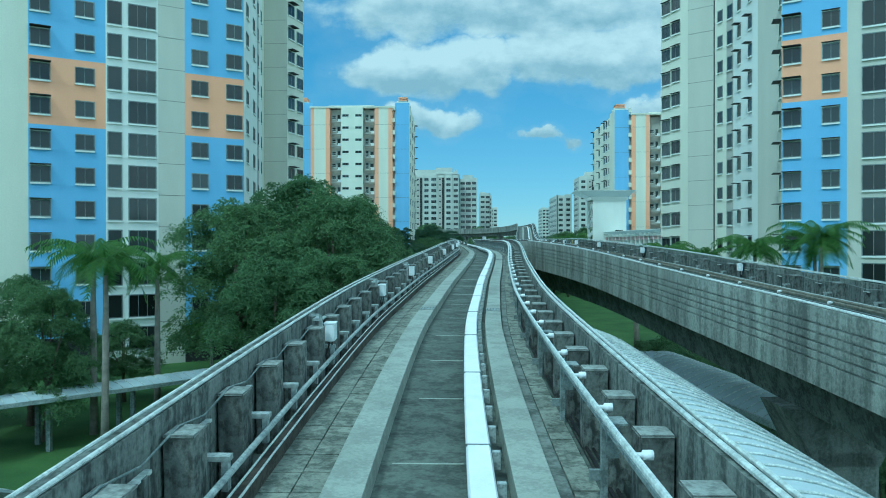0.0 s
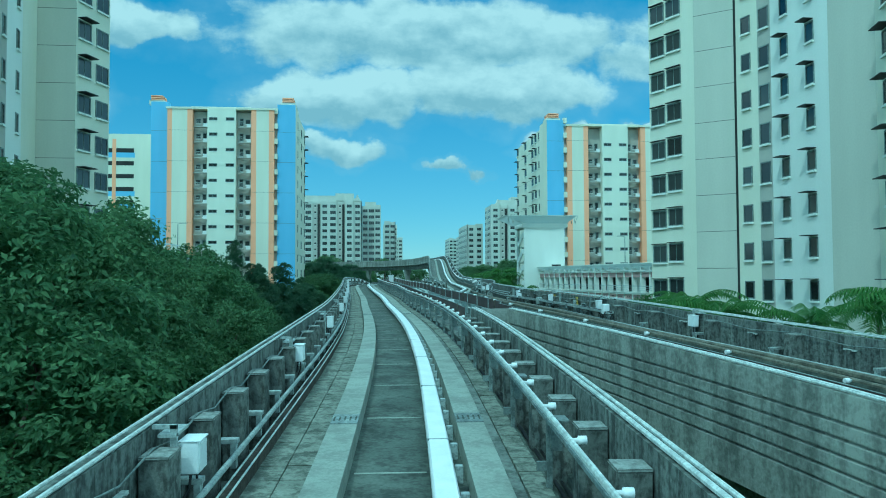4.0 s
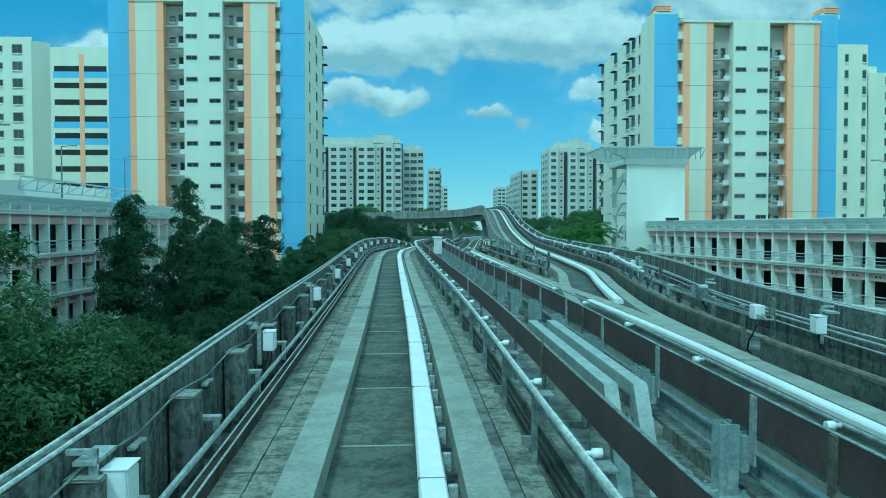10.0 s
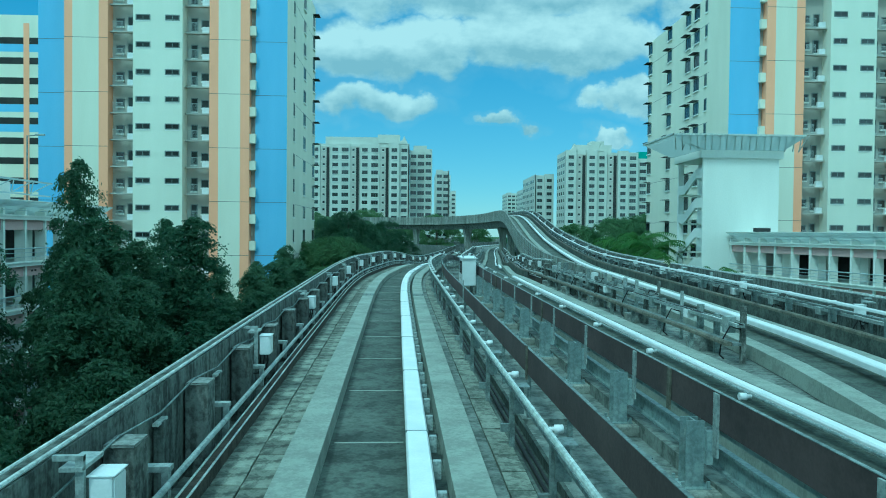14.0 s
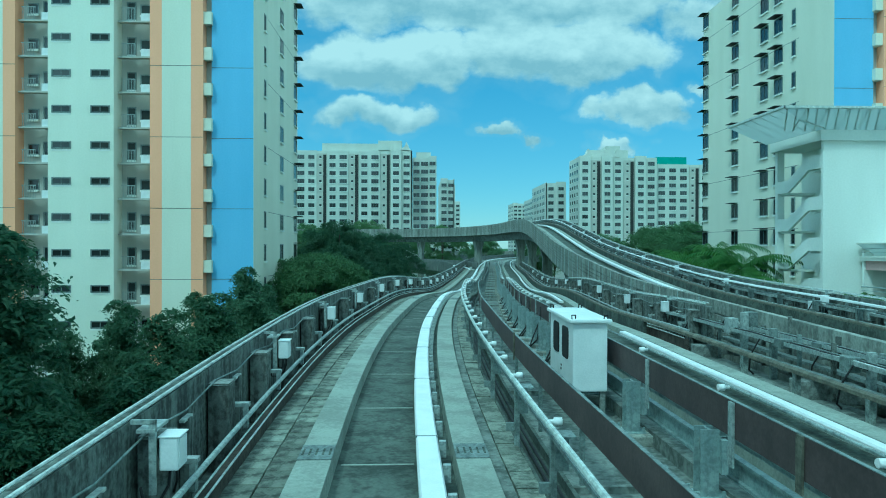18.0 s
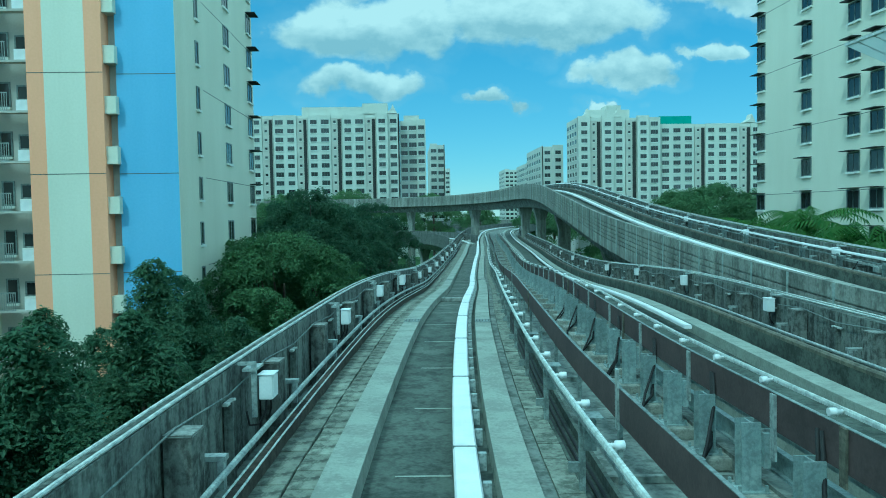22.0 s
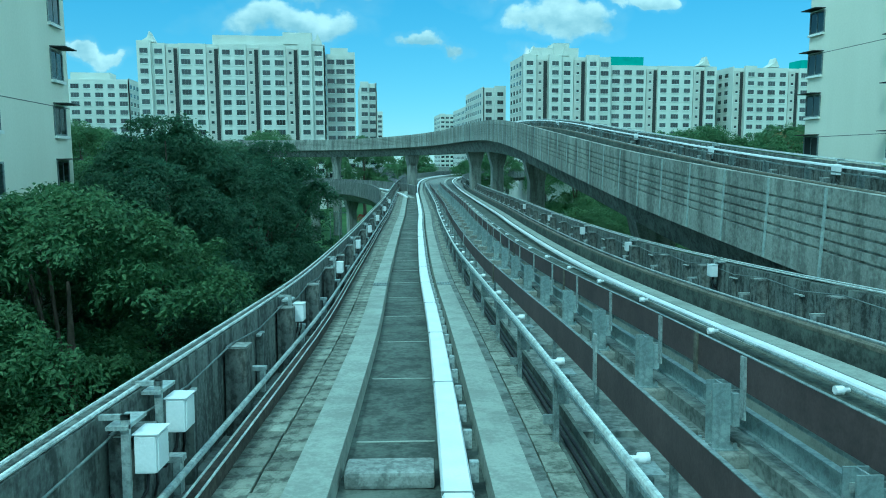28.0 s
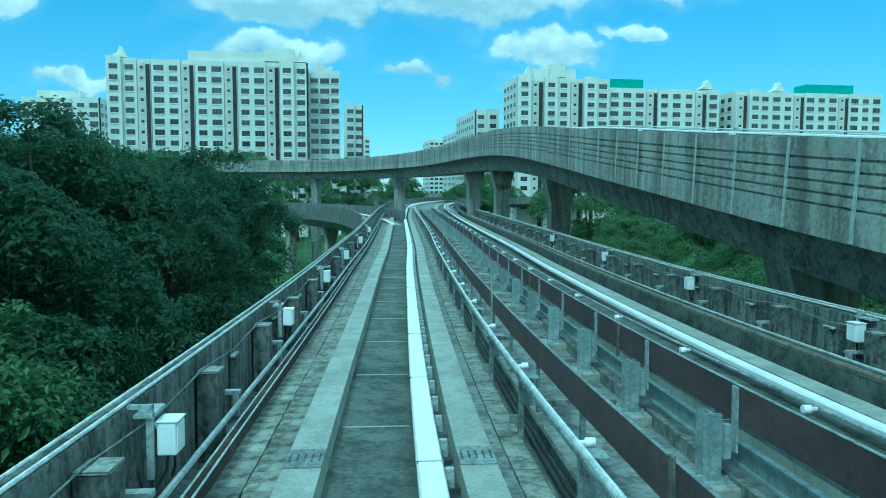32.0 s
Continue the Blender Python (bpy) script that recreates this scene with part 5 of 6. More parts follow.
proto = signal_box()
done = False
for y in (1.5, 12.5, 19.5, 26.2, 32.8, 39.8, 46.7, 53.7, 61.2, 68, 75, 81.3, 88.5, 95.8, 102.5, 109, 115.9, 122, 128.1, 134.2, 140.5, 146.3, 152, 159.1, 166.8, 174, 181, 188, 196, 205):
    m = T1.frame_at(T1.s_of(y), -1.93, 0)
    if not done:
        proto.matrix_basis = m
        done = True
    else:
        copy_thing(proto, m)
copy_thing(proto, T1.frame_at(T1.s_of(152.9), -2.0, 0.03))
for y in (8, 20, 33, 45, 52, 59, 66, 73):
    copy_thing(proto, T2.frame_at(T2.s_of(y), 2.05, 0.05) @ pose(0, 0, 0, 0, 0, 180))
for y in (131, 136, 142, 149, 156.5, 163.9, 171, 178, 186, 196):
    copy_thing(proto, T2.frame_at(T2.s_of(y), 2.05, 0.05) @ pose(0, 0, 0, 0, 0, 180))
for y in (79, 88, 100, 108, 116, 124, 133, 142, 150, 158, 167, 176, 186, 196, 206):
    copy_thing(proto, T3.frame_at(T3.s_of(y), 1.95, 0.05) @ pose(0, 0, 0, 0, 0, 180))


# ---- the walkway between the two tracks ----
def walkway():
    ob = tagged(new("walkway_fence"), "maroon coaming boards on grey steel posts between tracks", "fence")
    a, b = T1.s_of(56.5), T1.s_of(250)
    sweep("coaming_board", T1, a, b, rect(2.155, 2.185, 0.44, 0.82), M_BROWN, ob)
    sweep("board_edge", T1, a, b, rect(2.150, 2.190, 0.82, 0.828), M_STEEL, ob)
    s = T1.s_of(57.5)
    sweep("coaming_board", T1, s, b, rect(3.55, 3.58, 0.54, 0.92), M_BROWN, ob)
    sweep("board_edge", T1, s, b, rect(3.545, 3.585, 0.92, 0.928), M_STEEL, ob)
    sweep("cable_tray", T1, s, b, [(3.68, 0.00), (3.76, 0.00), (3.76, 0.26), (3.68, 0.26), (3.68, 0.23), (3.73, 0.23), (3.73, 0.03), (3.68, 0.03)], M_FRAME, ob)
    sweep("cable_tray", T1, s, b, rect(3.70, 3.74, 0.40, 0.47), M_FRAME, ob)
    sweep("ledge", T1, s, b, rect(3.64, 4.10, -0.325, -0.12), M_DECK, ob)
    c, d = T2.s_of(2), T2.s_of(57.3)
    sweep("coaming_board", T2, c, d, rect(-1.95, -1.92, 0.50, 0.90), M_BROWN, ob)
    sweep("board_edge", T2, c, d, rect(-1.955, -1.915, 0.90, 0.908), M_STEEL, ob)
    sweep("cable_tray", T2, c, d, rect(-1.85, -1.81, 0.05, 0.24), M_STEEL, ob)
    bm = bmesh.new()
    add_box(bm, -0.30, 0.30, -0.30, 0.30, -0.325, -0.17, 0, 0.02)
    add_box(bm, -0.17, 0.17, -0.17, 0.17, -0.17, -0.155, 1)
    for x in (-0.14, 0.14):
        for y in (-0.14, 0.14):
            add_box(bm, x - 0.015, x + 0.015, y - 0.015, y + 0.015, -0.155, -0.09, 1)
    ped = mesh_of("pedestal", bm, M_PAVE2, M_FRAME)
    bm = bmesh.new()
    edge = ((-0.10, -0.10), (0.10, -0.10), (0.10, -0.08), (0.01, -0.08), (0.01, 0.08), (0.10, 0.08), (0.10, 0.10), (-0.10, 0.10), (-0.10, 0.08), (-0.01, 0.08), (-0.01, -0.08), (-0.10, -0.08))
    low, high = [bm.verts.new((x, y, -0.156)) for x, y in edge], [bm.verts.new((x, y, 0.56)) for x, y in edge]
    for i in range(12):
        j = (i + 1) % 12
        bm.faces.new((low[i], low[j], high[j], high[i]))
    bm.faces.new(high)
    col = mesh_of("post", bm, M_FRAME)
    bm = bmesh.new()
    add_box(bm, 0.10, 0.17, -0.17, -0.09, 0.10, 0.46)
    side = mesh_of("clamp", bm, M_FRAME)
    bm = bmesh.new()
    add_box(bm, -0.05, 0.30, 0.07, 0.10, 0.36, 0.44)
    arm = mesh_of("arm", bm, M_GALV)
    bm = bmesh.new()
    add_box(bm, -0.012, 0.012, -0.055, 0.055, 0.0, 0.67)
    plate = mesh_of("board_plate", bm, M_GALV)
    bm = bmesh.new()
    add_box(bm, -0.012, 0.012, -0.05, 0.05, 0.0, 0.50)
    plate_y = mesh_of("board_plate", bm, M_TAN)
    bm = bmesh.new()
    add_box(bm, 0.0, 0.05, -0.04, 0.04, -0.32, 0.80)
    leg = mesh_of("board_leg", bm, M_STEEL)
    s, i = T1.s_of(57.9), 0
    while s < b:
        part("pedestal", ped, None, ob, "", T1.frame_at(s, 3.42, 0))
        part("post", col, None, ob, "", T1.frame_at(s, 3.42, 0))
        part("clamp", side, None, ob, "", T1.frame_at(s, 3.42, 0))
        part("arm", arm, None, ob, "", T1.frame_at(s, 3.42, 0))
        part("board_plate", plate, None, ob, "", T1.frame_at(s - 0.35, 3.535, 0.24))
        if i % 3 == 0:
            part("board_plate", plate_y, None, ob, "", T1.frame_at(s + 1.0, 3.535, 0.42))
        part("board_leg", leg, None, ob, "", T1.frame_at(s + 0.6, 2.19, 0))
        if i % 4 == 0:
            part("board_plate", plate_y if i % 8 == 0 else plate, None, ob, "", T1.frame_at(s + 0.4, 2.14, 0.36))
        if 123 < T1.at(s)[0].y < 148:
            part("pedestal", ped, None, ob, "", T1.frame_at(s + 1.34, 3.42, 0))
            part("post", col, None, ob, "", T1.frame_at(s + 1.34, 3.42, 0))
            bm = bmesh.new()
            r0 = 0.05 * (i % 3)
            add_tube(bm, [(0.12, 0.02, 0.80), (0.10, -0.06, 0.45), (-0.02 - r0, -0.30, 0.02), (-0.28, -0.55 - r0, -0.28)], 0.022, 6)
            add_tube(bm, [(0.12, 0.10, 0.80), (0.11, 0.06, 0.40), (0.02, -0.16, -0.05), (-0.20 - r0, -0.42, -0.29)], 0.022, 6)
            part("cable", bm, M_CABLE, ob, "black cables hanging from the rail", T1.frame_at(s + 1.34, 3.42, 0))
        s += 2.68
        i += 1
    s, i = c + 1.0, 0
    while s < d:
        part("post", col, None, ob, "", T2.frame_at(s, -2.06, 0))
        if i % 3 == 1:
            part("board_plate", plate_y, None, ob, "", T2.frame_at(s + 1.0, -1.965, 0.36))
        s += 2.68
        i += 1
    # cross bearers on the deck
    bm = bmesh.new()
    add_box(bm, -0.75, 0.75, -0.04, 0.04, -0.318, -0.24)
    bear = mesh_of("bearer", bm, M_DECK)
    s = T1.s_of(58)
    while s < T1.s_of(240):
        part("bearer", bear, None, ob, "", T1.frame_at(s, 2.75, 0))
        s += 5.4
    return ob


walkway()

# ---- the white cabinet ----
ob = base("equipment_cabinet", 0, 0, 0, "white equipment cabinet with two dark round-cornered windows", "cabinet")
ob.matrix_basis = T1.frame_at(T1.s_of(121.75), 3.12, -0.06)
bm = bmesh.new()
add_box(bm, -0.28, 0.28, -0.98, 0.98, 0.20, 1.30, 0, 0.02)
part("body", bm, M_BOX, ob)
bm = bmesh.new()
add_box(bm, -0.34, 0.34, -1.05, 1.05, 1.30, 1.36, 0, 0.02)
part("roof", bm, M_BOX, ob)
for y in (-0.42, 0.36):
    bm = bmesh.new()
    rim = []
    for cy, cz, a0 in ((0.16, 0.18, 0), (-0.16, 0.18, 90), (-0.16, -0.18, 180), (0.16, -0.18, 270)):
        for k in range(5):
            a = radians(a0 + 22.5 * k)
            rim.append((y + cy + 0.08 * math.cos(a), 0.92 + cz + 0.08 * math.sin(a)))
    out = [bm.verts.new((-0.296, p, q)) for p, q in rim]
    back = [bm.verts.new((-0.27, p, q)) for p, q in rim]
    bm.faces.new(out)
    for i in range(len(rim)):
        j = (i + 1) % len(rim)
        bm.faces.new((out[i], out[j], back[j], back[i]))
    bmesh.ops.recalc_face_normals(bm, faces=bm.faces)
    part("window", bm, M_CABLE, ob, "dark window with rounded corners")
for x, y in ((-0.26, -0.95), (0.26, -0.95), (-0.26, 0.95), (0.26, 0.95)):
    bm = bmesh.new()
    add_tube(bm, [(x - 0.03, y, 1.36), (x - 0.03, y, 1.42), (x + 0.03, y, 1.42), (x + 0.03, y, 1.36)], 0.012, 6)
    part("lifting_eye", bm, M_CABLE, ob)
for x in (-0.22, 0.22):
    for y in (-0.9, 0.9):
        bm = bmesh.new()
        add_box(bm, x - 0.04, x + 0.04, y - 0.04, y + 0.04, -0.32, 0.20)
        part("leg", bm, M_CAP, ob)
bm = bmesh.new()
for z, a in ((0.46, 0.03), (0.40, 0.05)):
    add_box(bm, -0.288, -0.28, -0.08, -0.08 + a, z, z + 0.04)
part("marking", bm, M_CABLE, ob, "small dark marks")

# pale cable trunking in the walkway: two beams that bend down to the deck
ob = base("cable_trunking", 0, 0, 0, "two pale cable trunkings bent down to the deck", "cable trunking")
for u, y0 in ((2.52, 78.0), (2.86, 78.0)):
    bm = bmesh.new()
    sa, sb2 = T1.s_of(y0 - 1.0), T1.s_of(82.6)
    for prof in ([(sa, -0.32), (sa + 0.12, -0.32), (sa + 0.72, 0.60), (sb2, 0.60), (sb2, 0.74), (sa + 0.62, 0.74)],):
        left = [bm.verts.new(T1.put(q, u - 0.08, v)) for q, v in prof]
        right = [bm.verts.new(T1.put(q, u + 0.08, v)) for q, v in prof]
        for i in range(6):
            j = (i + 1) % 6
            bm.faces.new((left[i], left[j], right[j], right[i]))
        for side in (left, right):
            bm.faces.new((side[0], side[1], side[2], side[5]))
            bm.faces.new((side[2], side[3], side[4], side[5]))
    bmesh.ops.recalc_face_normals(bm, faces=bm.faces)
    part("trunk_beam", bm, M_CAP2, ob)
for y in (79.5, 81.8):
    bm = bmesh.new()
    p = T1.put(T1.s_of(y), 2.69, 0)
    add_box(bm, p.x - 0.30, p.x + 0.30, p.y - 0.03, p.y + 0.03, p.z + 0.55, p.z + 0.60)
    add_box(bm, p.x - 0.03, p.x + 0.03, p.y - 0.03, p.y + 0.03, p.z - 0.32, p.z + 0.56)
    part("trestle", bm, M_STEEL, ob)
# a pale box on the walkway fence
ob = base("signal_box", 0, 0, 0, "white signal box on the walkway fence post", "signal box", "signal boxes")
ob.matrix_basis = T1.frame_at(T1.s_of(67.2), 3.0, 0)
bm = bmesh.new()
add_box(bm, -0.14, 0.14, -0.10, 0.10, 0.25, 0.62, 0, 0.02)
part("body", bm, M_BOX, ob)
bm = bmesh.new()
add_box(bm, -0.03, 0.03, 0.10, 0.14, -0.32, 0.66)
part("post", bm, M_STEEL, ob)
# yellow plates on the far wall
for y in (62.5, 66.0):
    ob = base("warning_plate", 0, 0, 0, "yellow warning plate on the parapet wall", "sign", "warning plates")
    ob.matrix_basis = T2.frame_at(T2.s_of(y), 2.22, 0)
    bm = bmesh.new()
    add_box(bm, -0.015, 0.0, -0.16, 0.16, 0.42, 0.84)
    part("plate", bm, M_YELLOW, ob)
    bm = bmesh.new()
    for k in range(3):
        add_box(bm, -0.02, -0.015, -0.11, 0.11, 0.50 + 0.1 * k, 0.53 + 0.1 * k)
    part("lettering", bm, M_CABLE, ob)


# ---- steel racks with trays and boxes beside the turnout ----
def cable_rack(line, y0, y1, u, seed, pitch, label):
    ob = tagged(new("cable_rack"), label, "cable rack", "cable racks")
    r = random.Random(seed)
    sa, se = line.s_of(y0), line.s_of(y1)
    sweep("tray", line, sa, se, [(u - 0.10, 0.50), (u + 0.10, 0.50), (u + 0.10, 0.58), (u + 0.085, 0.58), (u + 0.085, 0.515), (u - 0.085, 0.515), (u - 0.085, 0.58), (u - 0.10, 0.58)], M_GALV, ob)
    sweep("tray", line, sa, se, [(u - 0.16, 0.10), (u + 0.02, 0.10), (u + 0.02, 0.16), (u - 0.16, 0.16)], M_STEEL, ob)
    for k in range(3):
        bm = bmesh.new()
        pts, s = [], sa
        while s < se:
            pts.append(line.put(s, u - 0.06 + 0.05 * k + r.uniform(-0.02, 0.02), 0.545 + r.uniform(-0.012, 0.03)))
            s += 0.8
        add_tube(bm, pts, 0.016, 5)
        part("cable", bm, M_CABLE if k else M_RAIL, ob)
    s, i = sa + 0.2, 0
    while s < se:
        h = r.choice((0.62, 0.74, 0.95))
        w = r.uniform(0.035, 0.07)
        bm = bmesh.new()
        add_box(bm, -w, w, -w, w, -0.32, h, 0, 0.006)
        part("post", bm, r.choice((M_STEEL, M_GALV, M_POST)), ob, "", line.frame_at(s, u + 0.15, 0))
        if i % 2 == 0:
            bm = bmesh.new()
            a, c = r.uniform(0.10, 0.18), r.uniform(0.12, 0.24)
            z = r.uniform(0.16, 0.5)
            add_box(bm, -0.12, 0.10, -a, a, z, z + c * 1.5, 0, 0.015)
            part("junction_box", bm, r.choice((M_BOX, M_STEEL, M_GALV)), ob, "", line.frame_at(s + 0.3, u - 0.02, 0.1))
        if i % 3 == 0:
            bm = bmesh.new()
            z = r.uniform(0.3, 0.6)
            add_tube(bm, [(0.1, 0.0, z), (-0.1, 0.1, z + 0.06), (-0.22, 0.25, z - 0.3), (-0.18, 0.42, -0.2), (-0.05, 0.5, -0.3)], 0.018, 6)
            part("cable_loop", bm, M_CABLE, ob, "", line.frame_at(s, u, 0))
        if i % 4 == 1:
            bm = bmesh.new()
            add_box(bm, -0.26, 0.26, -0.2, 0.2, -0.32, -0.08 + r.uniform(0, 0.15), 0, 0.02)
            part("pedestal", bm, M_CAP, ob, "", line.frame_at(s + 0.4, u - 0.1, 0))
        s += pitch * r.uniform(0.75, 1.25)
        i += 1
    return ob


bm = bmesh.new()
add_box(bm, -0.16, 0.16, -0.18, 0.18, -0.33, -0.20, 0, 0.02)
add_box(bm, -0.05, 0.05, -0.05, 0.05, -0.20, 0.27, 1)
PAD = mesh_of("support_pad", bm, M_YELLOW, M_STEEL)
for k in range(9):
    part("support_pad", PAD, None, structure_second, "", T2.frame_at(T2.s_of(107 + 2.1 * k), 1.45, 0))
cable_rack(T2, 106, 131, 2.15, 5, 1.25, "steel cable rack with boxes beside the turnout")
cable_rack(T2, 113, 128, 2.75, 6, 1.6, "second steel cable rack with looped cables at the turnout")
cable_rack(T2, 57, 74.5, 1.85, 7, 2.2, "steel cable rack along the second parapet")
cable_rack(T3, 84, 150, 1.95, 8, 1.6, "steel cable rack on the flyover approach")


# ---- clouds: a far sheet, clear but for the clouds ----
def cloud_sheet():
    m, n, l, p = nodes_of("clouds")
    n.remove(p)
    co = n.new("ShaderNodeTexCoord")
    sp = n.new("ShaderNodeSeparateXYZ")
    l.new(co.outputs["Object"], sp.inputs[0])

    def math_node(op, a, b=0.0, c=None):
        k = n.new("ShaderNodeMath")
        k.operation = op
        for i, q in enumerate((a, b) if c is None else (a, b, c)):
            if isinstance(q, (int, float)):
                k.inputs[i].default_value = q
            else:
                l.new(q, k.inputs[i])
        return k.outputs[0]

    def noise_at(scale, detail, dz=0.0, rough=0.55):
        mp = n.new("ShaderNodeMapping")
        mp.inputs["Scale"].default_value = (1.0, 1.0, 1.6)
        mp.inputs["Location"].default_value = (0.3, 0, dz)
        l.new(co.outputs["Object"], mp.inputs["Vector"])
        t = n.new("ShaderNodeTexNoise")
        t.inputs["Scale"].default_value, t.inputs["Detail"].default_value, t.inputs["Roughness"].default_value = scale, detail, rough
        l.new(mp.outputs["Vector"], t.inputs["Vector"])
        return t.outputs["Fac"]

    warp = n.new("ShaderNodeTexNoise")
    warp.inputs["Scale"].default_value, warp.inputs["Detail"].default_value = 16.0, 5
    l.new(co.outputs["Object"], warp.inputs["Vector"])
    wsp = n.new("ShaderNodeSeparateColor")
    l.new(warp.outputs["Color"], wsp.inputs[0])
    along = math_node("MULTIPLY_ADD", wsp.outputs[0], 0.16, math_node("SUBTRACT", sp.outputs["X"], 0.08))
    height = math_node("MULTIPLY_ADD", wsp.outputs[1], 0.075, math_node("SUBTRACT", sp.outputs["Z"], 0.0375))
    field = None
    low = None
    for cu, cv, ru, rv in ((-0.04, 0.245, 0.13, 0.052), (0.19, 0.262, 0.17, 0.050), (0.09, 0.335, 0.34, 0.060), (-0.055, 0.172, 0.105, 0.024), (0.123, 0.157, 0.038, 0.013),
                           (0.30, 0.188, 0.075, 0.026), (0.27, 0.135, 0.035, 0.013), (-0.40, 0.235, 0.075, 0.030), (-0.36, 0.34, 0.16, 0.035), (0.46, 0.30, 0.14, 0.045),
                           (0.43, 0.205, 0.04, 0.014), (-0.30, 0.13, 0.05, 0.012)):
        du = math_node("MULTIPLY", math_node("SUBTRACT", along, cu), 1 / ru)
        dv = math_node("MULTIPLY", math_node("SUBTRACT", height, cv), 1 / rv)
        r2 = math_node("ADD", math_node("MULTIPLY", du, du), math_node("MULTIPLY", dv, dv))
        e = math_node("MAXIMUM", math_node("SUBTRACT", 1.0, r2), -1.5)
        w = math_node("MULTIPLY", math_node("MAXIMUM", e, 0.0), dv)
        field = e if field is None else math_node("MAXIMUM", field, e)
        low = w if low is None else math_node("ADD", low, w)
    n1, n2 = noise_at(6.5, 9, 0.0, 0.58), noise_at(26.0, 6, 0.5)
    dens = math_node("ADD", math_node("MULTIPLY", field, 1.5), math_node("ADD", math_node("MULTIPLY", math_node("SUBTRACT", n1, 0.5), 2.9), math_node("MULTIPLY", math_node("SUBTRACT", n2, 0.5), 0.55)))
    mr = n.new("ShaderNodeMapRange")
    mr.interpolation_type = "SMOOTHSTEP"
    mr.inputs["From Min"].default_value, mr.inputs["From Max"].default_value = -0.05, 0.85
    l.new(dens, mr.inputs["Value"])
    haze = n.new("ShaderNodeMapRange")
    haze.inputs["From Min"].default_value, haze.inputs["From Max"].default_value = -1.2, 1.0
    haze.inputs["To Max"].default_value = 0.22
    l.new(dens, haze.inputs["Value"])
    alpha = math_node("MAXIMUM", mr.outputs["Result"], haze.outputs["Result"])
    n3 = noise_at(6.5, 8, 0.03, 0.58)
    lit = math_node("ADD", math_node("MULTIPLY", math_node("SUBTRACT", n1, n3), 3.2), math_node("MULTIPLY_ADD", low, 0.75, 0.62))
    ramp = n.new("ShaderNodeValToRGB")
    ramp.color_ramp.elements[0].position, ramp.color_ramp.elements[1].position = 0.15, 0.95
    ramp.color_ramp.elements[0].color, ramp.color_ramp.elements[1].color = (0.36, 0.42, 0.46, 1), (0.68, 0.66, 0.645, 1)
    l.new(lit, ramp.inputs["Fac"])
    em, tr, mx = n.new("ShaderNodeEmission"), n.new("ShaderNodeBsdfTransparent"), n.new("ShaderNodeMixShader")
    em.inputs["Strength"].default_value = 1.0
    l.new(ramp.outputs["Color"], em.inputs["Color"])
    l.new(alpha, mx.inputs["Fac"])
    l.new(tr.outputs[0], mx.inputs[1])
    l.new(em.outputs[0], mx.inputs[2])
    l.new(mx.outputs[0], n["Material Output"].inputs["Surface"])
    bm = bmesh.new()
    v = [bm.verts.new(q) for q in ((-0.9, 0, 0.02), (0.9, 0, 0.02), (0.9, 0, 0.55), (-0.9, 0, 0.55))]
    bm.faces.new(v)
    ob = part("backdrop", bm, m)
    ob.matrix_basis = Matrix.Translation((0, 3300, 13)) @ Matrix.Scale(3200, 4)
    ob.visible_shadow = False
    tagged(ob, "white cumulus clouds over blue sky", "clouds", kind="structure")


cloud_sheet()


# ---- trees ----
def leaf_crown(lobes, count, size, seed, droop=0.0, clumps=460, spread=0.36):
    """Many small leaf blades gathered in flat clumps that stand out from a set of lobes (centre, radii), with gaps between them."""
    r = np.random.RandomState(seed)
    weight = np.array([(l[1][0] * l[1][1] + l[1][0] * l[1][2]) for l in lobes])
    cen, radii = np.array([l[0] for l in lobes]), np.array([l[1] for l in lobes])
    tl = r.choice(len(lobes), clumps, p=weight / weight.sum())
    td = r.normal(size=(clumps, 3))
    td /= np.linalg.norm(td, axis=1)[:, None]
    td[:, 2] = np.where(td[:, 2] < -0.45, -td[:, 2], td[:, 2])
    heart = cen[tl] + radii[tl] * td * (0.62 + 0.55 * r.rand(clumps) ** 0.8)[:, None]
    wide = spread * (0.55 + 0.9 * r.rand(clumps))
    tilt = td * 0.55 + np.array([0, 0, 0.75]) + r.normal(size=(clumps, 3)) * 0.18
    tilt /= np.linalg.norm(tilt, axis=1)[:, None]
    pick = r.randint(0, clumps, count)
    off = r.normal(size=(count, 3)) * 0.5
    along = (off * tilt[pick]).sum(1)[:, None]
    off -= tilt[pick] * along * 0.62
    rim = np.linalg.norm(off, axis=1)[:, None]
    at = heart[pick] + off * wide[pick][:, None] - tilt[pick] * (rim ** 2) * wide[pick][:, None] * 0.45
    nrm = tilt[pick] * 1.0 + off * 0.5 + r.normal(size=(count, 3)) * 0.45
    nrm /= np.linalg.norm(nrm, axis=1)[:, None]
    t = np.cross(nrm, r.normal(size=(count, 3)))
    t /= np.linalg.norm(t, axis=1)[:, None]
    b = np.cross(nrm, t)
    ln = size * (0.65 + 0.7 * r.rand(count))[:, None]
    wd = ln * 0.40
    tip = at + t * ln - np.array([0, 0, droop + 0.25]) * ln
    verts = np.stack([at - t * ln * 0.6, at + b * wd + nrm * wd * 0.25, tip, at - b * wd + nrm * wd * 0.25], 1).reshape(-1, 3)
    me = bpy.data.meshes.new("crown")
    faces = np.arange(count * 4).reshape(-1, 4)
    me.from_pydata(verts.tolist(), [], faces.tolist())
    return me


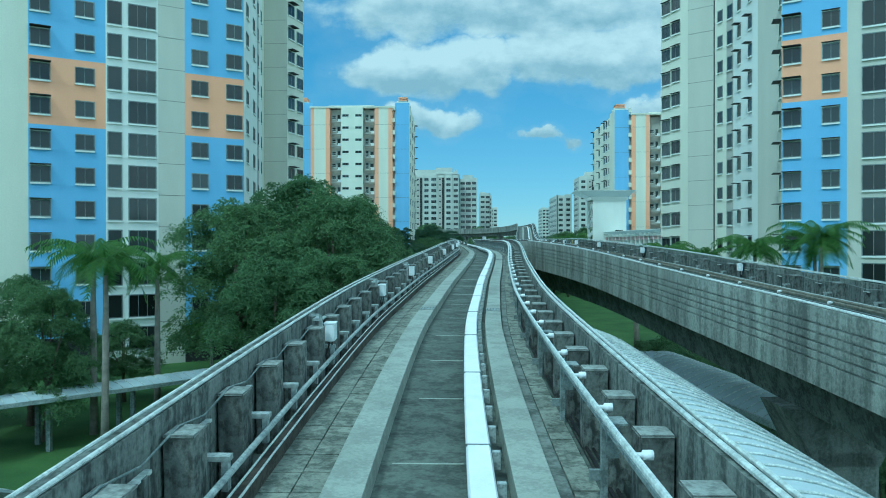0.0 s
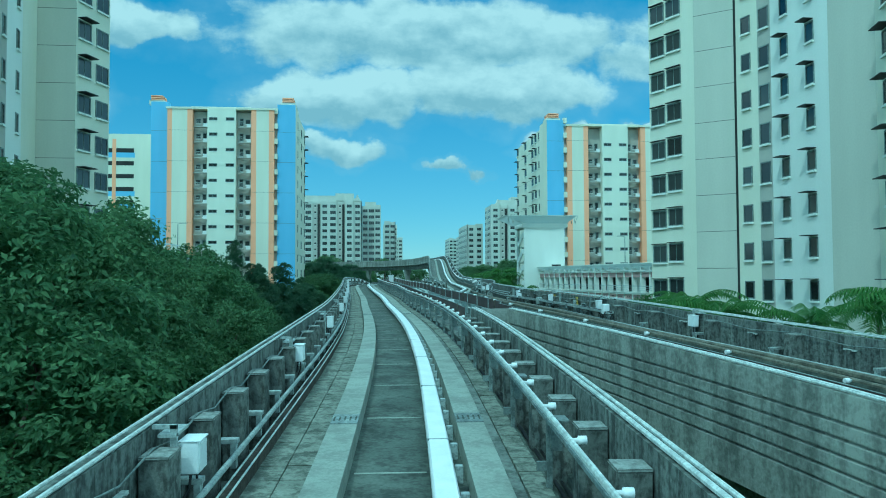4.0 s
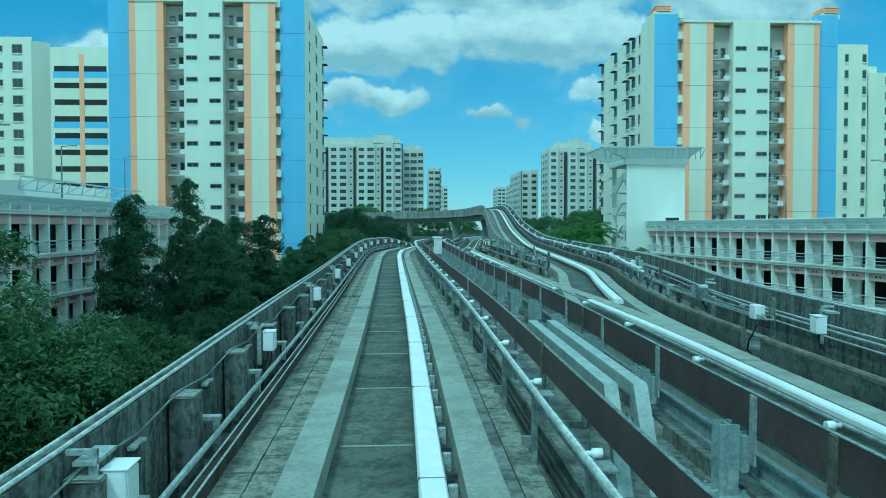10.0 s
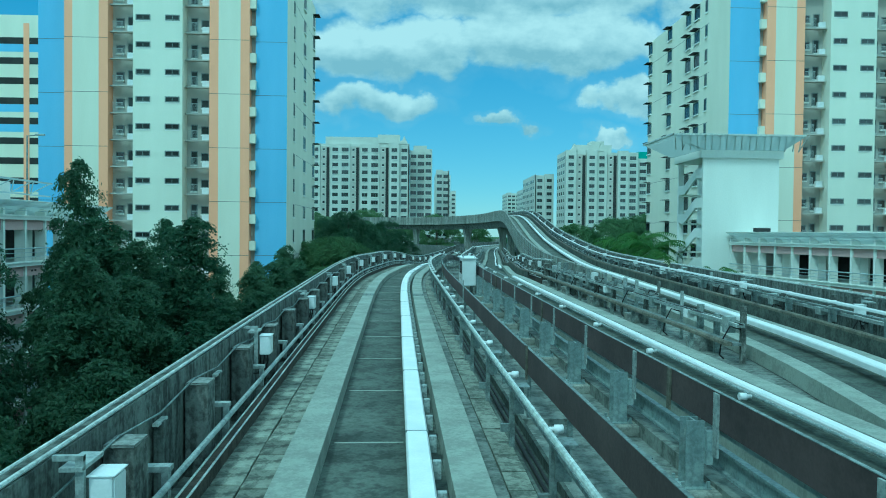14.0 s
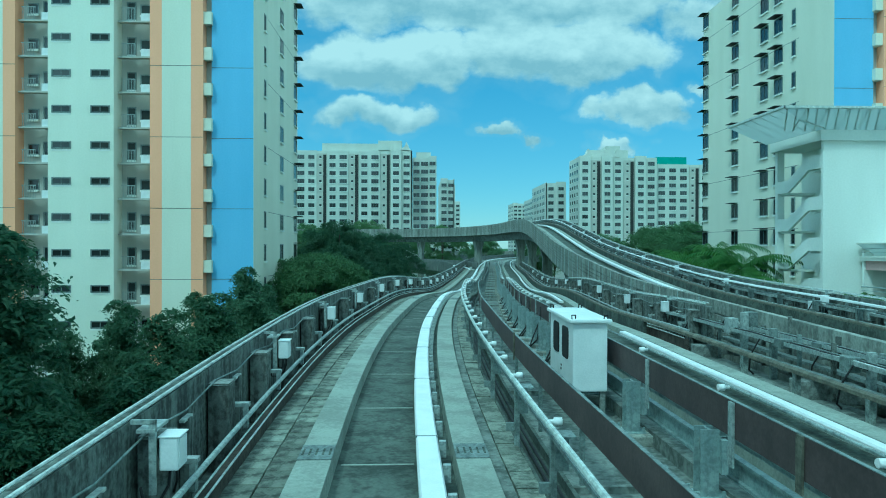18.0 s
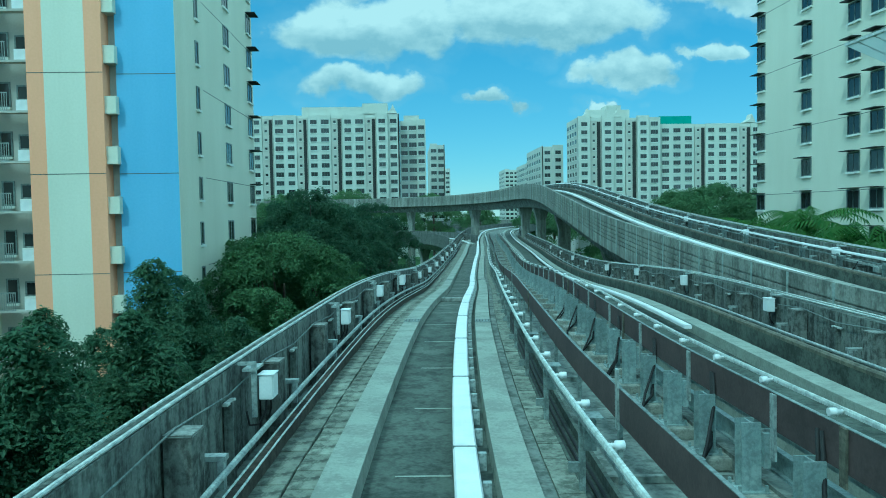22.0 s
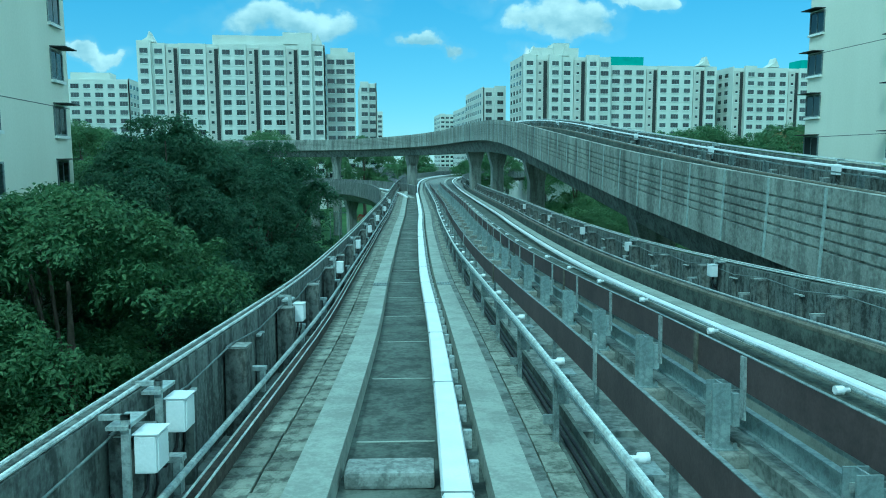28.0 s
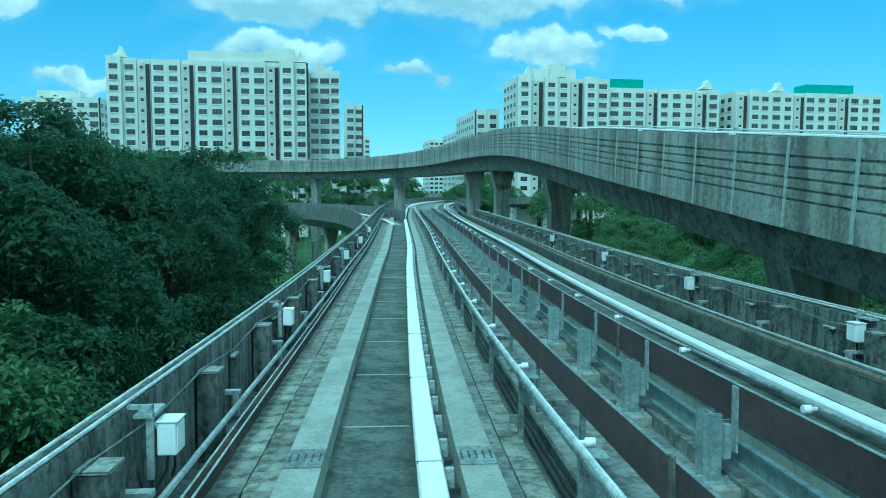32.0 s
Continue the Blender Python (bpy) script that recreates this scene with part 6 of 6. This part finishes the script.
def tree(kind, seed):
    """A tree 10 m high at the origin: tapered trunk with limbs, and a crown."""
    r = random.Random(seed)
    def lobe_ring(n, reach, z0, z1, size, flat):
        out = []
        for k in range(n):
            a, q = k * 2.4 + r.uniform(-0.4, 0.4), math.sqrt((k + 0.5) / n)
            z = z1 - (z1 - z0) * (q ** 2.2) * r.uniform(0.75, 1.1) - r.uniform(0, 0.5)
            w = size * r.uniform(0.7, 1.25)
            out.append(((math.cos(a) * q * reach, math.sin(a) * q * reach, z), (w, w, w * flat)))
        return out

    if kind == "broad":
        label, leaf, size, count = "broad-crowned green roadside tree beside the guideway", M_LEAF, 0.088, 54000
        lobes = lobe_ring(20, 3.2, 4.6, 9.2, 0.98, 0.72) + lobe_ring(12, 3.0, 2.4, 5.0, 1.05, 0.7)
    elif kind == "full":
        label, leaf, size, count = "dense dark-leaved roadside tree beside the guideway", M_LEAF2, 0.088, 56000
        lobes = lobe_ring(20, 3.2, 4.6, 9.2, 0.98, 0.72) + lobe_ring(12, 3.0, 2.4, 5.0, 1.05, 0.7)
    elif kind == "dark":
        label, leaf, size, count = "dark narrow tree with an uneven pointed top", M_LEAF2, 0.085, 52000
        lobes = []
        for k in range(30):
            h = 1.6 + 8.0 * (k / 29)
            w = 1.9 * (1 - (h / 10.3) ** 1.4) + 0.18
            a = k * 2.4 + r.uniform(-0.5, 0.5)
            q = r.uniform(0.35, 1.0)
            lobes.append(((math.cos(a) * w * q, math.sin(a) * w * q, h), (0.30 + w * 0.42, 0.30 + w * 0.42, 0.30 + 0.12 * w)))
    else:
        label, leaf, size, count = "spreading tree with a flat layered crown", M_LEAF, 0.090, 54000
        lobes = lobe_ring(28, 4.0, 6.2, 9.3, 1.1, 0.55) + lobe_ring(12, 3.2, 3.6, 5.8, 1.1, 0.6)
    ob = tagged(new("tree"), label, "tree", "roadside trees")
    bm = bmesh.new()
    top = (r.uniform(-0.3, 0.3), r.uniform(-0.3, 0.3), 7.4)
    add_tube(bm, [(0, 0, 0), (0.05, 0.02, 1.5), (0.1, -0.05, 3.4), (top[0] * 0.6, top[1] * 0.6, 5.4), top], [0.30, 0.23, 0.18, 0.11, 0.04], 9)
    part("trunk", bm, M_BARK, ob)
    for k in range(3):
        c = lobes[(k * 5) % len(lobes)][0]
        z0 = 2.2 + 0.5 * k
        bm = bmesh.new()
        add_tube(bm, [(0.06, 0, z0), (c[0] * 0.5, c[1] * 0.5, (z0 + c[2]) / 2 + 0.1), c], [0.09, 0.06, 0.02], 6)
        part("limb", bm, M_BARK, ob)
    me = leaf_crown(lobes, count, size, seed, 0.0, 460 if kind == "dark" else 560, 0.40 if kind == "dark" else 0.48)
    me.materials.append(leaf)
    part("crown", me, None, ob)
    return ob


BROAD = [tree("broad", 11), tree("broad", 12), tree("broad", 13)]
DARK = [tree("dark", 21), tree("dark", 22)]
WIDE = [tree("wide", 31), tree("wide", 32)]
FULL = [tree("full", 41), tree("full", 42)]
used = set()


def plant(kinds, x, y, h, wide=1.0, i=[0]):
    i[0] += 1
    src = kinds[i[0] % len(kinds)]
    k = h / 10.0
    at = pose(x, y, -0.02, 0, 0, (i[0] * 73) % 360)
    if src.name in used:
        s = src.scale
        copy_thing(src, at @ Matrix.Diagonal((k * wide / s[0], k * wide / s[1], k / s[2], 1)))
    else:
        used.add(src.name)
        src.matrix_basis = at @ Matrix.Diagonal((k * wide, k * wide, k, 1))


for x, y, h, w in ((-11, 43, 10.2, 1.0), (-9.3, 53, 14.4, 1.0), (-10, 61, 14.8, 1.0), (-14.5, 64, 16.6, 1.0), (-14, 76, 15.4, 1.05), (-8.6, 71, 13.0, 0.95), (-10.5, 85, 13.2, 1.0), (-13, 91, 13.2, 1.0),
                   (-9.0, 97, 9.6, 1.0), (-16.5, 54, 14.0, 1.0), (-19, 83, 14.5, 1.0), (-20, 71, 14.4, 1.0), (-10.5, 78, 13.8, 1.0), (-17, 100, 7.6, 1.0),
                   (-7.8, 45, 10.5, 1.1), (-7.6, 62, 10.5, 1.1), (-7.6, 79, 10.5, 1.1), (-8.6, 91, 10.4, 1.0)):
    plant(BROAD, x, y, h * 1.07, w)
for x, y, h, w in ((-16, 129, 18.8, 0.72), (-17.5, 121, 16.0, 1.0), (-14, 136, 14.4, 0.95), (-12.5, 143, 12.6, 1.0), (-11.2, 150, 11.8, 1.0), (-10.4, 157, 11.4, 1.0), (-13.5, 159, 9.4, 1.0), (-9.6, 161, 12.4, 0.9),
                   (-10.5, 111, 8.6, 1.1), (-11, 118, 12.6, 1.2), (-10, 128, 13.0, 1.2), (-9, 138, 12.4, 1.2), (-9, 108, 9.4, 1.2), (-13, 125, 13.6, 1.2), (-7.6, 148, 11.6, 1.2), (-9.6, 104, 8.2, 1.1),
                   (-7.5, 131, 10.5, 1.3), (-7.2, 120, 10.0, 1.3), (-11.5, 164, 11.4, 1.1), (-6.8, 157, 11.0, 1.2), (-15, 148, 9.6, 1.2), (-18, 138, 12.4, 1.2), (-8.2, 113, 9.6, 1.3), (-10.5, 122, 11.4, 1.3), (-13.5, 131, 12.6, 1.3), (-8.6, 143, 11.4, 1.2), (-8.0, 126, 10.6, 1.3), (-14.5, 142, 10.4, 1.2)):
    plant(DARK, x, y, h * (0.88 + 0.26 * ((x * 7.3 + y * 3.1) % 1.0)), w * 0.95)
for x, y, h, w in ((-7.5, 173, 13.2, 1.0), (-10.5, 178, 13.4, 1.0), (-13, 186, 11.6, 1.0), (-12, 200, 14.6, 1.1),
                   (-18, 194, 11.0, 1.1), (-14, 214, 16.8, 1.1), (-21, 228, 15.4, 1.1), (-20, 208, 14.4, 1.1), (-28, 204, 17.0, 1.1), (-30, 246, 19.5, 1.1), (-40, 262, 20.0, 1.1), (-34, 222, 18.0, 1.1),
                   (-12, 170, 8.6, 1.0), (-16, 178, 9, 1.0), (-25, 215, 16, 1.1), (-10, 228, 15.0, 1.1), (-20, 248, 17.0, 1.1), (-46, 240, 19, 1.1)):
    plant(BROAD + WIDE[:1], x, y, h, w)
for x, y, h, w in ((-14, 322, 21, 1.0), (8, 332, 20, 0.9), (-31, 318, 20, 1.0), (-50, 315, 21, 1.1), (-70, 302, 21, 1.1), (-90, 300, 22, 1.2), (-4, 345, 17, 1), (22, 345, 16, 1), (36, 330, 15, 1), (44, 345, 17, 1),
                   (38, 226, 17.0, 1.0), (46, 233, 18.0, 1.0), (54, 229, 18.0, 1.0), (33, 242, 16.0, 1.0), (62, 240, 18, 1.1), (72, 236, 18, 1.1), (84, 240, 18, 1.1), (96, 245, 18, 1.1), (110, 250, 19, 1.1),
                   (29, 220, 11.0, 1.0), (25.5, 211, 9.6, 1.0), (34, 209, 10.6, 1.0), (40, 204, 11.5, 1.0), (30, 200, 10.0, 1.1), (26, 195, 9.0, 1.1), (36, 196, 11, 1.1), (35.5, 203, 15.4, 0.9), (44, 214, 12, 1.1)):
    plant(WIDE, x, y, h, w)
for k in range(14):
    plant(WIDE, -72 + 11 * k + (k * 37 % 7), 412 + (k * 53 % 17), 9.5 + (k * 29 % 5), 1.1)
for x, y, h, w in ((28.5, 106, 10.6, 0.9), (-32, 45, 8.8, 1.1), (-27, 37, 7.4, 1.1), (-37, 40, 8.4, 1.2), (24, 186, 9, 1.1), (21.5, 176, 8.0, 1.1), (-24, 52, 6, 1.2), (-23.6, 41.5, 9.2, 0.9), (-26.5, 45, 9.6, 1.0), (13.5, 24, 4.6, 1.3), (15.5, 31, 5.2, 1.2), (14.5, 39, 5.6, 1.2), (17.5, 45, 6.0, 1.2), (19.5, 35, 5.6, 1.2), (21, 27, 5.0, 1.2), (23, 42, 6.2, 1.2), (16, 53, 6.4, 1.2), (5.6, 64, 5.0, 1.2), (7.4, 50, 4.6, 1.3), (9.0, 57, 5.2, 1.3), (6.8, 72, 5.2, 1.2), (12.5, 47, 5.4, 1.3), (20.5, 55, 7, 1.2), (26, 50, 7, 1.2)):
    plant(BROAD, x, y, h, w)


for x, y, h, w in ((-6.6, 184, 13.2, 1.0), (-7.8, 191, 15.0, 1.0), (-4.2, 195, 12.6, 0.95), (-3.6, 203, 14.0, 1.0), (-8.2, 206, 14.6, 1.0), (-5.2, 213, 13.4, 1.0), (-9.5, 198, 14.8, 1.0), (-10.5, 216, 14.0, 1.0)):
    plant(FULL, x, y, h * 1.1, w)


def red_shrub(x, y, h):
    ob = base("shrub", x, y, 0, "red-leaved ornamental shrub on the lawn", "shrub")
    lobes = [((math.cos(k * 2.4) * 0.5, math.sin(k * 2.4) * 0.5, h * (0.35 + 0.08 * k)), (0.6, 0.6, 0.5)) for k in range(7)]
    me = leaf_crown(lobes, 2600, 0.10, 77, 0.0, 60, 0.4)
    me.materials.append(M_REDLEAF)
    part("crown", me, None, ob)
    bm = bmesh.new()
    add_tube(bm, [(0, 0, 0), (0.05, 0, h * 0.4), (0.0, 0.05, h * 0.7)], [0.09, 0.06, 0.03], 7)
    part("trunk", bm, M_BARK, ob)


red_shrub(6.1, 290, 3.8)


def palm(height, seed, fronds=17, spread=2.6):
    r = random.Random(seed)
    ob = tagged(new("palm"), "palm with a grey ringed trunk and arching fronds", "palm", "palms")
    bm = bmesh.new()
    add_tube(bm, [(0, 0, 0), (0.02, 0, height * 0.3), (0.05, 0.03, height * 0.7), (0.06, 0.03, height)], [0.24, 0.19, 0.17, 0.12], 10)
    part("trunk", bm, M_PALMBARK, ob)
    bm = bmesh.new()
    add_tube(bm, [(0.06, 0.03, height - 0.1), (0.06, 0.03, height + 0.8)], [0.13, 0.07], 8)
    part("crownshaft", bm, M_PALM, ob, "smooth green crownshaft")
    for k in range(fronds):
        a = k * 2.4 + r.uniform(-0.3, 0.3)
        lift = r.uniform(-0.3, 2.6)
        verts, faces = [], []
        ax = Vector((math.cos(a), math.sin(a), 0))
        side = Vector((-math.sin(a), math.cos(a), 0))
        n = 22
        L = spread * r.uniform(0.85, 1.15)
        spine = []
        for i in range(n + 1):
            u = i / n
            out = L * (u - 0.18 * u * u * (2 - lift))
            up = lift * L * 0.42 * u - L * (0.62 + 0.1 * lift) * u * u
            spine.append(Vector((0.06, 0.03, height + 0.65)) + ax * out + Vector((0, 0, up)))
        for i in range(2, n):
            p, q = spine[i], spine[i + 1]
            wl = 0.62 * math.sin(math.pi * (0.12 + 0.83 * i / n)) + 0.06
            for sgn in (-1, 1):
                b0 = len(verts)
                tip = p + side * sgn * wl + ax * 0.22 - Vector((0, 0, 0.28 + r.uniform(0, 0.2)))
                verts += [p, p + (q - p) * 0.75, tip]
                faces.append((b0, b0 + 1, b0 + 2))
        for i in range(n):
            b0 = len(verts)
            w = 0.03 * (1 - i / n) + 0.008
            verts += [spine[i] - side * w, spine[i] + side * w, spine[i + 1] + side * w, spine[i + 1] - side * w]
            faces.append((b0, b0 + 1, b0 + 2, b0 + 3))
        me = bpy.data.meshes.new("frond")
        me.from_pydata([tuple(v) for v in verts], [], faces)
        me.materials.append(M_PALM)
        part("frond", me, None, ob)
    return ob


PALM_A, PALM_B = palm(9.6, 1, 26, 3.1), palm(9.2, 2, 22, 2.8)
spots = ((-18.9, 38.8, 1.0), (-19.8, 47.7, 1.0), (-21.6, 43, 1.03), (-17, 50, 0.55), (18.5, 69, 1.0), (21.5, 66, 1.02), (24, 62, 1.06), (27, 57, 1.2), (21, 78, 1.02), (25, 86, 1.0), (26.5, 68, 1.05), (18.5, 80, 1.0), (28.5, 61, 1.1),
         (17.5, 75, 0.98), (26.5, 152, 0.98), (24.5, 150, 0.95), (26, 178, 1.2), (23.4, 167, 1.2), (26.2, 172, 1.25), (23.0, 174, 1.15), (24.6, 163.0, 1.18), (22.6, 160, 1.1))
for i, (x, y, k) in enumerate(spots):
    m = pose(x, y, -0.02, 0, 0, i * 47) @ Matrix.Scale(k, 4)
    if i < 2:
        (PALM_A, PALM_B)[i].matrix_basis = m
    else:
        copy_thing((PALM_A, PALM_B)[i % 2], m)


# ---- covered walkways and the ground about the first blocks ----
def vault_roof(name, pts, w, rise, label):
    ob = base(name, 0, 0, 0, label, "walkway roof", "covered walkways")
    ln = Line(pts, 1.0)
    prof = [(-w / 2 + w * k / 10, rise * math.sin(math.pi * k / 10)) for k in range(11)]
    prof += [(u, v - 0.08) for u, v in reversed(prof)]
    sweep("roof_sheet", ln, 0, ln.s[-1], prof, M_ROOFSHEET, ob, step=1.0)
    s = 0.0
    bm = bmesh.new()
    while s < ln.s[-1]:
        add_tube(bm, [ln.put(s, u, v + 0.02) for u, v in prof[:11]], 0.025, 5)
        s += 0.6
    part("roof_ribs", bm, M_RAIL, ob)
    for a in (-1, 1):
        sweep("gutter", ln, 0, ln.s[-1], rect(a * w / 2 - 0.1, a * w / 2 + 0.1, -0.22, 0.0), M_GALV, ob, step=1.0)
    s = 1.0
    while s < ln.s[-1]:
        for a in (-1, 1):
            p = ln.put(s, a * (w / 2 - 0.35), 0)
            bm = bmesh.new()
            add_box(bm, p.x - 0.12, p.x + 0.12, p.y - 0.12, p.y + 0.12, 0, p.z - 0.2)
            part("post", bm, M_STEEL, ob)
        s += 4.5
    return ob


vault_roof("walkway_roof", [(4.2, -25, 7.2), (4.25, 0, 7.3), (4.3, 15, 7.35), (4.4, 29, 7.4)], 3.2, 0.45, "long pale ribbed walkway roof beside the guideway")
vault_roof("walkway_roof", [(10.4, 39, 5.0), (11.2, 32, 5.0), (12.2, 25, 5.0)], 3.0, 0.5, "curved ribbed walkway roof below the viaduct")
vault_roof("walkway_roof", [(7.6, 38.5, 5.0), (10.0, 39.0, 5.0)], 2.8, 0.5, "short ribbed walkway roof below the viaduct")
vault_roof("walkway_roof", [(-30, 33, 2.9), (-22, 41, 2.9), (-14, 50, 2.9)], 2.6, 0.2, "blue-grey covered walkway roof on the ground")
vault_roof("walkway_roof", [(-30, 25, 2.9), (-15, 22.5, 2.9)], 3.4, 0.5, "blue-grey covered walkway roof near the guideway")
for x0, x1, y0, y1, m, nm, lb in ((-60, -13, 20, 30, M_PAVE, "pavement", "pale paved forecourt below the guideway"), (-20.5, -18.0, 100, 170, M_PAVE, "pavement", "paved path beside the car park"), (6, 20, -20, 60, M_ASPHALT, "road", "asphalt road below the viaduct"),
                                  (12, 60, 300, 2500, M_ASPHALT, "road", "long straight road towards the horizon")):
    ob = box_part(nm, x0, x1, y0, y1, 0.0, 0.03, m)
    tagged(ob, lb, nm, kind="structure")

# ---- the branch that leaves to the left, and the far crossing viaduct ----
T4 = Line([(7.4, 205, 9.87), (8.3, 222, 9.87), (7.9, 240, 9.87), (5.8, 254, 9.85), (1.8, 267, 9.8), (-4.5, 281, 9.75), (-15, 296, 9.7), (-32, 311, 9.6), (-60, 322, 9.5)])
branch = tagged(new("guideway_branch"), "branch guideway curving away to the left", "guideway", kind="structure")
sb = T4.s_of(224)
sweep("deck", T4, sb, T4.s[-1], [(-2.3, -0.32), (2.3, -0.32), (2.3, -1.1), (1.2, -2.1), (-1.2, -2.1), (-2.3, -1.1)], M_DECK, branch, step=2.5)
track_bed(T4, sb, T4.s[-1], branch, 1, 2.5)
side_wall(T4, sb, T4.s[-1], -2.25, branch, sg=-1, step=2.5)
side_wall(T4, T4.s_of(232), T4.s[-1], 2.25, branch, sg=1, step=2.5)
for y in (246, 262, 277, 303):
    pier(T4, T4.s_of(y), branch, 2.1, 1.3, 0.0, 2.2)
T5 = Line([(-90, 372, 10.6), (-30, 388, 10.6), (40, 398, 10.6), (110, 404, 10.6)])
cross = tagged(new("road_viaduct"), "far road viaduct crossing beyond the tracks", "viaduct", kind="structure")
sweep("deck", T5, 0, T5.s[-1], [(-5, -0.3), (5, -0.3), (5, -1.9), (-5, -1.9)], M_DECK, cross, step=6)
for u in (-5, 5):
    sweep("parapet", T5, 0, T5.s[-1], rect(u - 0.15, u + 0.15, -0.6, 0.8), M_SIDE, cross, step=6)
s = 8.0
while s < T5.s[-1]:
    pier(T5, s, cross, 1.9, 1.6, 0.0, 4.0)
    s += 24
